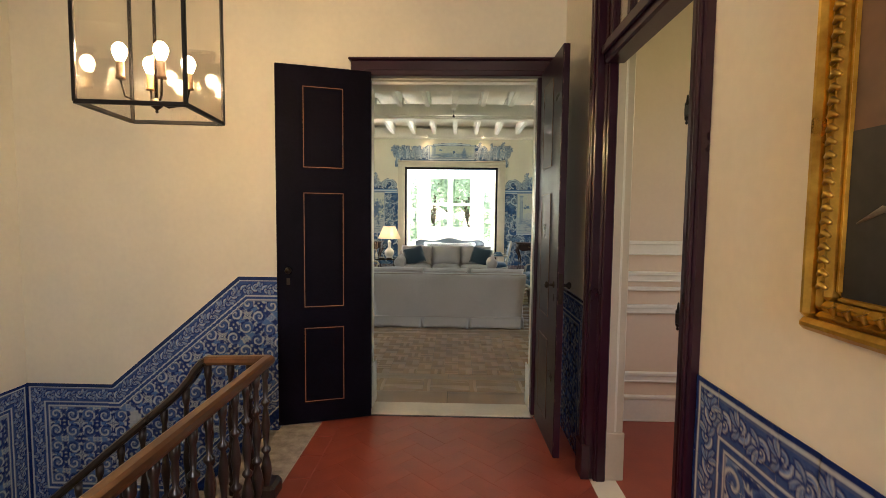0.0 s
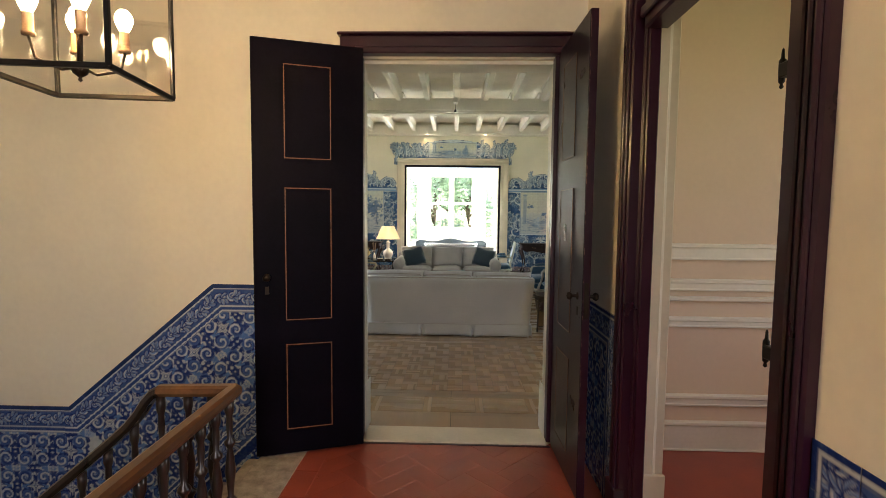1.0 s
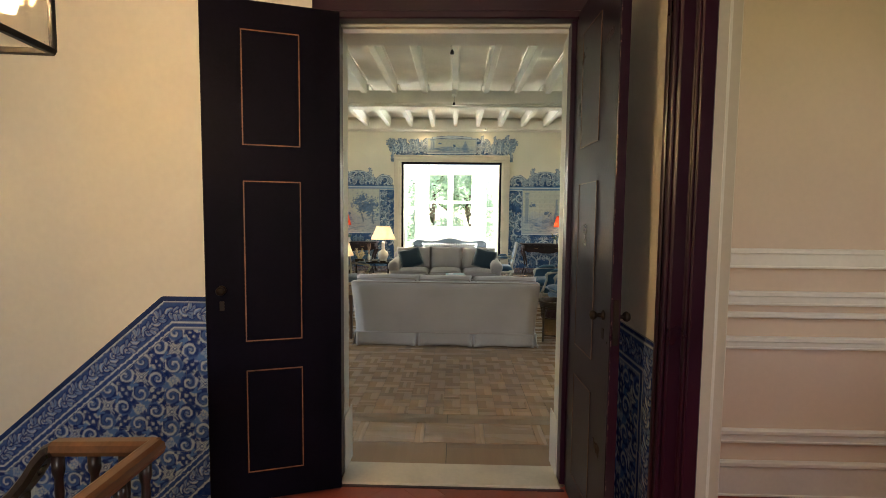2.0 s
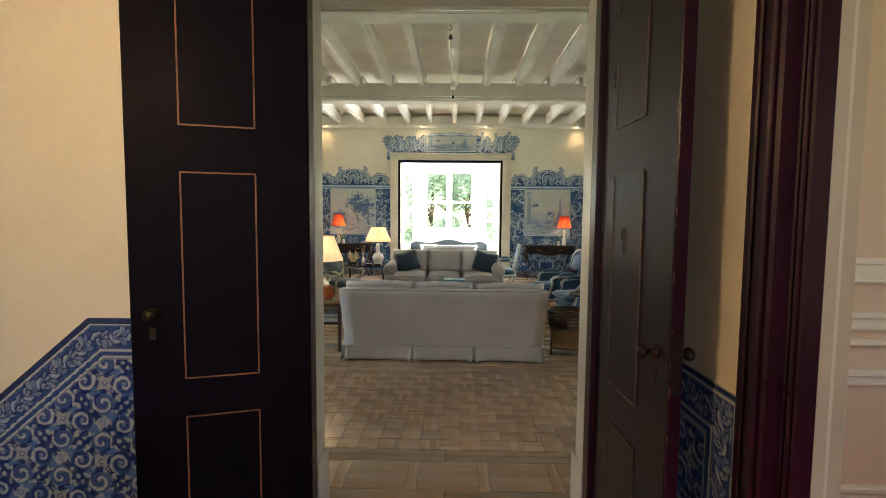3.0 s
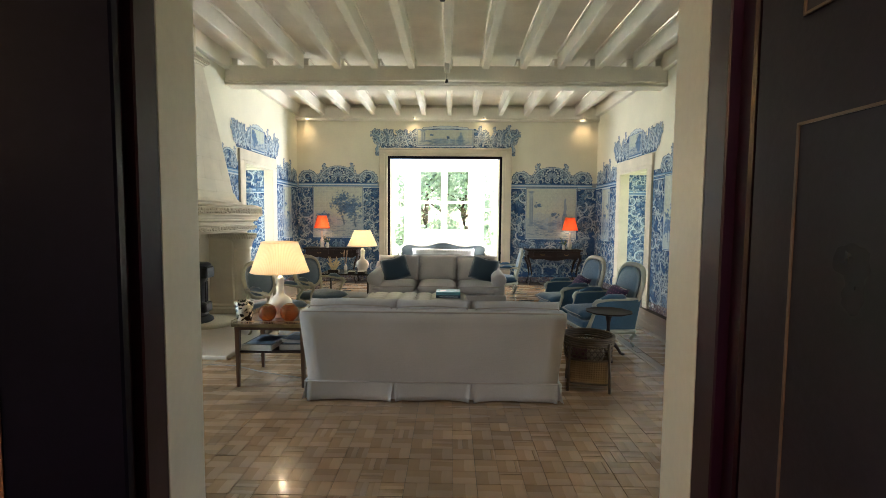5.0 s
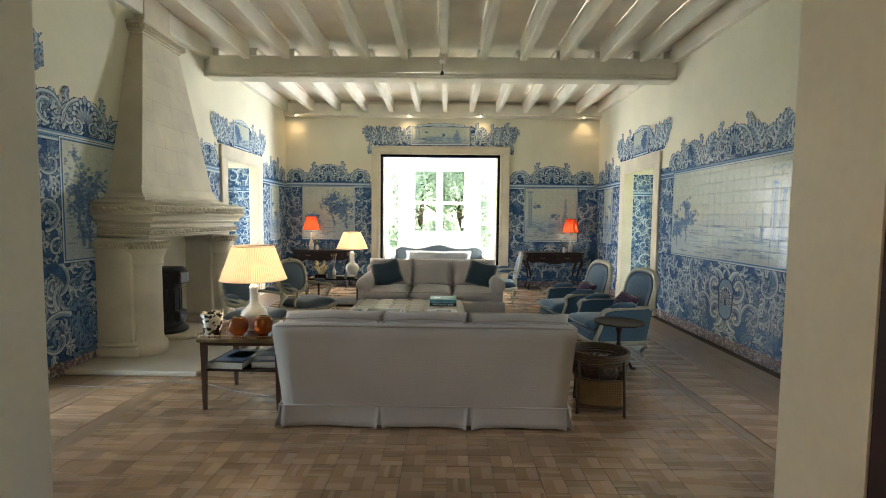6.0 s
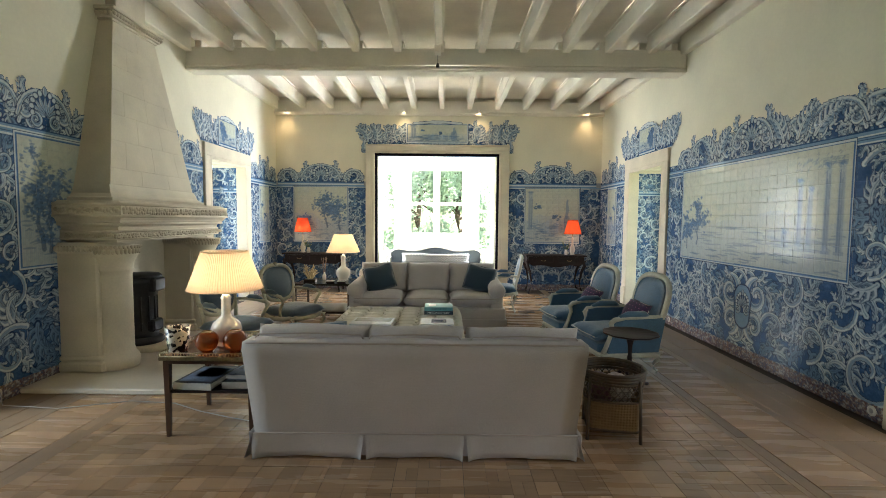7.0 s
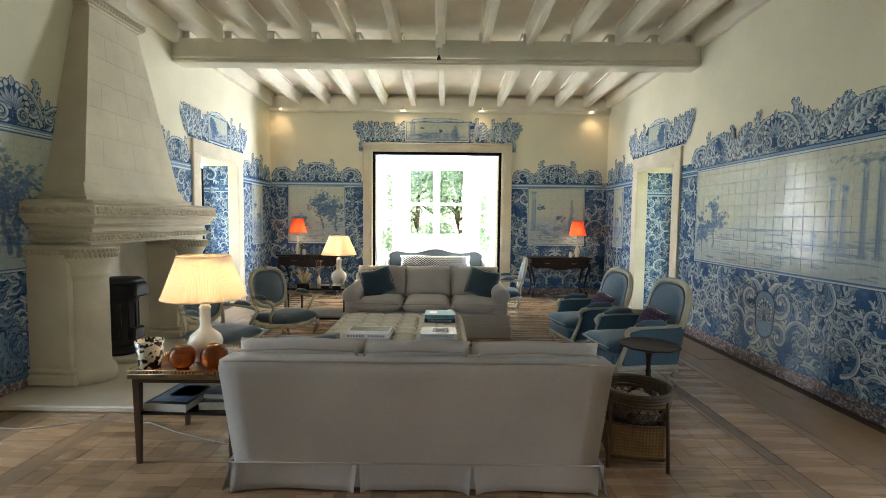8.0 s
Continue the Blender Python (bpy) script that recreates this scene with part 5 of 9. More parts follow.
def dado(u0, u1, top, seed, z0=-0.02, low=None, sides=()):
    """A painted dado sheet: a field of paired spirals inside leafy borders along its upper edge, its lower edge and its sides."""
    zt = max(z for _, z in top)
    f = Fresco(u0, u1, z0, zt + 0.01, 0.005, seed, False)
    f.shaped(top)
    gu, gz = np.meshgrid(f.u, f.z)
    f.block(u0, u1, z0, zt + 0.1, CHALK * 0.8)
    f.cloud(u0, u1, z0, zt, WASH * 1.3, 0.5, 0.3)
    rng = random.Random(seed)
    slant = math.atan2(top[2][1] - top[1][1], top[2][0] - top[1][0]) if len(top) > 2 else 0.0
    bend = top[1][0] if len(top) > 2 else u1 + 1
    for tilt, keep in ((0.0, lambda u, z: u < bend + 0.12), (slant, lambda u, z: u >= bend + 0.02 - (z - 0.2) * 0.3)):
        if tilt == 0.0 and bend <= u0 + 0.1 or tilt and len(top) < 3:
            continue
        ax, up = (math.cos(tilt), math.sin(tilt)), (-math.sin(tilt), math.cos(tilt))
        o = (top[1][0], top[1][1] - 0.19) if len(top) > 2 else (u0, top[0][1] - 0.19)
        for i in range(-14, 15):
            for j in range(-12, 6):
                c = (o[0] + ax[0] * 0.28 * i + up[0] * (0.28 * j + 0.14), o[1] + ax[1] * 0.28 * i + up[1] * (0.28 * j + 0.14))
                if u0 - 0.2 < c[0] < u1 + 0.2 and z0 - 0.2 < c[1] < np.interp(c[0], [p[0] for p in top], [p[1] for p in top]) + 0.1 and keep(*c):
                    motif(f, c, ax, up, rng)
    # the borders: how deep each spot lies inside the edges
    if len(top) > 2:
        cs, sn = math.cos(slant), math.sin(slant)
        slope = (top[1][1] - gz) * cs + (gu - top[1][0]) * sn
        deep = np.minimum(np.maximum(top[0][1] - gz, slope), top[-1][1] - gz)
    else:
        deep = top[0][1] - gz
    if low:
        deep = np.minimum(deep, (gz - np.interp(f.u, [p[0] for p in low], [p[1] for p in low])[None, :]) * (math.cos(slant) if slant else 1.0))
    for at in sides:
        deep = np.minimum(deep, np.abs(gu - at))
    ground = COBALT * 0.62 + WASH * 0.38
    def band(a, b, ink):
        k = np.clip(np.minimum(deep - a, b - deep) / f.res + 0.5, 0, 1)[..., None]
        f.rgb[:] = f.rgb * (1 - k) + ink * k
    band(-0.05, 0.195, CHALK * 0.9)
    band(0.036, 0.146, ground)
    lines = [(shifted(top, 0.091), 1)]
    if low:
        lines.append((shifted(low, -0.091), 1))
    for line, _ in lines + [([(at + (0.091 if at < (u0 + u1) / 2 else -0.091), z0), (at + (0.0911 if at < (u0 + u1) / 2 else -0.0909), zt)], 1) for at in sides]:
        for (a, b), (c, d) in zip(line, line[1:]):
            ln, base = math.hypot(c - a, d - b), math.atan2(d - b, c - a)
            w, nrm = (math.cos(base), math.sin(base)), (-math.sin(base), math.cos(base))
            s, k = 0.02, 0
            while s < ln - 0.01:
                h = 1 if k % 2 else -1
                q = (a + w[0] * s + nrm[0] * 0.012 * h, b + w[1] * s + nrm[1] * 0.012 * h)
                f.curl(*q, 0.035, h, base + math.pi, 1.3, 0.30, False, CHALK, WASH * 1.4, COBALT)
                for j in range(4):
                    f.leaf(q[0] + w[0] * 0.012, q[1] + w[1] * 0.012, base + h * (-1.2 + 0.75 * j), 0.060, 0.9 * h, 0.010, False, CHALK if j % 2 else WASH * 0.4 + CHALK * 0.6, WASH * 1.2, COBALT, False)
                s += 0.088
                k += 1
    band(-0.05, 0.022, COBALT * 0.9)
    band(0.022, 0.034, CHALK * 0.95)
    band(0.034, 0.037, COBALT)
    band(0.145, 0.149, COBALT)
    band(0.149, 0.158, CHALK)
    band(0.158, 0.182, COBALT * 0.75 + WASH * 0.25)
    band(0.182, 0.190, CHALK)
    band(0.190, 0.194, COBALT)
    return f


HN = face((0, HALL_FACE - 0.02, 0), (1, 0, 0), (0, -1, 0))
HW = face((HALL_L, 0, 0), (0, 1, 0), (1, 0, 0))
HE = face((HALL_R, 0, 0), (0, 1, 0), (-1, 0, 0))
f = dado(HALL_L, -0.86, [(HALL_L, 0.175), (-2.905, 0.175), (-1.815, 1.10), (-0.86, 1.10)], 81, -1.12, [(HALL_L, -0.93), (-2.45, -0.93), (-1.42, 0.06), (-0.86, 0.06)], (HALL_L,))
f.on *= (f.z[:, None] > np.interp(f.u, [HALL_L, -2.4, -1.36, -0.86], [-1.10, -1.08, -0.10, 0.0])[None, :])
s = Shape()
s.add([(x, HALL_FACE - 0.026, z) for x, z in ((HALL_L, 0.17), (HALL_L, -1.1), (-2.4, -1.1), (-1.36, -0.1), (-0.9, 0), (-0.9, 1.09), (-1.82, 1.09), (-2.9, 0.17))], [tuple(range(8))])
t = tagged(part("tile_dado", s, MORTAR), "cobalt blue and white scroll tile dado rising with the stair", "tile dado", "stair hall tile dados", "structure")
EDGE_TILE = material("cobalt_edge_tile", (0.022, 0.045, 0.15), 0.2, 0, 0.2, 12, 60, 0.05)
for (a, b), (c, d) in (((HALL_L, 0.175), (-2.905, 0.175)), ((-2.905, 0.175), (-1.815, 1.10)), ((-1.815, 1.10), (-0.90, 1.10))):
    ln, tilt = math.hypot(c - a, d - b), math.atan2(d - b, c - a)
    n = max(1, int(ln / 0.14))
    for k in range(n):
        q = Shape().box(k * ln / n + 0.0006, -0.024, 0.002, (k + 1) * ln / n - 0.0006, 0.004, 0.014, 0.003)
        part("edge_tile", q, EDGE_TILE, t, "", HN @ Matrix.Translation((a, b, 0)) @ Matrix.Rotation(tilt, 4, "Z"))
tile_up(f, HN, t, HALL_L, -0.92, -1.12, 1.12, lambda u, z: u > -2.9, 26, 20)
f = dado(0.5, HALL_FACE, [(0.5, 0.175), (HALL_FACE, 0.175)], 83, -1.12, None, (HALL_FACE - 0.03,))
t = tagged(part("tile_dado", Shape().box(0.5, -1.1, 0.0005, HALL_FACE - 0.03, 0.17, 0.006, 0, HW), MORTAR), "cobalt blue and white scroll tile dado beside the lower landing", "tile dado", "stair hall tile dados", "structure")
tile_up(f, HW, t, 1.9, HALL_FACE - 0.03, -1.12, 0.18, lambda u, z: u > 3.2, 22, 18)
f = dado(0.3, 1.73, [(0.3, 1.087), (1.73, 1.087)], 85, 0.0, [(0.3, 0.12), (1.73, 0.12)], (1.73,))
t = tagged(part("tile_dado", Shape().box(0.3, 0, 0.0005, 1.73, 1.08, 0.006, 0, HE), MORTAR), "cobalt blue and white scroll tile dado on the landing wall", "tile dado", "stair hall tile dados", "structure")
tile_up(f, HE, t, 0.75, 1.73, -0.02, 1.09, lambda u, z: True, 30, 20)
f = dado(3.10, 3.95, [(3.10, 1.08), (3.95, 1.08)], 87, 0.0, None, (3.10,))
t = tagged(part("tile_dado", Shape().box(3.10, 0, 0.0005, 3.95, 1.075, 0.006, 0, HE), MORTAR), "cobalt blue and white scroll tile dado behind the open door leaf", "tile dado", "stair hall tile dados", "structure")
tile_up(f, HE, t, 3.10, 3.95, -0.02, 1.085, lambda u, z: True, 26, 20)

# ---------------------------------------------------------------- the double door and its frame
WALNUT = wood("brown_handrail_wood", (0.16, 0.072, 0.030), (0.06, 0.025, 0.012), 0.32, 20, 0.1, 0, 1)
EBONY = wood("black_stained_wood", (0.030, 0.016, 0.012), (0.012, 0.007, 0.006), 0.30, 20, 0.15, 0, 2)
BRASS = material("dull_brass", (0.35, 0.24, 0.10), 0.35, 1.0, 0.2, 12, 60, 0.1)
STEEL = material("grey_steel", (0.42, 0.41, 0.40), 0.35, 1.0, 0.15, 12, 60, 0.05)
GOLD = material("gilded_wood", (0.62, 0.40, 0.08), 0.30, 0.9, 0.35, 9, 50, 0.3, (0.30, 0.15, 0.02))
DARK_BRONZE = material("dark_bronze", (0.04, 0.028, 0.020), 0.5, 0.8, 0.3, 10, 60, 0.1)

CHIP = material("bare_wood_chip", (0.17, 0.10, 0.08), 0.7, 0, 0.3, 30, 90, 0.1)
t = thing("door_frame", pose(0, HALL_FACE, 0), "dark maroon gloss painted timber door surround", "door frame", "", "structure")
for x0, x1 in ((-0.875, -0.762), (0.618, 0.728)):
    part("casing", Shape().box(x0, -0.075, 0, x1, -0.002, 2.82, 0.008), MAROON, t)
    part("inner_bead", Shape().box(x0 + (0.075 if x0 < 0 else -0.004), -0.095, 0, x1 + (0.004 if x0 < 0 else -0.075), -0.01, 2.74, 0.006), MAROON, t)
part("head", Shape().box(-0.879, -0.077, 2.735, 0.729, -0.004, 2.822, 0.008), MAROON, t)
part("head_bead", Shape().box(-0.775, -0.095, 2.70, 0.625, -0.012, 2.745, 0.006), MAROON, t)
part("cap_mould", Shape().box(-0.895, -0.095, 2.822, 0.745, -0.002, 2.842, 0.006), MAROON, t)
for x0, x1 in ((-0.764, -0.73), (0.586, 0.62)):
    part("stop", Shape().box(x0, -0.05, 0, x1, 0.035, 2.70, 0.004), MAROON, t)
t = thing("door_reveal", pose(0, 0, 0), "white limewashed stone lining inside the doorway", "door frame", "", "structure")
for s1 in (-1, 1):
    edge, back = (-0.73, -0.748) if s1 < 0 else (0.586, 0.604)
    q = Shape().prism([(edge, 4.006), (back, 4.21), (back + 0.06, 4.21), (edge + 0.05 * s1, 4.006)] if s1 > 0 else [(edge, 4.006), (edge - 0.05, 4.006), (back - 0.06, 4.21), (back, 4.21)], 0, 2.69)
    part("lining", q, WHITE, t)
    part("plinth_block", Shape().box(min(edge, edge - s1 * 0.008), 4.0, 0, max(edge, edge - s1 * 0.008) + 0.0, 4.2, 0.36, 0.003), WHITE, t)
part("lining_head", Shape().box(-0.78, 4.006, 2.665, 0.64, 4.21, 2.69, 0.003), WHITE, t)
setting("threshold", Shape().box(-0.728, 3.865, -0.05, 0.584, 4.118, 0.012, 0.01), SILL_STONE, "worn pale marble threshold in the doorway", "threshold")
setting("threshold_strip", Shape().box(-0.745, 3.842, -0.05, 0.60, 3.863, 0.006, 0.003), MAROON, "narrow dark red strip before the threshold", "threshold")


def door_leaf(m, width, z0, z1, paint, line, line_w, x0, x1, label):
    """A tall three-panel leaf; its panels lie from x0 to x1 from the hinge."""
    t = thing("door_leaf", m, label, "door", "double door leaves")
    d = 0.045
    part("slab", Shape().box(0, 0, z0, width, d, z1, 0.005), paint, t)
    for a, b in ((0.18, 0.755), (0.915, 1.78), (1.966, 2.56)):
        fx = (x0, x1)
        for y in (-0.004, d):
            f = Shape().box(fx[0], y, a, fx[1], y + 0.004, b, 0.0015)
            part("panel_field", f, paint, t)
            s = Shape()
            for p, q, r, u in ((fx[0], fx[1], a, a + line_w), (fx[0], fx[1], b - line_w, b), (fx[0], fx[0] + line_w, a, b), (fx[1] - line_w, fx[1], a, b)):
                s.box(p, y - 0.003 if y < 0 else y + 0.002, r, q, y + 0.001 if y < 0 else y + 0.0065, u)
            part("panel_line", s, line, t)
    return t


ML = Matrix.Translation((-0.715, 3.852, 0)) @ Matrix.Rotation(radians(198), 4, "Z")
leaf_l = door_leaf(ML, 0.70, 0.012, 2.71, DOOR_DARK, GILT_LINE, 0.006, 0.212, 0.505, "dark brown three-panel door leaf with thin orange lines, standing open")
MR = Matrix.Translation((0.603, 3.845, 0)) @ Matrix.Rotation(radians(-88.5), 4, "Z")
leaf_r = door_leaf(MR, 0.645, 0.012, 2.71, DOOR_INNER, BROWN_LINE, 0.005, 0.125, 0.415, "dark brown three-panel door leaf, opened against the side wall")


def knob(parent, x, y, out, z, mat):
    k = part("knob", Shape().lathe([(0.0, 0.0), (0.024, 0.001), (0.022, 0.006), (0.010, 0.010), (0.009, 0.03), (0.018, 0.036), (0.024, 0.048), (0.018, 0.060), (0.0, 0.064)], 16, pose(x, y, z, 90 if out < 0 else -90, 0, 0)), mat, parent, "dark metal door knob")
    part("escutcheon", Shape().box(x - 0.012, y + (-0.003 if out < 0 else 0), z - 0.11, x + 0.012, y + (0 if out < 0 else 0.003), z - 0.06, 0.001), mat, parent, "small keyhole plate")
    return k


knob(leaf_l, 0.62, 0.045, 1, 1.20, DARK_BRONZE)
knob(leaf_r, 0.555, 0.0, -1, 1.165, DARK_BRONZE)
knob(leaf_r, 0.585, 0.045, 1, 1.165, DARK_BRONZE)
part("lock_plate", Shape().box(0.625, 0.010, 1.05, 0.6490, 0.036, 1.25, 0.001), DARK_BRONZE, leaf_r, "worn lock plate on the leaf's edge")
part("leaf_edge", Shape().box(0.6448, 0.002, 0.014, 0.6475, 0.043, 2.708, 0.001), MAROON, leaf_r, "maroon painted edge of the leaf")
rng = random.Random(77)
for k in range(46):
    z = 0.05 + 2.6 * (1 - rng.random() ** 1.6)
    part("paint_chip", Shape().box(0.6470, 0.0015, z, 0.6482, 0.0015 + rng.uniform(0.002, 0.006), z + rng.uniform(0.004, 0.028), 0.0004), CHIP, leaf_r)

# ---------------------------------------------------------------- maroon doorway with a transom light in the landing wall
t = thing("side_door_frame", pose(HALL_R, 0, 0), "tall dark maroon doorway frame with a barred transom light", "door frame", "", "structure")
for y0, y1, i0, i1 in ((2.97, 3.095, 2.94, 2.985), (1.735, 1.80, 1.795, 1.965)):
    part("casing", Shape().box(-0.035, y0, 0, 0.06, y1, 3.45, 0.008), MAROON, t)
    part("jamb", Shape().box(0.03, i0, 0, 0.088 if y0 > 2 else 0.13, i1, 3.45, 0.006), MAROON, t)
    for k in range(2):
        p = y0 + (y1 - y0) * (0.12 + 0.48 * k)
        part("casing_mould", Shape().box(-0.050 + 0.005 * k, p, 0, -0.034, p + (y1 - y0) * 0.24, 3.45, 0.005), MAROON, t)
        q = i0 + (i1 - i0) * (0.15 + 0.4 * k)
        part("jamb_mould", Shape().box(0.016, q, 0, 0.031, q + (i1 - i0) * 0.2, 3.45, 0.005), MAROON, t)
    part("plinth", Shape().box(-0.055, y0 - 0.005, 0, 0.0, y1 + 0.005, 0.22, 0.005), MAROON, t)
part("transom_bar", Shape().box(0.0, 1.985, 2.50, 0.12, 2.938, 2.64, 0.012), MAROON, t)
part("transom_mould", Shape().box(-0.02, 1.985, 2.55, 0.001, 2.938, 2.60, 0.006), MAROON, t)
part("head", Shape().box(-0.03, 1.80, 3.30, 0.12, 2.985, 3.45, 0.008), MAROON, t)
for y in (2.0, 2.28, 2.57, 2.845):
    part("glazing_bar", Shape().box(0.01, y, 2.64, 0.05, y + 0.05, 3.30, 0.006), MAROON, t)
part("pane", Shape().box(0.028, 2.05, 2.64, 0.032, 2.845, 3.30), glass("window_glass"), t, "clear transom glass").visible_shadow = False
for z in (2.03, 1.22):
    h = part("hinge_pin", Shape().lathe([(0.0, -0.085), (0.010, -0.075), (0.006, -0.06), (0.014, -0.05), (0.016, 0.0), (0.016, 0.05), (0.009, 0.06), (0.006, 0.10), (0.0, 0.11)], 12, pose(0.045, 2.002, z) @ Matrix.Scale(0.6, 4)), IRON, t, "wrought iron lift-off hinge")
    part("hinge_strap", Shape().box(0.032, 1.96, z - 0.02, 0.058, 2.0, z + 0.02, 0.003), IRON, h)
CREAM_LINING = material("cream_lining_paint", (0.62, 0.54, 0.41), 0.6, 0, 0.06, 3, 40, 0.06)
t = thing("side_door_lining", pose(0, 0, 0), "white painted inner lining of the side doorway", "door frame", "", "structure")
part("lining", Shape().box(0.890, 2.972, 0, 0.945, 3.03, 3.2, 0.004), CREAM_LINING, t)
part("lining_step", Shape().box(0.9455, 2.986, 0, 1.0, 3.05, 3.2, 0.004), CREAM_LINING, t)
part("plinth", Shape().box(0.889, 2.962, 0, 1.004, 2.985, 0.30, 0.004), CREAM_LINING, t)

# ---------------------------------------------------------------- red clay floors
CLAY = material("red_glazed_clay", (0.34, 0.075, 0.046), 0.34, 0, 0.12, 5.0, 60, 0.06, (0.23, 0.048, 0.033), 0, 0, 0.25)
GROUT = material("dark_red_joint", (0.20, 0.055, 0.040), 0.8, 0, 0.2, 20, 80, 0.1)


def block_mesh(name, w, d, h, b, mat):
    me = Shape().box(-w / 2, -d / 2, -h, w / 2, d / 2, 0, b).mesh(name)
    me.materials.append(mat)
    return me


red_floor = setting("floor_landing", Shape().box(-1.06, HALL_BACK, -0.014, HALL_R, 3.842, -0.003), GROUT, "red clay tile floor of the landing", "floor")
brick_me = block_mesh("clay_tile", 0.2794, 0.1394, 0.012, 0.0007, CLAY)
W2 = 0.14
turn = Matrix.Rotation(radians(45), 4, "Z")
rng = random.Random(5)
for i in range(-26, 26):
    for j in range(-26, 26):
        if (i - j) % 4 == 0:
            spots = ((i + 1, j + 0.5, 0), (i + 0.5, j + 2, 90))
            for a, b, r in spots:
                p = turn @ Vector((a * W2, b * W2, 0)) + Vector((-0.1, 2.6, 0))
                if -1.12 < p.x < 0.86 and 1.2 < p.y < 3.97:
                    ob = new("clay_tile", brick_me)
                    ob.parent = red_floor
                    ob.matrix_basis = Matrix.Translation((p.x, p.y, rng.uniform(-0.0008, 0.0004))) @ turn @ Matrix.Rotation(radians(r + rng.uniform(-0.5, 0.5)), 4, "Z")
edge_me = block_mesh("clay_tile", 0.139, 0.279, 0.012, 0.002, CLAY)
for k in range(9):
    ob = new("clay_tile", edge_me)
    ob.parent = red_floor
    ob.matrix_basis = pose(-0.99, 1.36 + 0.28 * k, 0.0022)
setting("floor_landing_rear", Shape().box(-1.06, HALL_BACK, -0.013, HALL_R, 1.1, -0.0005), CLAY, "red clay floor behind the doorway side", "floor")
setting("floor_side_room", Shape().box(HALL_R, HALL_BACK, -0.014, HALL_R + 2.24, 3.87, -0.001), CLAY, "red clay tile floor of the side room", "floor")


# ---------------------------------------------------------------- balustrade
def baluster(p, h, parent):
    prof = [(0.022, 0), (0.022, 0.05), (0.012, 0.07), (0.017, 0.09), (0.010, 0.11), (0.019, 0.18), (0.023, 0.24), (0.017, 0.31), (0.009, 0.36), (0.019, 0.385), (0.019, 0.40), (0.009, 0.42), (0.013, 0.50), (0.018, 0.57), (0.012, 0.66), (0.008, 0.71), (0.018, 0.735), (0.018, 0.75), (0.008, 0.77), (0.011, 0.85), (0.013, 0.90), (0.020, 0.93), (0.020, 1.0)]
    return part("baluster", Shape().lathe([(r * 1.35 if 0.06 < z < 0.9 else r, z * h) for r, z in prof], 12, Matrix.Translation(p)), EBONY, parent)


def rail(parent, pts, name="handrail", mat=None):
    sec = [(x * 0.86, y * 0.86) for x, y in [(-0.034, -0.028), (0.034, -0.028), (0.042, -0.008), (0.036, 0.016), (0.018, 0.026), (-0.018, 0.026), (-0.036, 0.016), (-0.042, -0.008)]]
    vs, fs, n = [], [], len(sec)
    pts = [Vector(p) for p in pts]
    for i, p in enumerate(pts):
        a = (p - pts[i - 1]).normalized() if i else None
        b = (pts[i + 1] - p).normalized() if i + 1 < len(pts) else None
        way = ((a or b) + (b or a)).normalized()
        side = way.cross(Vector((0, 0, 1))).normalized()
        up = side.cross(way)
        k = 1 / max(0.4, abs((a or b).dot(way)))
        vs += [p + side * (x * k) + up * y for x, y in sec]
    for i in range(len(pts) - 1):
        fs += [(i * n + k, i * n + (k + 1) % n, (i + 1) * n + (k + 1) % n, (i + 1) * n + k) for k in range(n)]
    fs += [tuple(range(n))[::-1], tuple((len(pts) - 1) * n + k for k in range(n))]
    return part(name, Shape().add(vs, fs), mat or WALNUT, parent)


t = thing("balustrade", pose(-1.11, 2.72, 0), "turned dark wood balusters under a brown moulded handrail", "railing", "", "structure")
rail(t, [(0.06, -4.5, 0.80), (0.05, -2.0, 0.80), (0.02, 0.0, 0.80)])
rail(t, [(0.02, 0.001, 0.799), (-0.335, 0.0, 0.79)])
slope = [(-0.33, 0.0, 0.79), (-0.36, 0.0, 0.775), (-0.395, 0.0, 0.735), (-0.43, 0.0, 0.68), (-0.48, 0.0, 0.62), (-0.56, 0.0, 0.545), (-0.92, 0.0, 0.24), (-1.52, 0.0, -0.28), (-1.92, 0, -0.62)]
rail(t, slope, "handrail", EBONY)
for k in range(24):
    y = -0.06 - 0.125 * k
    x = 0.02 - y * 0.014
    baluster((x, y, 0.0), 0.775, t)
baluster((-0.09, 0.0, 0.0), 0.772, t)
for k in range(9):
    x = -0.20 - 0.13 * k
    tz = np.interp(-x, [-p[0] for p in slope], [p[2] for p in slope]) if x < -0.33 else 0.79
    bz = 0.0 if x > -0.25 else -0.18 - 0.18 * int((-x - 0.25) / 0.205)
    baluster((x, 0.0, bz), float(tz) - bz - 0.025, t)
part("newel_foot", Shape().box(-0.03, -0.09, 0.0, 0.07, 0.06, 0.10, 0.02), EBONY, t)

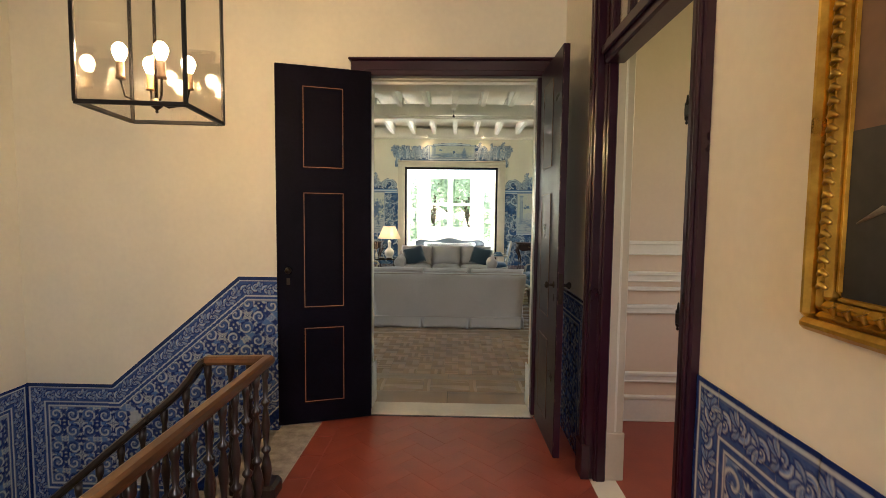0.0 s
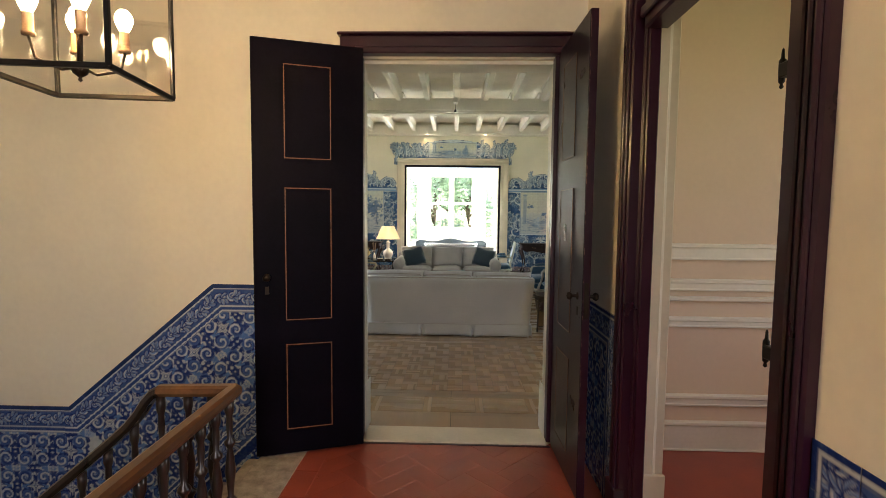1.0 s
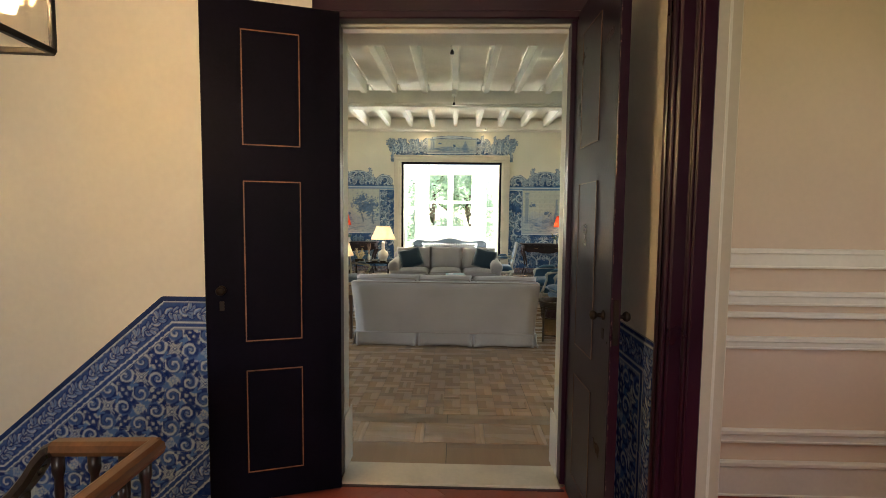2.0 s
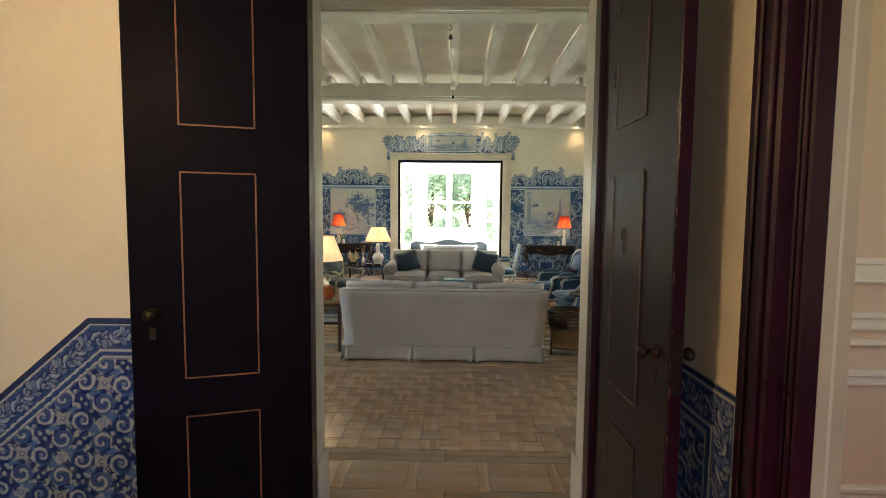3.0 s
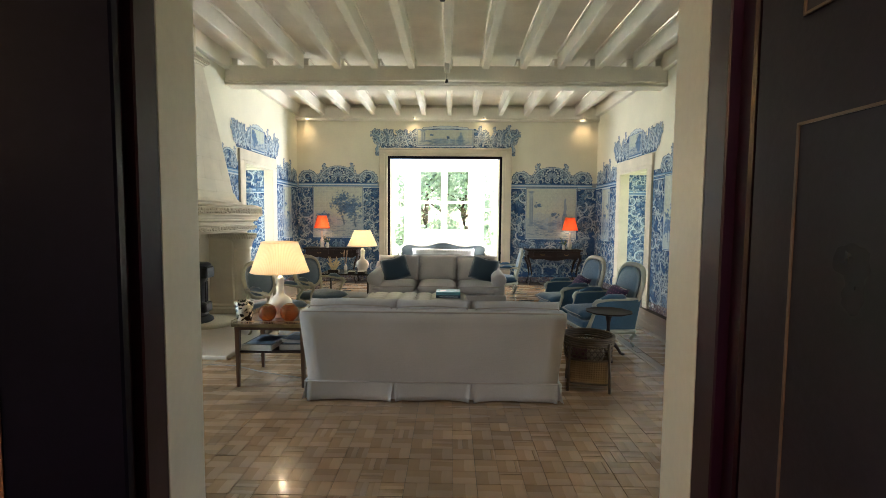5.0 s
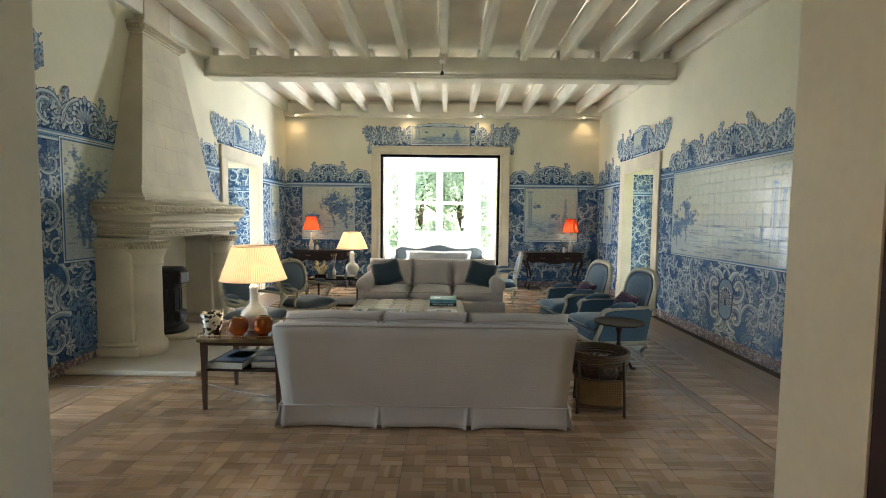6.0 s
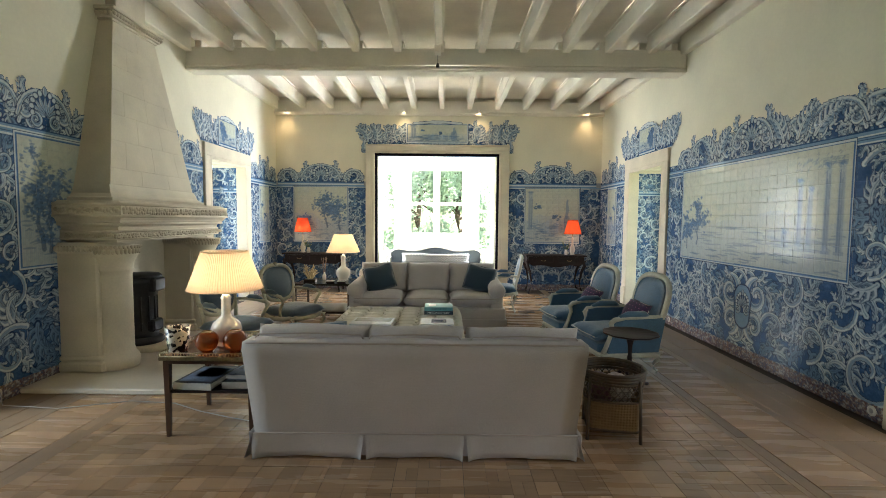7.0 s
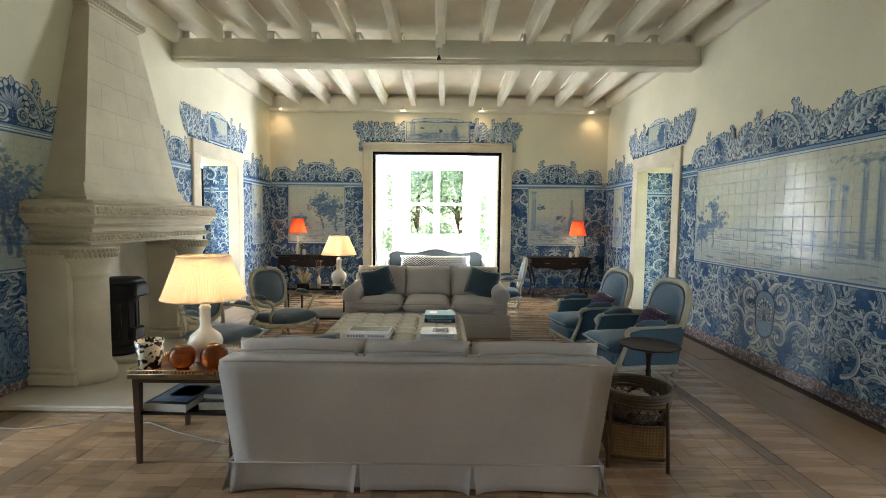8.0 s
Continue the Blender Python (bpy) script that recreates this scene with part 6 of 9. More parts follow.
# ---------------------------------------------------------------- hanging lantern
t = thing("hanging_lantern", pose(-1.42, 2.29, 2.07, 0, 0, 7), "black framed square glass lantern with lit candle bulbs", "lantern")
LANTERN_GLASS = glass("lantern_glass", (0.97, 0.96, 0.93))
hw, hh = 0.217, 0.62
for sx in (-1, 1):
    for sy in (-1, 1):
        part("post", Shape().box(sx * hw - 0.008, sy * hw - 0.008, 0, sx * hw + 0.008, sy * hw + 0.008, hh, 0.002), IRON, t)
for z in (0.0, hh):
    for sg in (-1, 1):
        part("rail", Shape().box(-hw, sg * hw - 0.009, z - 0.009, hw, sg * hw + 0.009, z + 0.009, 0.002), IRON, t)
        part("rail", Shape().box(sg * hw - 0.009, -hw, z - 0.009, sg * hw + 0.009, hw, z + 0.009, 0.002), IRON, t)
for sg in (-1, 1):
    part("pane", Shape().box(-hw + 0.008, sg * hw - 0.0015, 0.009, hw - 0.008, sg * hw + 0.0015, hh - 0.009), LANTERN_GLASS, t, "clear glass side").visible_shadow = False
    part("pane", Shape().box(sg * hw - 0.0015, -hw + 0.008, 0.009, sg * hw + 0.0015, hw - 0.008, hh - 0.009), LANTERN_GLASS, t, "clear glass side").visible_shadow = False
part("stem", Shape().tube([(0, 0, 0.03), (0, 0, 0.62)], 0.007), DARK_BRONZE, t)
part("hub", Shape().lathe([(0.0, 0.0), (0.008, 0.008), (0.004, 0.016), (0.022, 0.03), (0.03, 0.045), (0.018, 0.06), (0.008, 0.07)], 16, pose(0, 0, 0.0)), DARK_BRONZE, t)
part("chain", Shape().tube([(0, 0, 0.62), (0, 0, HALL_TOP - 2.07)], 0.006), IRON, t)
BULB = glow("lit_bulb", (1.0, 0.72, 0.42), 14.0)
for k in range(4):
    a = k * math.pi / 2 + 0.6
    c, sn = math.cos(a), math.sin(a)
    part("arm", Shape().tube([(0.01 * c, 0.01 * sn, 0.05), (0.05 * c, 0.05 * sn, 0.035), (0.12 * c, 0.12 * sn, 0.06), (0.135 * c, 0.135 * sn, 0.13)], 0.005), DARK_BRONZE, t)
    part("candle_tube", Shape().lathe([(0.020, 0), (0.021, 0.01), (0.016, 0.015), (0.016, 0.075)], 14, pose(0.135 * c, 0.135 * sn, 0.13)), material("warm_brown_sleeve", (0.22, 0.12, 0.06), 0.5), t)
    part("bulb", Shape().lathe([(0.012, 0.0), (0.022, 0.018), (0.030, 0.042), (0.027, 0.062), (0.015, 0.078), (0.0, 0.083)], 14, pose(0.135 * c, 0.135 * sn, 0.205)), BULB, t, "lit warm bulb")
lamp("lantern_light", "POINT", pose(-1.42, 2.29, 2.305), LANTERN_W, (1.0, 0.60, 0.22), 0.026)

# ---------------------------------------------------------------- gilt picture on the landing wall
t = thing("framed_painting", pose(HALL_R, 0, 0), "dark seascape painting in a broad carved gilt frame", "painting")
y0, y1, z0, z1 = -0.18, 1.20, 1.37, 2.48
SEA = material("dark_seascape_paint", (0.16, 0.075, 0.035), 0.45, 0, 0.5, 2.5, 12, 0.05, (0.055, 0.03, 0.02))
SEA_DARK = material("dark_sea_paint", (0.022, 0.022, 0.02), 0.4, 0, 0.5, 5, 30, 0.08)
FOAM = material("foam_paint", (0.20, 0.17, 0.13), 0.5, 0, 0.4, 20, 60, 0.1)
part("canvas", Shape().box(-0.028, y0 + 0.08, z0 + 0.08, -0.01, y1 - 0.08, z1 - 0.08), SEA, t, "dusky sky over dark water")
part("painted_sea", Shape().box(-0.0295, y0 + 0.085, z0 + 0.085, -0.0275, y1 - 0.085, z0 + 0.43), SEA_DARK, t)
s = Shape()
hill = [(y0 + 0.085, z0 + 0.43)] + [(y0 + 0.085 + k * 0.055, z0 + 0.43 + 0.17 * max(0, math.sin(k * 0.16 + 0.5)) ) for k in range(0, 23)] + [(y1 - 0.085, z0 + 0.43)]
s.add([(-0.0292, a, b) for a, b in hill], [tuple(range(len(hill)))])
part("painted_hill", s, material("dark_hill_paint", (0.05, 0.028, 0.02), 0.45, 0, 0.4, 6, 30, 0.05), t)
s = Shape()
for k in range(14):
    a = y0 + 0.25 + 0.07 * k
    s.tube([(-0.030, a, z0 + 0.24 + 0.03 * math.sin(k * 2.1)), (-0.030, a + 0.05, z0 + 0.26 + 0.02 * math.sin(k)), (-0.030, min(a + 0.11, y1 - 0.10), z0 + 0.24)], [0.002, 0.008, 0.002], 5)
part("painted_foam", s, FOAM, t)
for off, wd, dp, mt in ((0.0, 0.028, 0.062, GOLD), (0.028, 0.018, 0.048, GOLD), (0.046, 0.026, 0.050, GOLD), (0.072, 0.014, 0.036, GOLD)):
    for a, b, c, d in ((y0 + off, y1 - off, z0 + off, z0 + off + wd), (y0 + off, y1 - off, z1 - off - wd, z1 - off), (y0 + off, y0 + off + wd, z0 + off + wd, z1 - off - wd), (y1 - off - wd, y1 - off, z0 + off + wd, z1 - off - wd)):
        part("frame_moulding", Shape().box(-dp, a, c, -0.001, b, d, 0.010), mt, t)
s = Shape()
for k in range(34):
    z = z0 + 0.10 + k * 0.028
    s.tube([(-0.053, y1 - 0.072, z), (-0.055, y1 - 0.059, z + 0.008), (-0.053, y1 - 0.046, z)], [0.005, 0.008, 0.005], 6)
for k in range(36):
    y = y1 - 0.10 - k * 0.038
    s.tube([(-0.053, y, z0 + 0.046), (-0.055, y + 0.010, z0 + 0.059), (-0.053, y, z0 + 0.072)], [0.005, 0.008, 0.005], 6)
part("carved_leaves", s, GOLD, t, "carved gilt leaf row")

# ---------------------------------------------------------------- parquet
OAK = wood("oiled_oak_block", (0.47, 0.295, 0.165), (0.22, 0.140, 0.082), 0.27, 16, 0.3, 0.8, 0, 9)
OAK_DARK = wood("dark_oak_plank", (0.34, 0.22, 0.128), (0.18, 0.118, 0.072), 0.30, 16, 0.05, 0.6, 1, 14)
JOINT = material("dark_floor_joint", (0.055, 0.036, 0.024), 0.7, 0, 0.2, 20, 80, 0.1)
parquet = setting("floor", Shape().box(L - 1.0, 4.121, -0.012, R + 1.0, 17.2, -0.004), JOINT, "worn oak parquet floor of small square blocks", "floor")
rng = random.Random(9)


def lay_blocks(name, mat, spots, near, sizes):
    """spots: (x, y, size index, quarter turn). Near ones are pieces of their own; the rest is joined."""
    meshes = [block_mesh(name, w - 0.0010, d - 0.0010, 0.010, 0.0008, mat) for w, d in sizes]
    rest, count = Shape(), 0
    for x, y, k, q in spots:
        dz = rng.uniform(-0.0009, 0.0006)
        tip = (rng.gauss(0, 0.12), rng.gauss(0, 0.12))
        m = Matrix.Translation((x, y, dz)) @ Euler((radians(tip[0]), radians(tip[1]), radians(90 * q))).to_matrix().to_4x4()
        if near(x, y) and count < 300:
            ob = new(name, meshes[k])
            ob.parent = parquet
            ob.matrix_basis = m
            count += 1
        else:
            w, d = sizes[k][0] / 2 - 0.0005, sizes[k][1] / 2 - 0.0005
            rest.add([(-w, -d, 0), (w, -d, 0), (w, d, 0), (-w, d, 0), (-w - 0.0004, -d - 0.0004, -0.006), (w + 0.0004, -d - 0.0004, -0.006), (w + 0.0004, d + 0.0004, -0.006), (-w - 0.0004, d + 0.0004, -0.006)],
                     [(0, 1, 2, 3), (4, 5, 1, 0), (5, 6, 2, 1), (6, 7, 3, 2), (7, 4, 0, 3)], False, m)
    if rest.v:
        tagged(part(name + "_field", rest, mat, parquet), "", "", "", "stuff")


C = 0.1445
P = 3 * C
X0, X1, Y0, Y1 = -2.664, 2.220, 4.83, 14.2
GX, GY = 0.15, 5.481
spots = []
for i in range(-7, 6):
    for j in range(-2, 21):
        px, py = GX + i * P, GY + j * P
        kind = rng.random()
        for a in range(3):
            for b in range(3):
                q = (a + b + (i + j) % 2) % 2
                # each panel of nine is laid a little apart from its neighbours
                cx, cy = px + P / 2 + (a - 1) * (C - 0.0006), py + P / 2 + (b - 1) * (C - 0.0006)
                if cx - C / 2 < X0 or cx + C / 2 > X1 or cy - C / 2 < Y0 or cy + C / 2 > Y1:
                    continue
                if kind < 0.5 and rng.random() < 0.35:
                    for sgn in (-1, 1):
                        spots.append((cx + (0 if q == 0 else sgn * C / 4), cy + (sgn * C / 4 if q == 0 else 0), 1, q))
                elif rng.random() < 0.12:
                    o = 0.40 * C
                    spots.append((cx + (0 if q == 0 else o), cy + (o if q == 0 else 0), 2, q))
                    spots.append((cx - (0 if q == 0 else C * 0.10), cy - (C * 0.10 if q == 0 else 0), 3, q))
                else:
                    spots.append((cx, cy, 0, q))
lay_blocks("parquet_block", OAK, spots, lambda x, y: -1.6 < x < 1.4 and 4.8 < y < 6.45, [(C - 0.001, C - 0.001), (C - 0.001, C / 2 - 0.001), (C - 0.001, C * 0.2 - 0.001), (C - 0.001, C * 0.8 - 0.001)])
# plain plank borders along the walls, and framed squares between them
spots = []
y = 4.235
for k in range(6):
    spots.append((L + 0.62 + k * 1.24, y, 0, 0))
for x in (2.265, -2.709):
    for k in range(8):
        spots.append((x, 5.42 + k * 1.24, 1, 1))
for x, wide in ((2.198, 3), (-2.631, 4)):
    for k in range(8):
        spots.append((x, 5.42 + k * 1.24, wide, 1))
for k in range(6):
    spots.append((L + 0.62 + k * 1.24, 4.866, 4, 0))
for x in (2.79, -3.23):
    for k in range(8):
        spots.append((x, 5.42 + k * 1.24, 1, 1))
for x in (2.93, 3.12, 3.31, -3.37, -3.56, -3.74):
    for k in range(8):
        spots.append((x, 4.98 + k * 1.24 + (0.4 if int(x * 10) % 2 else 0), 2, 1))
for x in [L + 0.62 + k * 1.24 for k in range(6)]:
    spots.append((x, 4.372, 1, 0)), spots.append((x, 4.785, 1, 0))
lay_blocks("border_plank", OAK_DARK, spots, lambda x, y: True, [(1.236, 0.226), (1.236, 0.085), (1.236, 0.188), (1.236, 0.046), (1.236, 0.072)])
spots = []
for k in range(17):
    x = L + 0.22 + k * 0.44
    spots.append((x, 4.578, 0, 0)), spots.append((x + 0.22, 4.578, 1, 1))
for x in (2.53, -2.97):
    for k in range(24):
        y = 5.05 + k * 0.44
        spots.append((x, y, 2, 0)), spots.append((x, y + 0.22, 3, 0))
lay_blocks("border_square", OAK, spots, lambda x, y: True, [(0.37, 0.325), (0.325, 0.068), (0.43, 0.37), (0.43, 0.068)])

# ---------------------------------------------------------------- chimneypiece
def chimney():
    t = thing("chimneypiece", pose(L, 9.55, 0), "tall carved limestone chimneypiece with a tapered hood", "fireplace")
    y0, y1 = -1.13, 1.13
    sec = [(-0.2, 1.345), (0.07, 1.345), (0.08, 1.37), (0.15, 1.385), (0.15, 1.44), (0.135, 1.455), (0.135, 1.50), (0.17, 1.53), (0.195, 1.555), (0.205, 1.575), (0.23, 1.60), (0.24, 1.635), (0.24, 1.70), (0.225, 1.735), (0.17, 1.765), (-0.2, 1.775)]
    ya, yb = y0 + 0.24, y1 - 0.24
    part("mantel", Shape().run(sec, [(0.0, ya, 0, -1), (0.45, ya, 1, -1), (0.45, yb, 1, 1), (0.0, yb, 0, 1)]), STONE, t)
    for a, z, r in ((0.232, 1.728, 0.014), (0.236, 1.612, 0.016), (0.178, 1.532, 0.018), (0.140, 1.458, 0.014), (0.142, 1.382, 0.012)):
        part("mantel_bead", Shape().tube([(0, ya - a, z), (0.45 + a, ya - a, z), (0.45 + a, yb + a, z), (0, yb + a, z)], r, 8), STONE, t)
    part("mantel_shelf", Shape().box(0, ya - 0.1, 1.55, 0.5, yb + 0.1, 1.77), STONE, t)
    rng = random.Random(3)
    for zc, a, r in ((1.668, 0.690, 0.026), (1.415, 0.602, 0.018)):
        s = Shape()
        y = y0 + 0.04
        while y < y1 - 0.03:
            for q in range(2):
                s.lathe([(0.0, -r * 0.6), (r * 0.8, -r * 0.2), (r, 0.1 * r), (r * 0.6, r * 0.5), (0.0, r * 0.65)], 6, pose(a, y + rng.uniform(-0.006, 0.006), zc + (q - 0.5) * r * 0.9 + rng.uniform(-0.006, 0.006), rng.uniform(0, 180), 90, 0))
            y += r * 1.25
        x = 0.05
        while x < a - 0.02:
            s.lathe([(0.0, -r * 0.6), (r * 0.8, -r * 0.2), (r, 0.1 * r), (r * 0.6, r * 0.5), (0.0, r * 0.65)], 6, pose(x, y0 + 0.69 - a, zc + rng.uniform(-0.012, 0.012), 90, 0, rng.uniform(0, 90)))
            x += r * 1.1
        part("carved_frieze", s, STONE_CARVED, t, "band of carved leaves")
    # hood
    b0, b1, t0, t1, deep = -0.87, 0.84, -0.39, 0.39, 0.39
    q = Shape().add([(0, b0, 1.80), (deep, b0 + 0.02, 1.80), (deep, b1 - 0.02, 1.80), (0, b1, 1.80), (0, t0, 3.76), (0.155, t0 + 0.01, 3.76), (0.155, t1 - 0.01, 3.76), (0, t1, 3.76)],
                    [(0, 1, 5, 4), (1, 2, 6, 5), (2, 3, 7, 6), (4, 5, 6, 7), (0, 3, 2, 1)])
    hood = part("hood", q, STONE, t)
    part("hood_foot", Shape().run([(-0.3, 1.772), (0.085, 1.772), (0.085, 1.80), (0.05, 1.815), (0.02, 1.85), (0.004, 1.90), (-0.012, 1.94), (-0.3, 1.94)], [(0.0, b0 + 0.02, 0, -1), (deep, b0 + 0.02, 1, -1), (deep, b1 - 0.02, 1, 1), (0.0, b1 - 0.02, 0, 1)]), STONE, t)
    # thin courses of ashlar on the hood's front and side
    levels = [1.945, 2.12, 2.42, 2.71, 2.98, 3.25, 3.51, 3.75]
    for k, (za, zb) in enumerate(zip(levels, levels[1:])):
        fa, fb = (za - 1.80) / 1.96, (zb - 1.80) / 1.96
        def at(f, v, out):
            lo, hi = b0 + 0.02 + (t0 - b0 - 0.01) * f, b1 - 0.02 + (t1 - b1 + 0.01) * f
            return (deep + (0.155 - deep) * f + out, lo + (hi - lo) * v, 0)
        n = 3 if k < 4 else 2
        cuts = [0] + [(i + (0.5 if k % 2 else 0.0) + (0.0 if k % 2 else 1.0)) / (n + (0.0 if k % 2 == 0 else 0.0)) for i in range(n - (0 if k % 2 else 1))] + [1]
        cuts = sorted({min(1.0, c) for c in cuts})
        for va, vb in zip(cuts, cuts[1:]):
            p = [at(fa, va, 0.002), at(fa, vb, 0.002), at(fb, vb, 0.002), at(fb, va, 0.002)]
            g = 0.0014
            zz = (za + g, za + g, zb - g, zb - g)
            yy = (p[0][1] + g, p[1][1] - g, p[2][1] - g, p[3][1] + g)
            part("ashlar_block", Shape().add([(p[i][0], yy[i], zz[i]) for i in range(4)] + [(p[i][0] - 0.004, yy[i] + (0.002 if i in (1, 2) else -0.002), zz[i] + (0.002 if i > 1 else -0.002)) for i in range(4)], [(0, 1, 2, 3), (4, 5, 1, 0), (5, 6, 2, 1), (6, 7, 3, 2), (7, 4, 0, 3)]), STONE, hood)
    for za, zb, o in ((3.76, 3.79, 0.02), (3.79, 3.86, 0.05), (3.86, 3.90, 0.075)):
        part("hood_cap", Shape().box(0, t0 - o, za, 0.155 + o, t1 + o, zb, 0.008), STONE, t)
    bead = Shape().lathe([(0, -0.028), (0.020, -0.014), (0.024, 0.008), (0, 0.028)], 8).mesh("cap_leaf")
    bead.materials.append(STONE_CARVED)
    for k in range(19):
        part("cap_leaf", bead, STONE_CARVED, t, "", pose(0.155 + 0.055, t0 - 0.03 + 0.047 * k, 3.825))
    for k in range(4):
        part("cap_leaf", bead, STONE_CARVED, t, "", pose(0.03 + 0.047 * k, t0 - 0.055, 3.825))
    part("flue", Shape().box(0, t0 + 0.12, 3.90, 0.12, t1 - 0.12, TOP + 0.02, 0.01), STONE, t)
    # legs with engaged round columns
    for c in (-0.88, 0.88):
        leg = part("leg", Shape().box(0, c - 0.21, 0.055, 0.40, c + 0.19, 1.345, 0.015), STONE, t)
        part("engaged_column", Shape().lathe([(0.21, 0.0), (0.215, 0.09), (0.21, 0.10), (0.20, 0.13), (0.175, 0.16), (0.168, 0.20), (0.165, 0.95), (0.172, 1.0), (0.185, 1.01), (0.175, 1.03), (0.19, 1.10), (0.235, 1.19), (0.24, 1.26)], 28, pose(0.42, c, 0.055)), STONE, leg)
        part("base_block", Shape().box(0, c - 0.25, 0.05, 0.46, c + 0.225, 0.16, 0.02), STONE, leg)
        part("base_torus", Shape().box(0, c - 0.235, 0.16, 0.435, c + 0.21, 0.215, 0.025, None, 3), STONE, leg)
        part("capital", Shape().box(0, c - 0.235, 1.24, 0.44, c + 0.215, 1.33, 0.02), STONE, leg)
        s = Shape()
        for k in range(21):
            a = -1.6 + 3.2 * k / 20
            s.lathe([(0, -0.035), (0.016, -0.02), (0.022, 0.015), (0, 0.04)], 6, pose(0.42 + 0.236 * math.cos(a), c + 0.236 * math.sin(a), 1.262))
            s.lathe([(0, -0.02), (0.014, -0.01), (0.018, 0.01), (0, 0.02)], 6, pose(0.42 + 0.245 * math.cos(a + 0.08), c + 0.245 * math.sin(a + 0.08), 1.30))
        for k in range(15):
            s.lathe([(0, -0.03), (0.016, -0.01), (0.018, 0.02), (0, 0.035)], 6, pose(0.02 + 0.029 * k, c - 0.236, 1.283))
        part("capital_leaves", s, STONE_CARVED, leg)
    # firebox
    part("back_slab", Shape().box(0.004, -0.69, 0.055, 0.03, 0.69, 1.345), STONE, t)
    part("hearth", Shape().box(0.0, -1.56, 0.0, 1.34, 1.56, 0.052, 0.012), material("polished_hearth_stone", (0.60, 0.54, 0.45), 0.45, 0, 0.08, 3, 40, 0.05), t)
    part("inner_hearth", Shape().lathe([(0.36, 0), (0.36, 0.05), (0.34, 0.06)], 32, pose(0.36, -0.05, 0.052)), STONE, t)
    return t


chimney()

CAST = material("black_cast_iron", (0.034, 0.034, 0.036), 0.5, 0.5, 0.25, 12, 60, 0.25)
t = thing("stove", pose(L + 0.21, 9.42, 0.11), "small black cast iron stove standing in the fireplace", "stove")
part("foot_ring", Shape().lathe([(0.23, 0), (0.25, 0.02), (0.24, 0.05), (0.19, 0.08)], 28), CAST, t)
part("barrel", Shape().lathe([(0.175, 0.07), (0.185, 0.10), (0.18, 0.13), (0.165, 0.15), (0.165, 0.56), (0.18, 0.58), (0.185, 0.62), (0.205, 0.65), (0.205, 0.70), (0.215, 0.72), (0.215, 0.78)], 28), CAST, t)
part("top_plate", Shape().lathe([(0.225, 0.78), (0.23, 0.80), (0.20, 0.825), (0.05, 0.84), (0.0, 0.84)], 28), CAST, t)
part("fire_door", Shape().box(0.12, -0.11, 0.62, 0.245, 0.11, 0.78, 0.02), CAST, t)
part("ash_door", Shape().box(0.12, -0.10, 0.14, 0.215, 0.10, 0.28, 0.02), CAST, t)
for k in range(5):
    part("rib", Shape().tube([(0.168 * math.cos(a), 0.168 * math.sin(a), 0.16) for a in (k * 0.5 - 1.0,)] + [(0.168 * math.cos(k * 0.5 - 1.0), 0.168 * math.sin(k * 0.5 - 1.0), 0.56)], 0.010, 6), CAST, t)

# ---------------------------------------------------------------- cloth and furniture surfaces
LINEN = weave("grey_beige_linen", (0.49, 0.450, 0.425), 0.92, 2600, 0.25, 0.11, 0.3)
PIPING = weave("linen_piping", (0.40, 0.35, 0.31), 0.9, 2600, 0.15, 0.1, 0.2)
OATMEAL = weave("oatmeal_linen", (0.62, 0.565, 0.45), 0.92, 2400, 0.2, 0.1, 0.2)
TEAL = weave("deep_teal_velvet", (0.010, 0.035, 0.058), 0.8, 500, 0.2, 0.15, 0.5)
BLUE_VELVET = weave("slate_blue_velvet", (0.045, 0.125, 0.215), 0.75, 500, 0.15, 0.2, 0.4)
SLATE = weave("grey_blue_damask", (0.070, 0.105, 0.130), 0.8, 500, 0.15, 0.2, 0.6)
PURPLE = weave("purple_print_cotton", (0.045, 0.018, 0.075), 0.9, 500, 0.2, 0.2, 0.2)
PINK_DOT = material("pink_print", (0.35, 0.13, 0.25), 0.9)
CREAM_PAINT = material("chalky_cream_paint", (0.50, 0.45, 0.31), 0.55, 0, 0.18, 6, 60, 0.15)
GREY_PAINT = material("pale_grey_paint", (0.48, 0.47, 0.40), 0.5, 0, 0.15, 6, 60, 0.12)
MAHOGANY = wood("dark_mahogany", (0.022, 0.009, 0.008), (0.009, 0.005, 0.005), 0.46, 14, 0.0, 0, 0)
CHERRY = wood("polished_red_mahogany", (0.24, 0.075, 0.028), (0.12, 0.034, 0.014), 0.20, 12, 0.4, 0, 0)
TABLE_LEG = wood("brown_table_wood", (0.090, 0.042, 0.022), (0.035, 0.017, 0.010), 0.35, 14, 0.1, 0, 2)
MAHOGANY.node_tree.nodes["Principled BSDF"].inputs["Specular IOR Level"].default_value = 0.25
PORCELAIN = material("white_porcelain", (0.82, 0.78, 0.70), 0.15, 0, 0.03, 4, 40, 0.01, None, 0.3)
CORD = material("grey_cable", (0.34, 0.32, 0.30), 0.5)


def soft_box(shape, x0, y0, z0, x1, y1, z1, r, m=None):
    return shape.box(x0, y0, z0, x1, y1, z1, r, m, 4)


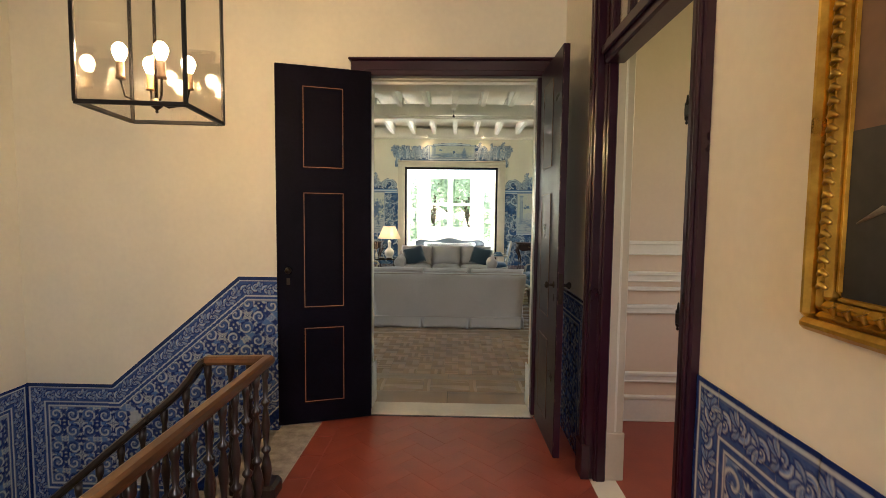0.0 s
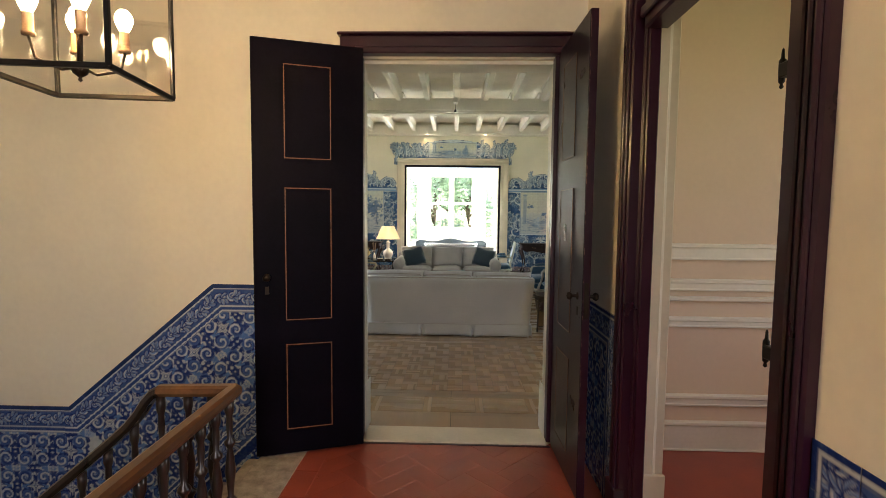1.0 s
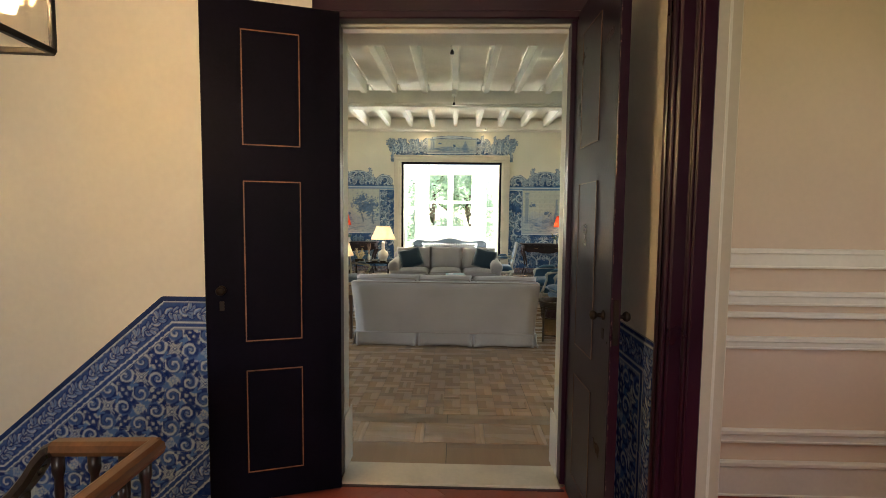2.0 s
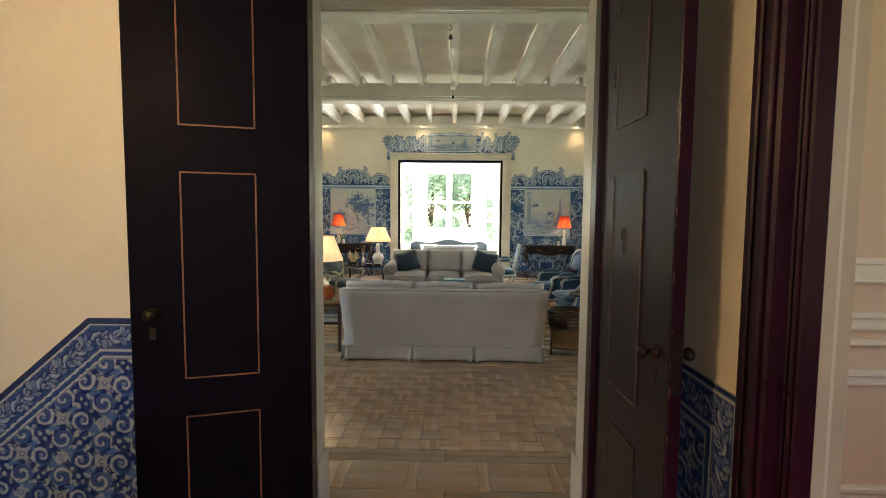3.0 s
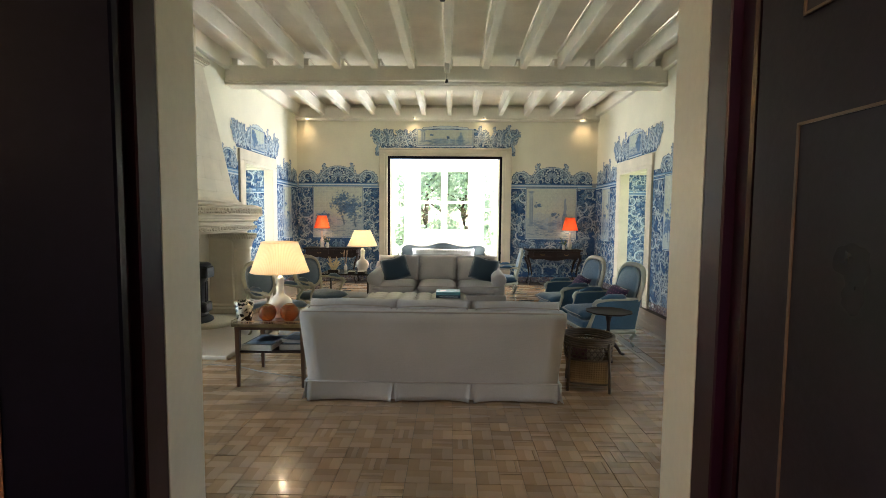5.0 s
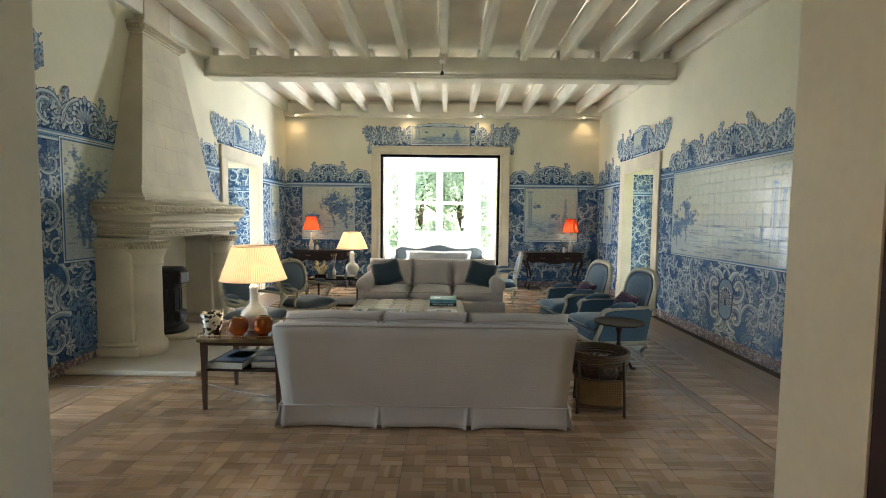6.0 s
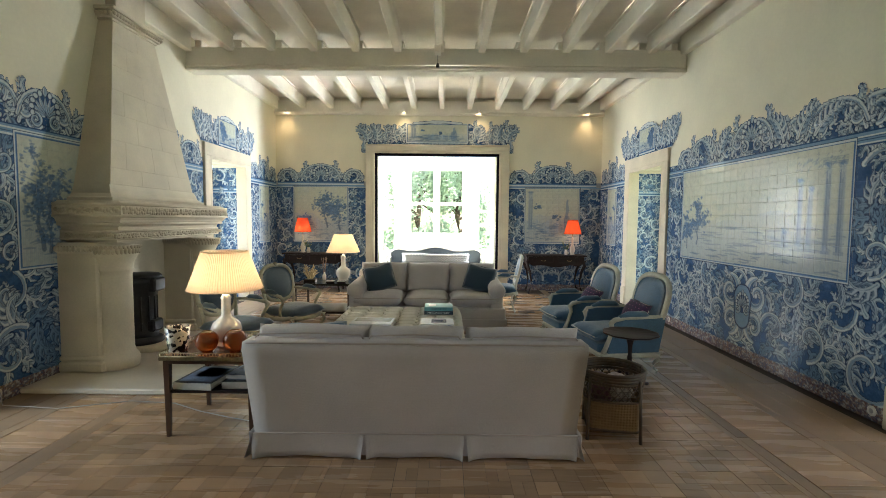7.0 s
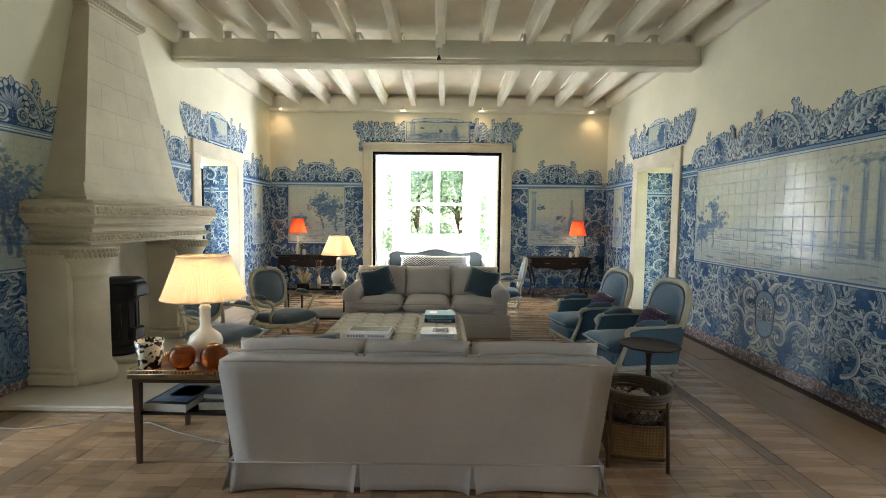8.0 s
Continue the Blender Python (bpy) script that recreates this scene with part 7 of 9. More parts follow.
# ---------------------------------------------------------------- sofa with its back to the doorway
def sofa_back_view():
    t = thing("sofa", pose(-0.17, 6.87, 0), "three-seat sofa in grey-beige linen with a pleated skirt", "sofa", "linen sofas")
    w = 1.09
    m = Matrix(((1, 0, 0, 0), (0, 1, -0.03, 0), (0, 0, 1, 0), (0, 0, 0, 1)))
    back = Shape()
    n = 14
    vs, fs = [], []
    for j in range(n + 1):
        f = j / n
        z = 0.13 + 0.66 * f
        ww = 1.085 + 0.06 * f
        for i in range(19):
            u = 2 * i / 18 - 1
            edge = 1 - abs(u) ** 10
            y = 0.045 - 0.075 * f - 0.012 * math.sin(math.pi * f) * (1 - u * u) + 0.02 * (1 - edge) + (0.03 * max(0, f - 0.93) / 0.07)
            vs.append((u * ww, y, z))
    for j in range(n):
        for i in range(18):
            a = j * 19 + i
            fs.append((a, a + 1, a + 20, a + 19))
    k = len(vs)
    for j in range(n + 1):
        f = j / n
        for i in range(19):
            u = 2 * i / 18 - 1
            vs.append((u * (1.085 + 0.06 * f), 0.20, 0.13 + 0.655 * f))
    for j in range(n):
        for i in range(18):
            a = k + j * 19 + i
            fs.append((a + 19, a + 20, a + 1, a))
        for i in (0, 18):
            a, b = j * 19 + i, k + j * 19 + i
            fs.append((a, a + 19, b + 19, b))
    for i in range(18):
        a, b = n * 19 + i, k + n * 19 + i
        fs.append((a, a + 1, b + 1, b))
    back.add(vs, fs, True)
    part("backrest", back, LINEN, t)
    part("back_piping", Shape().tube([(-1.083, 0.088, 0.14), (-1.138, 0.026, 0.755), (-1.115, 0.012, 0.785), (-0.9, 0.0, 0.79), (0, -0.003, 0.79), (0.9, 0.0, 0.79), (1.115, 0.012, 0.785), (1.138, 0.026, 0.755), (1.083, 0.088, 0.14)], 0.007, 6), PIPING, t)
    for sg in (-1, 1):
        part("arm", soft_box(Shape(), min(sg * 0.94, sg * 1.12), 0.10, 0.13, max(sg * 0.94, sg * 1.12), 0.95, 0.60, 0.05), LINEN, t)
    part("seat_base", soft_box(Shape(), -0.96, 0.18, 0.13, 0.96, 0.92, 0.32, 0.03), LINEN, t)
    for k in range(3):
        part("seat_cushion", Shape().cushion(0.63, 0.68, 0.17, pose(-0.635 + 0.635 * k, 0.60, 0.40)), LINEN, t)
    for k, (c, ww, dz) in enumerate(((-0.735, 0.80, 0.0), (-0.01, 0.68, -0.005), (0.74, 0.80, -0.01))):
        q = part("back_cushion", Shape().cushion(ww, 0.52, 0.27, pose(c, 0.265, 0.60 + dz, 84, 0, 0), 18, 0.35, 0.9), LINEN, t)
        part("cushion_piping", Shape().tube([(c - ww * 0.47, 0.145, 0.78 + dz), (c - ww * 0.44, 0.135, 0.815 + dz), (c, 0.13, 0.828 + dz), (c + ww * 0.44, 0.135, 0.815 + dz), (c + ww * 0.47, 0.145, 0.78 + dz)], 0.006, 6), PIPING, q)
    # skirt panels with kick pleats
    for a, b in ((-1.095, -0.345), (-0.335, 0.335), (0.345, 1.095)):
        s, n = Shape(), 16
        vs, fs = [], []
        for j in range(5):
            f = j / 4
            for i in range(n + 1):
                u = i / n
                x = a + (b - a) * u + 0.015 * (1 - f) * (max(0.0, 1 - u / 0.10) - max(0.0, 1 - (1 - u) / 0.10))
                out = -0.014 * (1 - f) - 0.008 * math.sin(u * 9 + a * 5) * (1 - f)
                kick = 0.034 * (1 - f) * (max(0, abs(u - 0.5) - 0.40) / 0.10) ** 1.5
                lift = 0.010 * (math.sin(u * math.pi) - 0.4) * (1 - f)
                vs.append((x, 0.042 + out - kick, 0.008 + lift + 0.158 * f))
        for j in range(4):
            for i in range(n):
                p = j * (n + 1) + i
                fs.append((p, p + 1, p + n + 2, p + n + 1))
        nv = len(vs)
        vs += [(x, y + 0.008, z) for x, y, z in vs]
        fs += [tuple(nv + q for q in f[::-1]) for f in fs]
        for i in range(n):
            fs.append((i, nv + i, nv + i + 1, i + 1))
        for j in range(4):
            for i in (0, n):
                p = j * (n + 1) + i
                fs.append((p, p + n + 1, nv + p + n + 1, nv + p))
        part("skirt", s.add(vs, fs, True), LINEN, t)
    part("skirt_piping", Shape().tube([(-1.093, 0.037, 0.167), (1.093, 0.037, 0.167)], 0.0045, 6), PIPING, t)
    for sg in (-1, 1):
        part("side_skirt", Shape().box(min(sg * 1.10, sg * 1.125), 0.05, 0.01, max(sg * 1.10, sg * 1.125), 0.92, 0.165, 0.004), LINEN, t)
        part("corner_flap", Shape().add([(sg * 1.095, 0.035, 0.16), (sg * 1.135, -0.005, 0.01), (sg * 1.115, 0.05, 0.008), (sg * 1.10, 0.045, 0.16)], [(0, 1, 2), (0, 2, 3)]), LINEN, t)
    for x in (-0.34, 0.34):
        part("inner_pleat", Shape().box(x - 0.05, 0.050, 0.012, x + 0.05, 0.056, 0.16), LINEN, t)
    return t


sofa_back_view()


# ---------------------------------------------------------------- sofa facing the doorway
def sofa_front_view():
    t = thing("sofa", pose(-0.25, 10.58, 0), "three-seat sofa in grey-beige linen with loose cushions", "sofa", "linen sofas")
    for sg in (-1, 1):
        a = part("arm", soft_box(Shape(), min(sg * 0.92, sg * 1.12), 0.04, 0.10, max(sg * 0.92, sg * 1.12), 1.0, 0.56, 0.04), LINEN, t)
        part("arm_roll", Shape().tube([(sg * 1.03, 0.02, 0.56), (sg * 1.03, 0.06, 0.57), (sg * 1.03, 0.95, 0.60)], [0.10, 0.118, 0.11], 20), LINEN, a)
    part("seat_base", soft_box(Shape(), -1.15, 0.02, 0.13, 1.15, 1.0, 0.33, 0.03), LINEN, t)
    part("backrest", soft_box(Shape(), -1.12, 0.85, 0.13, 1.12, 1.08, 0.80, 0.06), LINEN, t)
    part("skirt", Shape().box(-1.16, 0.005, 0.008, 1.16, 0.03, 0.17, 0.006), LINEN, t)
    for sg in (-1, 1):
        part("side_skirt", Shape().box(min(sg * 1.15, sg * 1.17), 0.03, 0.008, max(sg * 1.15, sg * 1.17), 1.0, 0.17, 0.006), LINEN, t)
    for k in range(3):
        c = -0.70 + 0.70 * k
        q = part("seat_cushion", Shape().cushion(0.72 if k != 1 else 0.66, 0.80, 0.20, pose(c, 0.41, 0.415), 12), LINEN, t)
        part("cushion_piping", Shape().tube([(c - 0.33, 0.015, 0.46), (c, 0.0, 0.47), (c + 0.33, 0.015, 0.46)], 0.006, 6), PIPING, q)
        part("back_cushion", Shape().cushion(0.72 if k != 1 else 0.68, 0.46, 0.22, pose(c, 0.78, 0.69, 78, 0, 0), 12, 0.3, 0.3), LINEN, t)
    return t


sofa_front_view()
for x, rz, ry in ((-0.98, 10, -14), (0.55, -14, 12)):
    t = thing("throw_cushion", pose(x, 11.06, 0.705, 70, ry, rz), "deep teal velvet throw cushion leaning on the sofa", "cushion", "teal cushions")
    part("cover", Shape().cushion(0.46, 0.40, 0.13, None, 10, 0.2, 1.2), TEAL, t)
    part("edge_cord", Shape().tube([(-0.22, -0.19, 0), (0.22, -0.19, 0), (0.22, 0.19, 0), (-0.22, 0.19, 0), (-0.22, -0.19, 0)], 0.006, 6), TEAL, t)
t = thing("throw_cushion", pose(-0.98, 7.50, 0.60, 50, 0, 12), "slate blue cushion leaning in the corner of the sofa", "cushion", "blue cushions")
part("cover", Shape().cushion(0.46, 0.42, 0.13, None, 10, 0.2, 1.2), BLUE_VELVET, t)

# ---------------------------------------------------------------- buttoned ottoman and the books on it
t = thing("ottoman", pose(-0.50, 9.22, 0.05), "large square buttoned ottoman in cream linen", "ottoman")
part("body", soft_box(Shape(), -0.72, -0.65, 0.04, 0.72, 0.65, 0.34, 0.03), OATMEAL, t)
s, nx, ny = Shape(), 56, 60
vs, fs = [], []
for j in range(ny + 1):
    for i in range(nx + 1):
        u, v = i / nx, j / ny
        bx, by = u * 7, v * 8
        dimple = 0.0
        for off in (0.0, 0.5):
            fx, fy = (bx + off) % 1 - 0.5, (by + off) % 1 - 0.5
            dimple = max(dimple, math.exp(-(fx * fx + fy * fy) / 0.012)) if off == 0 else dimple
        crease = max(math.exp(-((bx % 1 - 0.5) ** 2) / 0.006), math.exp(-((by % 1 - 0.5) ** 2) / 0.006))
        eu, ev = min(u, 1 - u), min(v, 1 - v)
        rim = min(1, eu / 0.045) ** 0.5 * min(1, ev / 0.045) ** 0.5
        vs.append((-0.735 + 1.47 * u, -0.665 + 1.33 * v, 0.33 + 0.115 * rim - (0.036 * dimple + 0.020 * crease) * rim))
for j in range(ny):
    for i in range(nx):
        a = j * (nx + 1) + i
        fs.append((a, a + 1, a + nx + 2, a + nx + 1))
part("tufted_top", s.add(vs, fs, True), OATMEAL, t)
for i in range(7):
    for j in range(8):
        part("button", Shape().lathe([(0.011, 0), (0.012, 0.004), (0.0, 0.008)], 8, pose(-0.735 + 1.47 * (i + 0.5) / 7, -0.665 + 1.33 * (j + 0.5) / 8, 0.421)), OATMEAL, t)
for sx in (-1, 1):
    for sy in (-1, 1):
        part("foot", Shape().lathe([(0.022, 0), (0.03, 0.05), (0.035, 0.10)], 12, pose(sx * 0.62, sy * 0.55, -0.05)), TABLE_LEG, t)

PAGES = material("book_pages", (0.72, 0.68, 0.58), 0.8, 0, 0.08, 4, 200, 0.1)


def ink_text(name, body, size, m, mat, parent):
    """Printed words as a thin flat mesh."""
    cu = bpy.data.curves.new(name, "FONT")
    cu.body, cu.size, cu.align_x, cu.align_y, cu.extrude = body, size, "CENTER", "CENTER", 0.0003
    tmp = bpy.data.objects.new(name, cu)
    me = bpy.data.meshes.new_from_object(tmp)
    bpy.data.objects.remove(tmp)
    me.materials.clear()
    me.materials.append(mat)
    ob = new(name, me)
    ob.parent, ob.matrix_basis = parent, m
    return ob


def book(m, w, d, h, cover, label, words="", ink=None, size=0.02, bars=False, flip=False, picture=None, spine=None):
    """A closed book lying flat; its spine looks to local -y."""
    t = thing("book", m, label, "book", "books")
    part("pages", Shape().box(-w / 2 + 0.003, -d / 2 + 0.002, 0.003, w / 2 - 0.004, d / 2 - 0.004, h - 0.003), PAGES, t)
    c = Shape().box(-w / 2, -d / 2, 0, w / 2, d / 2, 0.003, 0.001).box(-w / 2, -d / 2, h - 0.003, w / 2, d / 2, h, 0.001)
    part("cover", c, cover, t)
    sp = part("spine", Shape().box(-w / 2, -d / 2 - 0.003, 0, w / 2, -d / 2 + 0.001, h, 0.001), spine or cover, t)
    if words:
        ink_text("spine_lettering", words, size, pose(0, -d / 2 - 0.0035, h / 2, 90, 0, 0), ink, sp)
    if bars:
        s = Shape()
        for k in range(13):
            if k != 6:
                s.box(-w * 0.42 + k * w * 0.065, -d / 2 - 0.0042, h * 0.3, -w * 0.42 + k * w * 0.065 + w * 0.045, -d / 2 - 0.003, h * 0.72)
        part("spine_bars", s, ink, sp)
    if picture:
        for x0, x1, y0, y1, mt in picture:
            part("cover_print", Shape().box(x0 * w, y0 * d, h, x1 * w, y1 * d, h + 0.0012), mt, t)
    return t


AQUA, NAVY, BOOK_WHITE, SKY_INK, GREY_INK, OLIVE = (material(n, c, 0.4, 0, 0.12, 6, 60, 0.02) for n, c in (("aqua_cover", (0.10, 0.28, 0.32)), ("navy_cover", (0.012, 0.028, 0.05)), ("white_cover", (0.66, 0.66, 0.64)), ("blue_ink", (0.03, 0.13, 0.38)), ("lilac_ink", (0.22, 0.20, 0.42)), ("olive_photo", (0.13, 0.13, 0.07))))
book(pose(-0.05, 9.445, 0.495), 0.335, 0.27, 0.042, NAVY, "dark navy book under another on the ottoman", "MYKONOS MUSE", BOOK_WHITE, 0.034)
book(pose(-0.05, 9.45, 0.538), 0.33, 0.27, 0.042, AQUA, "turquoise book on top of a navy one", "TURQUOISE", NAVY, 0.036, picture=((-0.35, -0.1, -0.2, 0.2, BOOK_WHITE),))
book(pose(-0.055, 8.74, 0.495, 0, 0, 1), 0.34, 0.28, 0.045, BOOK_WHITE, "white book with blue lettering and a framed picture", "COMPORTA BLISS", SKY_INK, 0.034, picture=((-0.18, 0.28, -0.22, 0.35, NAVY), (-0.13, 0.23, -0.14, 0.27, BOOK_WHITE), (-0.08, 0.18, -0.06, 0.19, SKY_INK)))
book(pose(-0.73, 8.74, 0.495, 0, 0, -2), 0.43, 0.32, 0.045, BOOK_WHITE, "large white book with an olive photograph on it", "", GREY_INK, 0.03, True, picture=((-0.44, 0.44, -0.1, 0.42, OLIVE),))

# ---------------------------------------------------------------- lamp tables and lamps
GALLERY = material("worn_brass_gallery", (0.30, 0.24, 0.14), 0.4, 0.8, 0.3, 14, 80, 0.2)


def lamp_table():
    t = thing("side_table", pose(-1.69, 7.49, 0), "mahogany side table with a brass gallery and low shelf", "table", "lamp tables")
    part("tabletop", Shape().box(-0.34, -0.33, 0.585, 0.34, 0.33, 0.608, 0.004), CHERRY, t)
    part("apron", Shape().box(-0.325, -0.315, 0.545, 0.325, 0.315, 0.584, 0.003), TABLE_LEG, t)
    g = Shape()
    for p, q in (((-0.345, -0.335), (0.345, -0.335)), ((0.345, -0.335), (0.345, 0.335)), ((0.345, 0.335), (-0.345, 0.335)), ((-0.345, 0.335), (-0.345, -0.335))):
        for z in (0.606, 0.632):
            g.tube([(*p, z), (*q, z)], 0.004, 6)
        n = 30
        for k in range(n):
            x, y = p[0] + (q[0] - p[0]) * k / n, p[1] + (q[1] - p[1]) * k / n
            g.tube([(x, y, 0.606), (x, y, 0.632)], 0.0028, 5)
    part("gallery", g, GALLERY, t, "pierced brass gallery")
    part("edge_band", Shape().box(-0.348, -0.338, 0.575, 0.348, 0.338, 0.604, 0.003), GALLERY, t)
    part("shelf", Shape().box(-0.31, -0.30, 0.325, 0.31, 0.30, 0.345, 0.004), MAHOGANY, t)
    for sx in (-1, 1):
        for sy in (-1, 1):
            part("leg", Shape().add([(sx * 0.305 + a * r, sy * 0.295 + b * r, z) for z, r in ((0.0, 0.013), (0.58, 0.022)) for a, b in ((-1, -1), (1, -1), (1, 1), (-1, 1))], [(0, 1, 5, 4), (1, 2, 6, 5), (2, 3, 7, 6), (3, 0, 4, 7), (3, 2, 1, 0), (4, 5, 6, 7)]), TABLE_LEG, t)
    return t


lamp_table()
SHADE = shade_cloth("pleated_cream_silk", (0.78, 0.68, 0.52), (0.90, 0.70, 0.50))
RED_SHADE = shade_cloth("pleated_red_silk", (0.55, 0.07, 0.04), (0.72, 0.13, 0.05))
CLEAR = glass("clear_glass")


def table_lamp(m, r0, r1, z0, z1, body, watt, shade, label, colour=(1, 0.80, 0.56)):
    t = thing("table_lamp", m, label, "lamp", "table lamps")
    part("base", Shape().lathe(body, 32), PORCELAIN, t)
    part("stem", Shape().tube([(0, 0, body[-1][1]), (0, 0, z1 - 0.03)], 0.006), BRASS, t)
    n = 360
    vs, fs = [], []
    for j in range(7):
        f = j / 6
        for i in range(n):
            a = 2 * math.pi * i / n
            r = (r0 + (r1 - r0) * f) * (1 + 0.010 * math.cos(90 * a) + 0.004 * math.sin(7 * a))
            vs.append((r * math.cos(a), r * math.sin(a), z0 + (z1 - z0) * f))
    for j in range(6):
        for i in range(n):
            k = (i + 1) % n
            fs.append((j * n + i, j * n + k, (j + 1) * n + k, (j + 1) * n + i))
    sh = part("shade", Shape().add(vs, fs, True), shade, t, "pleated lit shade")
    for z, r in ((z0, r0), (z1, r1)):
        part("shade_trim", Shape().tube([(r * 1.005 * math.cos(a * math.pi / 18), r * 1.005 * math.sin(a * math.pi / 18), z) for a in range(37)], 0.005, 6), shade, sh)
    part("bulb", Shape().lathe([(0.012, 0), (0.028, 0.03), (0.030, 0.05), (0.018, 0.075), (0, 0.08)], 14, pose(0, 0, z0 + 0.0)), glow("lit_lamp_bulb", (1, 0.75, 0.45), 18), t, "lit bulb")
    o = m @ Vector((0, 0, z0 + 0.135))
    lamp("lamp_light", "POINT", pose(*o), watt, colour, 0.04)
    return t


BODY = [(0.075, 0.0), (0.085, 0.004), (0.075, 0.02), (0.088, 0.04), (0.110, 0.09), (0.115, 0.13), (0.100, 0.175), (0.065, 0.205), (0.042, 0.225), (0.036, 0.25), (0.036, 0.36), (0.042, 0.375), (0.030, 0.39), (0.020, 0.41)]
table_lamp(pose(-1.70, 7.50, 0.609), 0.275, 0.172, 0.445, 0.735, BODY, LAMP_W, SHADE, "white porcelain lamp with a lit cream pleated shade")

MOTTLE = material("black_and_cream_glass", (0.70, 0.62, 0.50), 0.12, 0, 0.1, 4, 20, 0.02)
nt = MOTTLE.node_tree
vor = nt.nodes.new("ShaderNodeTexNoise")
vor.inputs["Scale"].default_value = 26
ramp = nt.nodes.new("ShaderNodeValToRGB")
ramp.color_ramp.elements[0].position, ramp.color_ramp.elements[1].position = 0.50, 0.54
ramp.color_ramp.elements[0].color, ramp.color_ramp.elements[1].color = (0.72, 0.64, 0.52, 1), (0.015, 0.012, 0.012, 1)
tc = next(k for k in nt.nodes if k.bl_idname == "ShaderNodeTexCoord")
nt.links.new(tc.outputs["Object"], vor.inputs["Vector"]), nt.links.new(vor.outputs[0], ramp.inputs[0]), nt.links.new(ramp.outputs[0], nt.nodes["Principled BSDF"].inputs["Base Color"])
t = thing("candle_glass", pose(-1.975, 7.30, 0.609), "black and cream mottled glass tumbler holding a candle", "candle")
part("tumbler", Shape().lathe([(0.0, 0.0), (0.062, 0.0), (0.066, 0.01), (0.088, 0.185), (0.083, 0.185), (0.060, 0.015), (0.0, 0.015)], 28), MOTTLE, t)
part("wax", Shape().lathe([(0.0, 0.016), (0.062, 0.016), (0.074, 0.12), (0.0, 0.12)], 20), material("candle_wax", (0.80, 0.66, 0.45), 0.5), t)
AMBER = material("amber_glass", (0.55, 0.13, 0.02), 0.05, 0, 0.4, 6, 30, 0.02)
AMBER.node_tree.nodes["Principled BSDF"].inputs["Transmission Weight"].default_value = 0.75
for x, y, r in ((-1.745, 7.28, 0.082), (-1.545, 7.30, 0.085)):
    t = thing("glass_globe", pose(x, y, 0.609), "round amber glass votive with vertical ribs", "vase", "amber globes")
    part("globe", Shape().lathe([(r * 0.45, 0.0)] + [(r * math.sin(a), r * (1 - math.cos(a)) ) for a in [0.5 + 0.22 * k for k in range(10)]] + [(r * 0.42, r * 1.86)], 32, None, True, 1.0, 12, 0.025), AMBER, t)
    part("rim", Shape().tube([(r * 0.44 * math.cos(a * math.pi / 12), r * 0.44 * math.sin(a * math.pi / 12), r * 1.87) for a in range(25)], 0.004, 6), BRASS, t)
DARK_PHOTO = material("dark_photo_print", (0.015, 0.02, 0.03), 0.3, 0, 0.4, 12, 60, 0.02)
PHOTO_GREY = material("grey_blue_print", (0.17, 0.26, 0.40), 0.3, 0, 0.3, 14, 60, 0.02)
book(pose(-1.81, 7.40, 0.346, 0, 0, -4), 0.29, 0.40, 0.052, DARK_PHOTO, "large dark book with a pale photograph lying on the shelf", picture=((-0.42, 0.42, -0.40, 0.40, PHOTO_GREY), (-0.25, 0.40, -0.15, 0.38, DARK_PHOTO)), spine=BOOK_WHITE)
book(pose(-1.50, 7.42, 0.346, 0, 0, 3), 0.26, 0.36, 0.05, DARK_PHOTO, "dark picture book lying on the shelf", picture=((-0.42, 0.42, -0.40, 0.1, PHOTO_GREY),), spine=BOOK_WHITE)
book(pose(-1.50, 7.45, 0.397, 0, 0, -6), 0.22, 0.30, 0.03, PHOTO_GREY, "grey picture book on top of another", picture=((-0.4, 0.4, 0.0, 0.4, DARK_PHOTO),), spine=BOOK_WHITE)
t = thing("lamp_cable", pose(0, 0, 0), "thin grey lamp cable trailing over the parquet", "cable")
part("cord", Shape().tube([(-3.78, 7.77, 0.085), (-3.70, 7.70, 0.012), (-3.2, 7.66, 0.006), (-2.7, 7.84, 0.006), (-2.3, 7.80, 0.006), (-2.0, 7.64, 0.006), (-1.7, 7.52, 0.006), (-1.4, 7.42, 0.006), (-1.2, 7.40, 0.006)], 0.0045, 6), CORD, t)

# second table, in dark metal and glass
t = thing("side_table", pose(-1.83, 11.25, 0), "dark square side table with a lower shelf", "table", "lamp tables")
part("tabletop", Shape().box(-0.42, -0.35, 0.595, 0.42, 0.35, 0.622, 0.004), material("smoked_table_top", (0.03, 0.025, 0.02), 0.18), t)
part("shelf", Shape().box(-0.40, -0.33, 0.20, 0.40, 0.33, 0.215, 0.003), material("pale_shelf_board", (0.30, 0.25, 0.18), 0.35), t)
for sx in (-1, 1):
    for sy in (-1, 1):
        part("leg", Shape().box(sx * 0.40 - 0.016, sy * 0.33 - 0.016, 0, sx * 0.40 + 0.016, sy * 0.33 + 0.016, 0.594, 0.003), DARK_BRONZE, t)
for y in (-0.33, 0.33):
    part("rail", Shape().box(-0.384, y - 0.012, 0.17, 0.384, y + 0.012, 0.198, 0.002), DARK_BRONZE, t)
table_lamp(pose(-1.60, 11.35, 0.623), 0.26, 0.14, 0.455, 0.73, BODY, LAMP_W * 0.7, SHADE, "white porcelain lamp with a smaller lit cream shade")
t = thing("coral_ornament", pose(-2.05, 11.08, 0.623), "branching cream coral on a small dark stand", "ornament")
part("stand", Shape().box(-0.09, -0.06, 0, 0.09, 0.06, 0.05, 0.006), DARK_BRONZE, t)
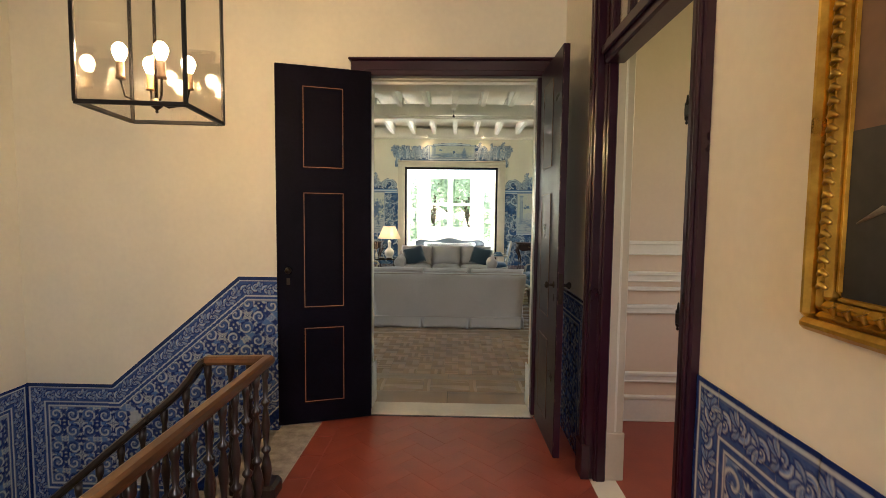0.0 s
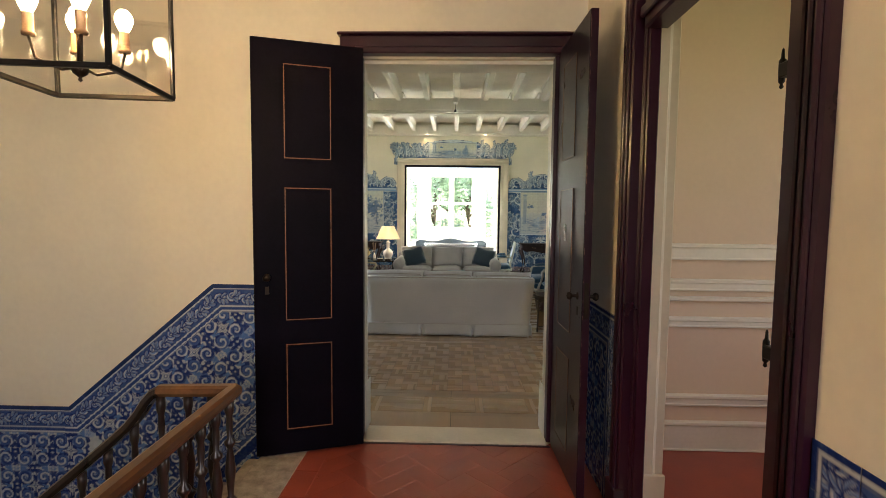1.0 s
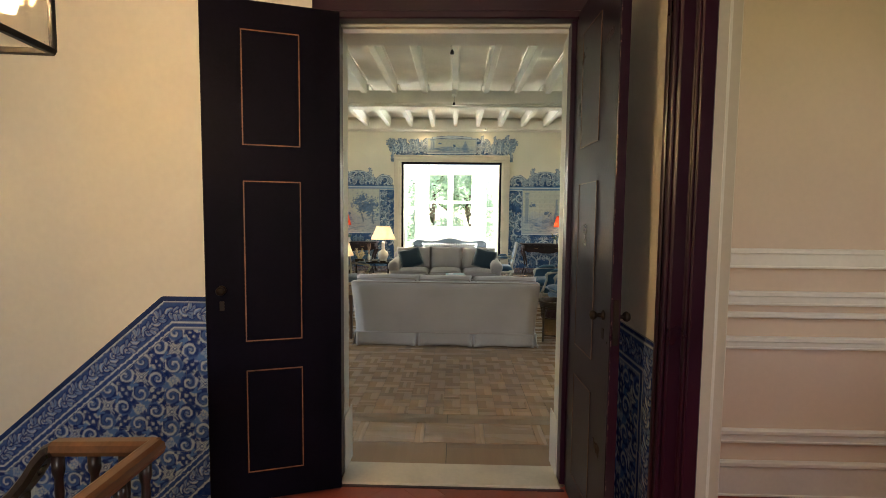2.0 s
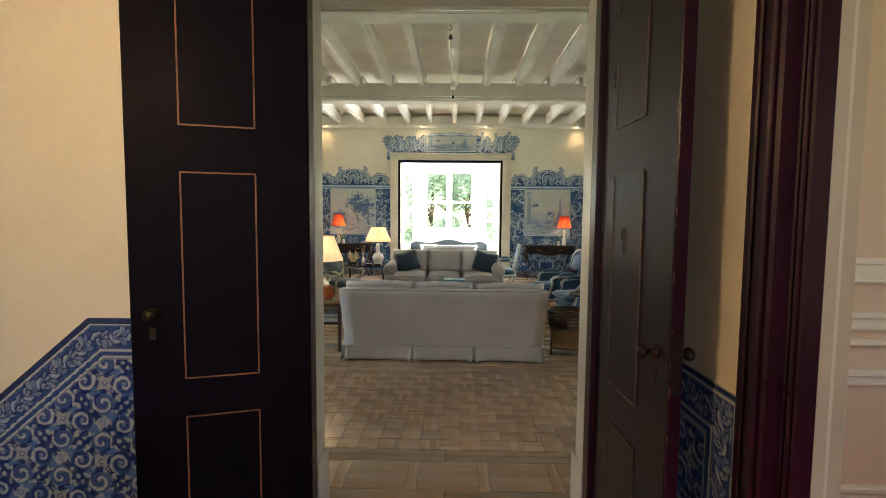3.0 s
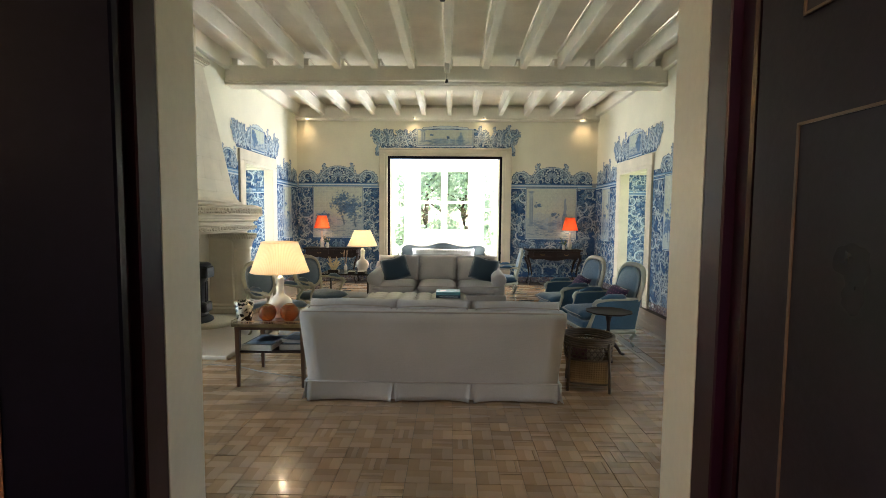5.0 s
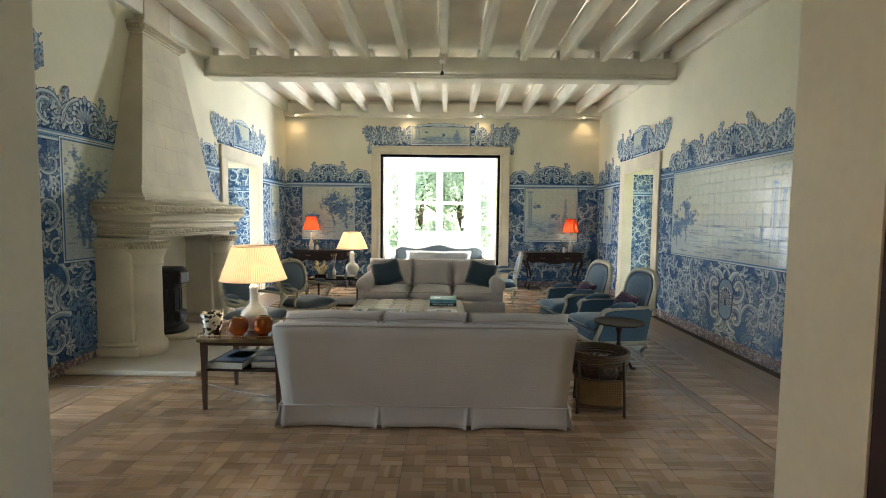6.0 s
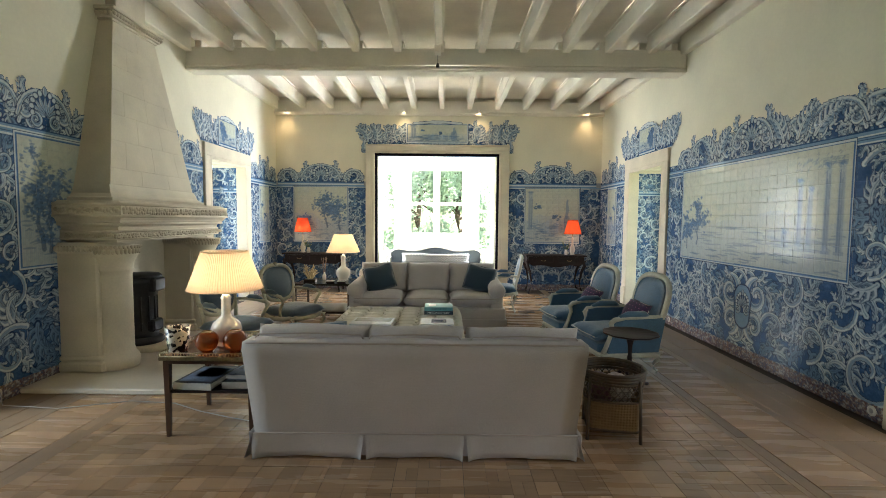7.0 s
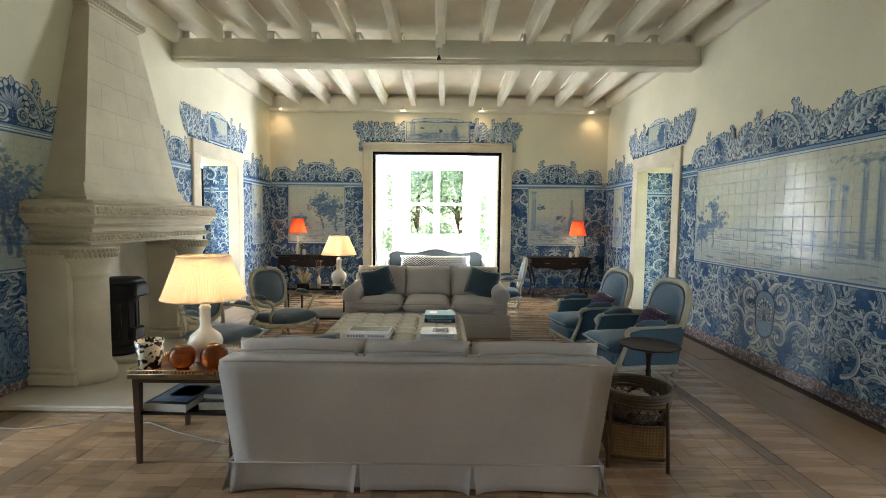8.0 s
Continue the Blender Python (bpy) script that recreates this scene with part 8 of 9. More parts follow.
CORAL = material("cream_coral", (0.66, 0.55, 0.32), 0.8, 0, 0.15, 15, 90, 0.3)
rng = random.Random(12)
s = Shape()
for k in range(16):
    a, e = rng.uniform(0, 6.28), rng.uniform(0.2, 1.1)
    p0 = Vector((rng.uniform(-0.03, 0.03), rng.uniform(-0.02, 0.02), 0.05))
    d = Vector((math.cos(a) * math.cos(e) * 0.7, math.sin(a) * math.cos(e) * 0.5, math.sin(e) + 0.3))
    p1, ln = p0 + d * rng.uniform(0.06, 0.10), rng.uniform(0.06, 0.12)
    s.tube([p0, p1, p1 + d * ln], [0.016, 0.012, 0.006], 6)
    for q in range(3):
        b = Vector((rng.uniform(-1, 1), rng.uniform(-0.6, 0.6), rng.uniform(0.2, 1))).normalized()
        s.tube([p1 + d * ln * 0.3 * q, p1 + d * ln * 0.3 * q + b * rng.uniform(0.04, 0.07)], [0.009, 0.004], 6)
part("branch", s, CORAL, t)
t = thing("reed_sticks", pose(-1.92, 11.42, 0.623), "thin pale reed sticks in a small bottle", "diffuser")
part("bottle", Shape().lathe([(0.03, 0), (0.032, 0.07), (0.014, 0.10), (0.014, 0.12)], 14), PORCELAIN, t)
s = Shape()
for k in range(6):
    s.tube([(0, 0, 0.05), (0.04 * math.cos(k), 0.04 * math.sin(k * 1.7), 0.36)], 0.0025, 5)
part("reeds", s, material("pale_reed", (0.50, 0.33, 0.22), 0.7), t)
for x, y in ((-1.72, 11.0), (-1.55, 10.98)):
    t = thing("trinket_box", pose(x, y, 0.623), "small low lidded box on the side table", "box", "trinket boxes")
    part("body", Shape().box(-0.06, -0.04, 0, 0.06, 0.04, 0.03, 0.005), DARK_BRONZE, t)
    part("lid", Shape().box(-0.062, -0.042, 0.031, 0.062, 0.042, 0.042, 0.004), PORCELAIN, t)


# ---------------------------------------------------------------- chairs
def arc(c, r, a0, a1, n, y=0.0):
    return [(c[0] + r * math.cos(a0 + (a1 - a0) * k / n), y, c[1] + r * math.sin(a0 + (a1 - a0) * k / n)) for k in range(n + 1)]


def oval_back(w, z0, z1, y0, lean, n=36, sq=2.6):
    """Points of a rounded chair back, leaning backwards with height."""
    out, cz, hz = [], (z0 + z1) / 2, (z1 - z0) / 2
    for k in range(n + 1):
        a = -math.pi / 2 + 2 * math.pi * k / n
        x = w / 2 * math.copysign(abs(math.cos(a)) ** (2 / sq), math.cos(a))
        z = cz + hz * math.copysign(abs(math.sin(a)) ** (2 / sq), math.sin(a))
        out.append((x * (1 + 0.10 * (z - cz)), y0 + lean * (z - z0), z))
    return out


def filled_back(pts, thick, bulge):
    """A padded panel inside an outline."""
    c = Vector((0, 0, 0))
    for p in pts[:-1]:
        c += Vector(p)
    c /= len(pts) - 1
    s, rings = Shape(), 5
    vs, fs, n = [], [], len(pts) - 1
    for sgn in (-1, 1):
        k0 = len(vs)
        for r in range(rings):
            f = 1 - r / rings
            for p in pts[:-1]:
                q = c + (Vector(p) - c) * f
                vs.append((q.x, q.y + sgn * (thick + bulge * (1 - f * f)), q.z))
        vs.append((c.x, c.y + sgn * (thick + bulge), c.z))
        for r in range(rings - 1):
            for i in range(n):
                j = (i + 1) % n
                fs.append((k0 + r * n + i, k0 + r * n + j, k0 + (r + 1) * n + j, k0 + (r + 1) * n + i))
        for i in range(n):
            fs.append((k0 + (rings - 1) * n + i, k0 + (rings - 1) * n + (i + 1) % n, len(vs) - 1))
    m = rings * n + 1
    for i in range(n):
        fs.append((i, (i + 1) % n, m + (i + 1) % n, m + i))
    return s.add(vs, fs, True)


def cabriole(x, y, h, dx, dy, r=0.024):
    return [((x + dx * 0.02, y + dy * 0.02, 0.0), r * 0.7), ((x + dx * 0.025, y + dy * 0.025, 0.03), r * 0.75), ((x, y, h * 0.25), r * 0.62), ((x - dx * 0.005, y - dy * 0.005, h * 0.5), r * 0.8), ((x + dx * 0.03, y + dy * 0.03, h * 0.8), r * 1.15), ((x + dx * 0.025, y + dy * 0.025, h), r * 1.25)]


def fauteuil(m, paint, cloth, label, group):
    """An open-armed chair. It looks to local -y."""
    t = thing("armchair", m, label, "chair", group)
    for sx, sy in ((-1, -1), (1, -1), (-1, 1), (1, 1)):
        pr = cabriole(sx * 0.25, -0.24 if sy < 0 else 0.22, 0.34, sx, sy)
        part("leg", Shape().tube([p for p, _ in pr], [r for _, r in pr], 10), paint, t)
    rim = [(0.31 * math.copysign(abs(math.cos(a)) ** 0.6, math.cos(a)), 0.0 + 0.28 * math.copysign(abs(math.sin(a)) ** 0.6, math.sin(a)), 0.335 - 0.012 * math.cos(4 * a)) for a in [k * math.pi / 16 for k in range(33)]]
    part("seat_rail", Shape().tube(rim, 0.028, 10), paint, t)
    part("seat", Shape().cushion(0.60, 0.56, 0.15, pose(0, -0.01, 0.40), 12, 0.3, 0.8), cloth, t)
    bk = oval_back(0.52, 0.50, 0.97, 0.26, 0.22)
    part("back_frame", Shape().tube(bk, 0.026, 10, None, 1.0, (0, 1, 0.01)), paint, t)
    part("backrest", filled_back(oval_back(0.47, 0.525, 0.945, 0.262, 0.22), 0.012, 0.03), cloth, t)
    part("crest_carving", Shape().lathe([(0, -0.03), (0.03, -0.015), (0.034, 0.01), (0, 0.03)], 10, pose(0, 0.35, 0.985)), paint, t)
    for sx in (-1, 1):
        part("back_post", Shape().tube([(sx * 0.22, 0.25, 0.34), (sx * 0.235, 0.255, 0.50), (sx * 0.25, 0.28, 0.62)], [0.024, 0.022, 0.022], 10), paint, t)
        arm = part("arm", Shape().tube([(sx * 0.255, 0.29, 0.64), (sx * 0.30, 0.16, 0.645), (sx * 0.325, 0.0, 0.635), (sx * 0.33, -0.12, 0.62), (sx * 0.325, -0.16, 0.595), (sx * 0.30, -0.13, 0.53), (sx * 0.30, -0.08, 0.45), (sx * 0.315, -0.10, 0.36)], [0.018, 0.019, 0.02, 0.024, 0.024, 0.02, 0.02, 0.024], 10), paint, t)
        part("arm_pad", Shape().tube([(sx * 0.305, 0.16, 0.655), (sx * 0.318, 0.12, 0.668), (sx * 0.328, 0.02, 0.668), (sx * 0.33, -0.06, 0.65)], [0.012, 0.030, 0.030, 0.012], 12), cloth, arm)
    return t


fauteuil(pose(-1.98, 10.05, 0, 0, 0, 60), CREAM_PAINT, SLATE, "carved cream painted open armchair with grey-blue upholstery", "cream armchairs")
fauteuil(pose(-2.32, 9.10, 0, 0, 0, 68), CREAM_PAINT, SLATE, "carved cream painted open armchair beside the lamp table", "cream armchairs")
fauteuil(pose(1.00, 12.2, 0, 0, 0, -94), GREY_PAINT, BLUE_VELVET, "pale grey painted open armchair behind the sofa end", "grey armchairs")


def bergere(m, label):
    """A closed-arm blue armchair with a loose seat cushion. It looks to local -y."""
    t = thing("armchair", m, label, "chair", "blue armchairs")
    for sx, sy in ((-1, -1), (1, -1), (-1, 1), (1, 1)):
        pr = cabriole(sx * 0.28, -0.30 if sy < 0 else 0.28, 0.20, sx, sy)
        part("leg", Shape().tube([p for p, _ in pr], [r for _, r in pr], 10), GREY_PAINT, t)
    part("seat_rail", Shape().box(-0.33, -0.34, 0.17, 0.33, 0.33, 0.235, 0.02), GREY_PAINT, t)
    part("seat_deck", soft_box(Shape(), -0.30, -0.36, 0.235, 0.30, 0.30, 0.33, 0.03), BLUE_VELVET, t)
    q = part("seat_cushion", Shape().cushion(0.60, 0.72, 0.15, pose(0, -0.06, 0.40), 12, 0.4, 0.5), BLUE_VELVET, t)
    part("cushion_piping", Shape().tube([(-0.29, -0.40, 0.405), (0, -0.42, 0.405), (0.29, -0.40, 0.405)], 0.006, 6), GREY_PAINT, q)
    bk = oval_back(0.62, 0.40, 1.01, 0.30, 0.24, 40, 3.0)
    part("back_frame", Shape().tube(bk, 0.030, 10, None, 1.0, (0, 1, 0.01)), GREY_PAINT, t)
    part("backrest", filled_back(oval_back(0.56, 0.42, 0.98, 0.295, 0.24, 40, 3.0), 0.02, 0.04), BLUE_VELVET, t)
    for sx in (-1, 1):
        side = Shape().prism([(-0.26, 0.235), (0.30, 0.235), (0.37, 0.60), (0.20, 0.60), (-0.10, 0.60), (-0.20, 0.585), (-0.24, 0.45)], sx * 0.305 - 0.022, sx * 0.305 + 0.022, Matrix(((0, 0, 1, 0), (1, 0, 0, 0), (0, 1, 0, 0), (0, 0, 0, 1))))
        part("side_panel", side, BLUE_VELVET, t)
        arm = part("arm_frame", Shape().tube([(sx * 0.30, 0.365, 0.60), (sx * 0.318, 0.20, 0.608), (sx * 0.325, -0.08, 0.605), (sx * 0.325, -0.20, 0.585), (sx * 0.32, -0.235, 0.55), (sx * 0.315, -0.215, 0.48), (sx * 0.315, -0.255, 0.36), (sx * 0.31, -0.31, 0.23)], [0.022, 0.02, 0.022, 0.027, 0.027, 0.022, 0.022, 0.026], 10), GREY_PAINT, t)
        part("arm_pad", Shape().tube([(sx * 0.315, 0.18, 0.622), (sx * 0.318, 0.13, 0.642), (sx * 0.32, -0.05, 0.642), (sx * 0.322, -0.15, 0.615)], [0.015, 0.042, 0.042, 0.018], 12, None, 0.75), BLUE_VELVET, arm)
    return t


def spotted_cushion(m):
    t = thing("throw_cushion", m, "purple cushion with small pink motifs on the blue chair", "cushion", "purple cushions")
    part("cover", Shape().cushion(0.32, 0.30, 0.12, None, 10, 0.2, 1.2), PURPLE, t)
    part("piping", Shape().tube([(-0.155, -0.145, 0), (0.155, -0.145, 0), (0.155, 0.145, 0), (-0.155, 0.145, 0), (-0.155, -0.145, 0)], 0.005, 6), material("white_piping", (0.6, 0.55, 0.55), 0.9), t)
    for i in range(6):
        for j in range(6):
            x, y = -0.115 + 0.046 * i + (0.02 if j % 2 else 0), -0.115 + 0.046 * j
            e = (1 - abs(x / 0.16) ** 6) * (1 - abs(y / 0.15) ** 6)
            if e > 0.3:
                part("motif", Shape().lathe([(0.0065, 0), (0.005, 0.003), (0, 0.0035)], 6, pose(x, y, 0.0585 * (e ** 0.3) * (1 - 0.3 * ((x / 0.16) ** 2 + (y / 0.15) ** 2)))), PINK_DOT, t)
    return t


bergere(pose(1.93, 9.02, 0, 0, 0, -82), "blue velvet armchair in a pale carved frame beside the wine table")
bergere(pose(1.75, 10.02, 0, 0, 0, -80), "blue velvet armchair in a pale grey carved frame")
spotted_cushion(pose(2.08, 8.93, 0.60, 62, 8, -70))
spotted_cushion(pose(1.90, 9.93, 0.60, 62, 8, -70))

# ---------------------------------------------------------------- wine table and basket
t = thing("wine_table", pose(1.80, 8.30, 0), "small dark tripod table with a scalloped top", "table")
part("tabletop", Shape().lathe([(0.0, 0.525), (0.235, 0.527), (0.252, 0.535), (0.256, 0.545), (0.246, 0.547), (0.236, 0.541), (0.0, 0.541)], 64, None, True, 1.0, 10, 0.025), MAHOGANY, t)
part("pillar", Shape().lathe([(0.030, 0.12), (0.042, 0.16), (0.046, 0.20), (0.030, 0.25), (0.020, 0.28), (0.026, 0.30), (0.018, 0.33), (0.022, 0.42), (0.034, 0.47), (0.05, 0.527)], 20), MAHOGANY, t)
for k in range(3):
    a = k * 2 * math.pi / 3 + 0.4
    part("leg", Shape().tube([(r * math.cos(a), r * math.sin(a), z) for r, z in ((0.02, 0.17), (0.08, 0.16), (0.14, 0.10), (0.19, 0.03), (0.225, 0.018), (0.245, 0.018))], [0.024, 0.022, 0.018, 0.015, 0.018, 0.012], 10), MAHOGANY, t)

WICKER = material("brown_wicker", (0.080, 0.048, 0.022), 0.65, 0, 0.25, 20, 90, 0.3)
CANE = weave("woven_cane_matting", (0.23, 0.135, 0.050), 0.7, 300, 0.5, 0.25, 0.0)
t = thing("basket", pose(1.30, 7.36, 0), "tall wicker basket with open lattice and cane sides", "basket")


def ring_at(z, k):
    """Outline of the basket: square below, round above."""
    f = min(1, max(0, (z - 0.05) / 0.42))
    out = []
    for i in range(k + 1):
        a = 2 * math.pi * i / k
        sq = 1 / max(abs(math.cos(a + 0.2)), abs(math.sin(a + 0.2)))
        r = (0.182 * min(sq, 1.30)) * (1 - f) + 0.232 * f
        out.append((r * math.cos(a), r * math.sin(a), z))
    return out


s, k = Shape(), 48
vs = [p for z in (0.08, 0.14, 0.20, 0.26, 0.30) for p in ring_at(z, k)[:-1]]
fs = [(j * k + i, j * k + (i + 1) % k, (j + 1) * k + (i + 1) % k, (j + 1) * k + i) for j in range(4) for i in range(k)] + [tuple(range(k))]
part("cane_side", s.add(vs, fs, True), CANE, t)
for z, r in ((0.08, 0.010), (0.30, 0.009), (0.43, 0.010), (0.455, 0.012), (0.475, 0.012), (0.497, 0.014)):
    part("hoop", Shape().tube(ring_at(z, 48), r, 8), WICKER, t)
lat = Shape()
for i in range(26):
    for d in (-1, 1):
        pa, pb = ring_at(0.30, 52)[(2 * i) % 52], ring_at(0.43, 52)[(2 * i + d * 4) % 52]
        pm = ring_at(0.365, 52)[(2 * i + d * 2) % 52]
        lat.tube([pa, pm, pb], 0.0042, 5)
for z in (0.343, 0.387):
    lat.tube(ring_at(z, 48), 0.0035, 5)
part("lattice", lat, WICKER, t, "open star lattice of thin wicker")
fr = Shape()
for i in range(60):
    p, q = ring_at(0.415, 60)[i], ring_at(0.44, 60)[i]
    fr.tube([(p[0] * 1.02, p[1] * 1.02, p[2]), (q[0] * 1.02, q[1] * 1.02, q[2])], 0.004, 5)
part("rim_wrapping", fr, material("pale_cane_wrap", (0.22, 0.14, 0.065), 0.7), t)
for a in (math.pi / 4, 3 * math.pi / 4, 5 * math.pi / 4, 7 * math.pi / 4):
    a -= 0.2
    part("leg", Shape().tube([(0.262 * math.cos(a), 0.262 * math.sin(a), 0.0), (0.255 * math.cos(a), 0.255 * math.sin(a), 0.20), (0.243 * math.cos(a), 0.243 * math.sin(a), 0.46)], [0.013, 0.012, 0.011], 8), WICKER, t)
for x, y, col, nm in ((-0.07, 0.05, (0.10, 0.03, 0.05), "maroon_ball_wool"), (0.06, 0.03, (0.34, 0.28, 0.22), "beige_ball_wool")):
    t2 = thing("rolled_throw", pose(1.30 + x, 7.36 + y, 0.16), "soft rolled throw lying in the basket", "blanket", "rolled throws")
    part("roll", Shape().cushion(0.18, 0.24, 0.22, pose(0, 0, 0.17), 8, 0.3, 1.0), weave(nm, col, 0.95, 200, 0.6, 0.2, 0.3), t2)

t = thing("tablet_case", pose(0.78, 8.98, 0.0, 0, 0, 12), "dark flat case leaning low beside the chair", "case")
part("shell", Shape().box(-0.13, -0.02, 0.0, 0.13, 0.02, 0.20, 0.008, pose(0, 0, 0, 35, 0, 0)), material("black_leather", (0.015, 0.014, 0.014), 0.5), t)


# ---------------------------------------------------------------- consoles with red lamps against the end wall
def console(m, label):
    t = thing("console_table", m, label, "table", "carved consoles")
    part("tabletop", soft_box(Shape(), -0.66, -0.26, 0.815, 0.66, 0.24, 0.845, 0.010), MAHOGANY, t)
    part("frieze", Shape().prism([(-0.60, 0.80), (-0.60, 0.66), (-0.50, 0.60), (-0.30, 0.62), (-0.10, 0.58), (0.10, 0.58), (0.30, 0.62), (0.50, 0.60), (0.60, 0.66), (0.60, 0.80)], -0.02, 0.02, Matrix(((1, 0, 0, 0), (0, 0, 1, -0.21), (0, 1, 0, 0.012), (0, 0, 0, 1)))), MAHOGANY, t)
    for sx in (-1, 1):
        part("side_frieze", Shape().box(sx * 0.60 - 0.02, -0.19, 0.64, sx * 0.60 + 0.02, 0.22, 0.814, 0.006), MAHOGANY, t)
        d = part("drawer", Shape().box(sx * 0.28 - 0.22, -0.245, 0.69, sx * 0.28 + 0.22, -0.228, 0.79, 0.006), MAHOGANY, t)
        part("handle", Shape().tube([(sx * 0.28 - 0.05, -0.25, 0.745), (sx * 0.28 - 0.03, -0.27, 0.725), (sx * 0.28 + 0.03, -0.27, 0.725), (sx * 0.28 + 0.05, -0.25, 0.745)], 0.006, 6), BRASS, d)
        for sy in (-1, 1):
            y = -0.20 if sy < 0 else 0.20
            p = [(sx * 0.57, y, 0.0), (sx * 0.585, y - 0.02 * (sy < 0), 0.03), (sx * 0.545, y, 0.12), (sx * 0.525, y, 0.28), (sx * 0.56, y, 0.48), (sx * 0.62, y - 0.02 * (sy < 0), 0.62), (sx * 0.61, y, 0.72)]
            part("leg", Shape().tube(p, [0.028, 0.026, 0.016, 0.017, 0.026, 0.038, 0.04], 10), MAHOGANY, t)
    return t


console(pose(2.42, 14.34, 0), "dark carved console table with cabriole legs and two drawers")
console(pose(-2.86, 14.34, 0), "dark carved console table under a red lamp")
RED_BODY = [(0.05, 0), (0.055, 0.01), (0.04, 0.03), (0.055, 0.07), (0.06, 0.12), (0.045, 0.18), (0.025, 0.22), (0.02, 0.30), (0.024, 0.36), (0.012, 0.40)]
for x in (2.83, -3.14):
    table_lamp(pose(x, 14.36, 0.846), 0.185, 0.11, 0.46, 0.76, RED_BODY, LAMP_W * 0.13, RED_SHADE, "small white lamp with a lit red pleated shade", (1, 0.6, 0.3))
LEAFY = material("flower_leaf_green", (0.06, 0.11, 0.03), 0.6, 0, 0.25, 20, 60, 0.1)
PETAL = material("pale_yellow_petal", (0.62, 0.58, 0.38), 0.7, 0, 0.15, 20, 60, 0.05)
for x in (2.66, -2.98):
    t = thing("flower_vase", pose(x, 14.24, 0.846), "small glass vase of pale yellow flowers", "vase", "flower vases")
    part("vase", Shape().lathe([(0.0, 0), (0.035, 0.0), (0.04, 0.05), (0.03, 0.10), (0.036, 0.12)], 16), PORCELAIN, t)
    rng = random.Random(int(x * 10))
    s, pz = Shape(), Shape()
    for k in range(18):
        a, e = rng.uniform(0, 6.28), rng.uniform(0.04, 0.13)
        tip = Vector((e * math.cos(a), e * math.sin(a) * 0.8, rng.uniform(0.16, 0.30)))
        s.tube([(0, 0, 0.08), tip], 0.003, 5)
        for q in range(5):
            b = q * 1.256
            pz.add([tip, tip + Vector((0.022 * math.cos(b), 0.022 * math.sin(b), 0.012)), tip + Vector((0.022 * math.cos(b + 0.9), 0.022 * math.sin(b + 0.9), 0.010))], [(0, 1, 2)])
    part("stems", s, LEAFY, t)
    part("blooms", pz, PETAL, t)

# ---------------------------------------------------------------- settee in the bay
DUSK = weave("dusky_blue_grey_velvet", (0.035, 0.050, 0.065), 0.8, 500, 0.15, 0.2, 0.3)
t = thing("settee", pose(-0.22, 15.75, 0), "grey-blue settee with a waved carved back in the bay", "sofa")
top = [(-1.13, 0.45)] + [(-1.13 + 2.26 * k / 40, 0.86 + 0.05 * math.cos((k / 40 - 0.5) * 4 * math.pi) - 0.14 * (abs(k / 20 - 1) ** 8)) for k in range(41)] + [(1.13, 0.45)]
part("backrest", Shape().prism(top, -0.05, 0.05, Matrix(((1, 0, 0, 0), (0, 0, 1, 0.03), (0, 1, 0, 0), (0, 0, 0, 1)))), DUSK, t)
part("back_frame", Shape().tube([(x, 0.0, z) for x, z in top], 0.026, 8, None, 1.0, (0, 1, 0.01)), GREY_PAINT, t)
part("seat", soft_box(Shape(), -1.1, -0.60, 0.28, 1.1, 0.0, 0.46, 0.05), DUSK, t)
part("seat_rail", Shape().box(-1.13, -0.62, 0.22, 1.13, 0.05, 0.28, 0.015), GREY_PAINT, t)
for sx in (-1, 1):
    part("arm", Shape().tube([(sx * 1.13, 0.0, 0.66), (sx * 1.15, -0.25, 0.64), (sx * 1.15, -0.45, 0.62), (sx * 1.13, -0.50, 0.50), (sx * 1.13, -0.52, 0.25)], [0.025, 0.025, 0.03, 0.025, 0.025], 8), GREY_PAINT, t)
    for y in (-0.55, 0.0):
        pr = cabriole(sx * 1.08, y, 0.22, sx, -1 if y < 0 else 1)
        part("leg", Shape().tube([p for p, _ in pr], [r for _, r in pr], 8), GREY_PAINT, t)
t = thing("bolster_cushion", pose(-0.22, 15.58, 0.615, 80, 0, 0), "long white cushion with black zigzag stripes", "cushion")
part("cover", Shape().cushion(1.66, 0.27, 0.14, None, 16, 0.2, 0.5), material("off_white_cotton", (0.72, 0.70, 0.64), 0.9), t)
BLACK_INK = material("black_stripe_dye", (0.02, 0.022, 0.03), 0.9)
for r in range(6):
    y = -0.115 + 0.045 * r
    n = 44
    vs = []
    for k in range(n + 1):
        x = -0.80 + 1.60 * k / n
        yy = y + (0.017 if k % 2 else -0.017)
        e1, e2 = (1 - abs(x / 0.83) ** 6), (1 - min(1, abs(yy / 0.135)) ** 6)
        z = 0.071 * (max(0.02, e1 * e2) ** 0.30) * (1 - 0.125 * ((x / 0.83) ** 2 + (yy / 0.135) ** 2)) + 0.010
        vs += [(x, yy - 0.012, z), (x, yy + 0.012, z)]
    part("zigzag_stripe", Shape().add(vs, [(2 * k, 2 * k + 2, 2 * k + 3, 2 * k + 1) for k in range(n)]), BLACK_INK, t)

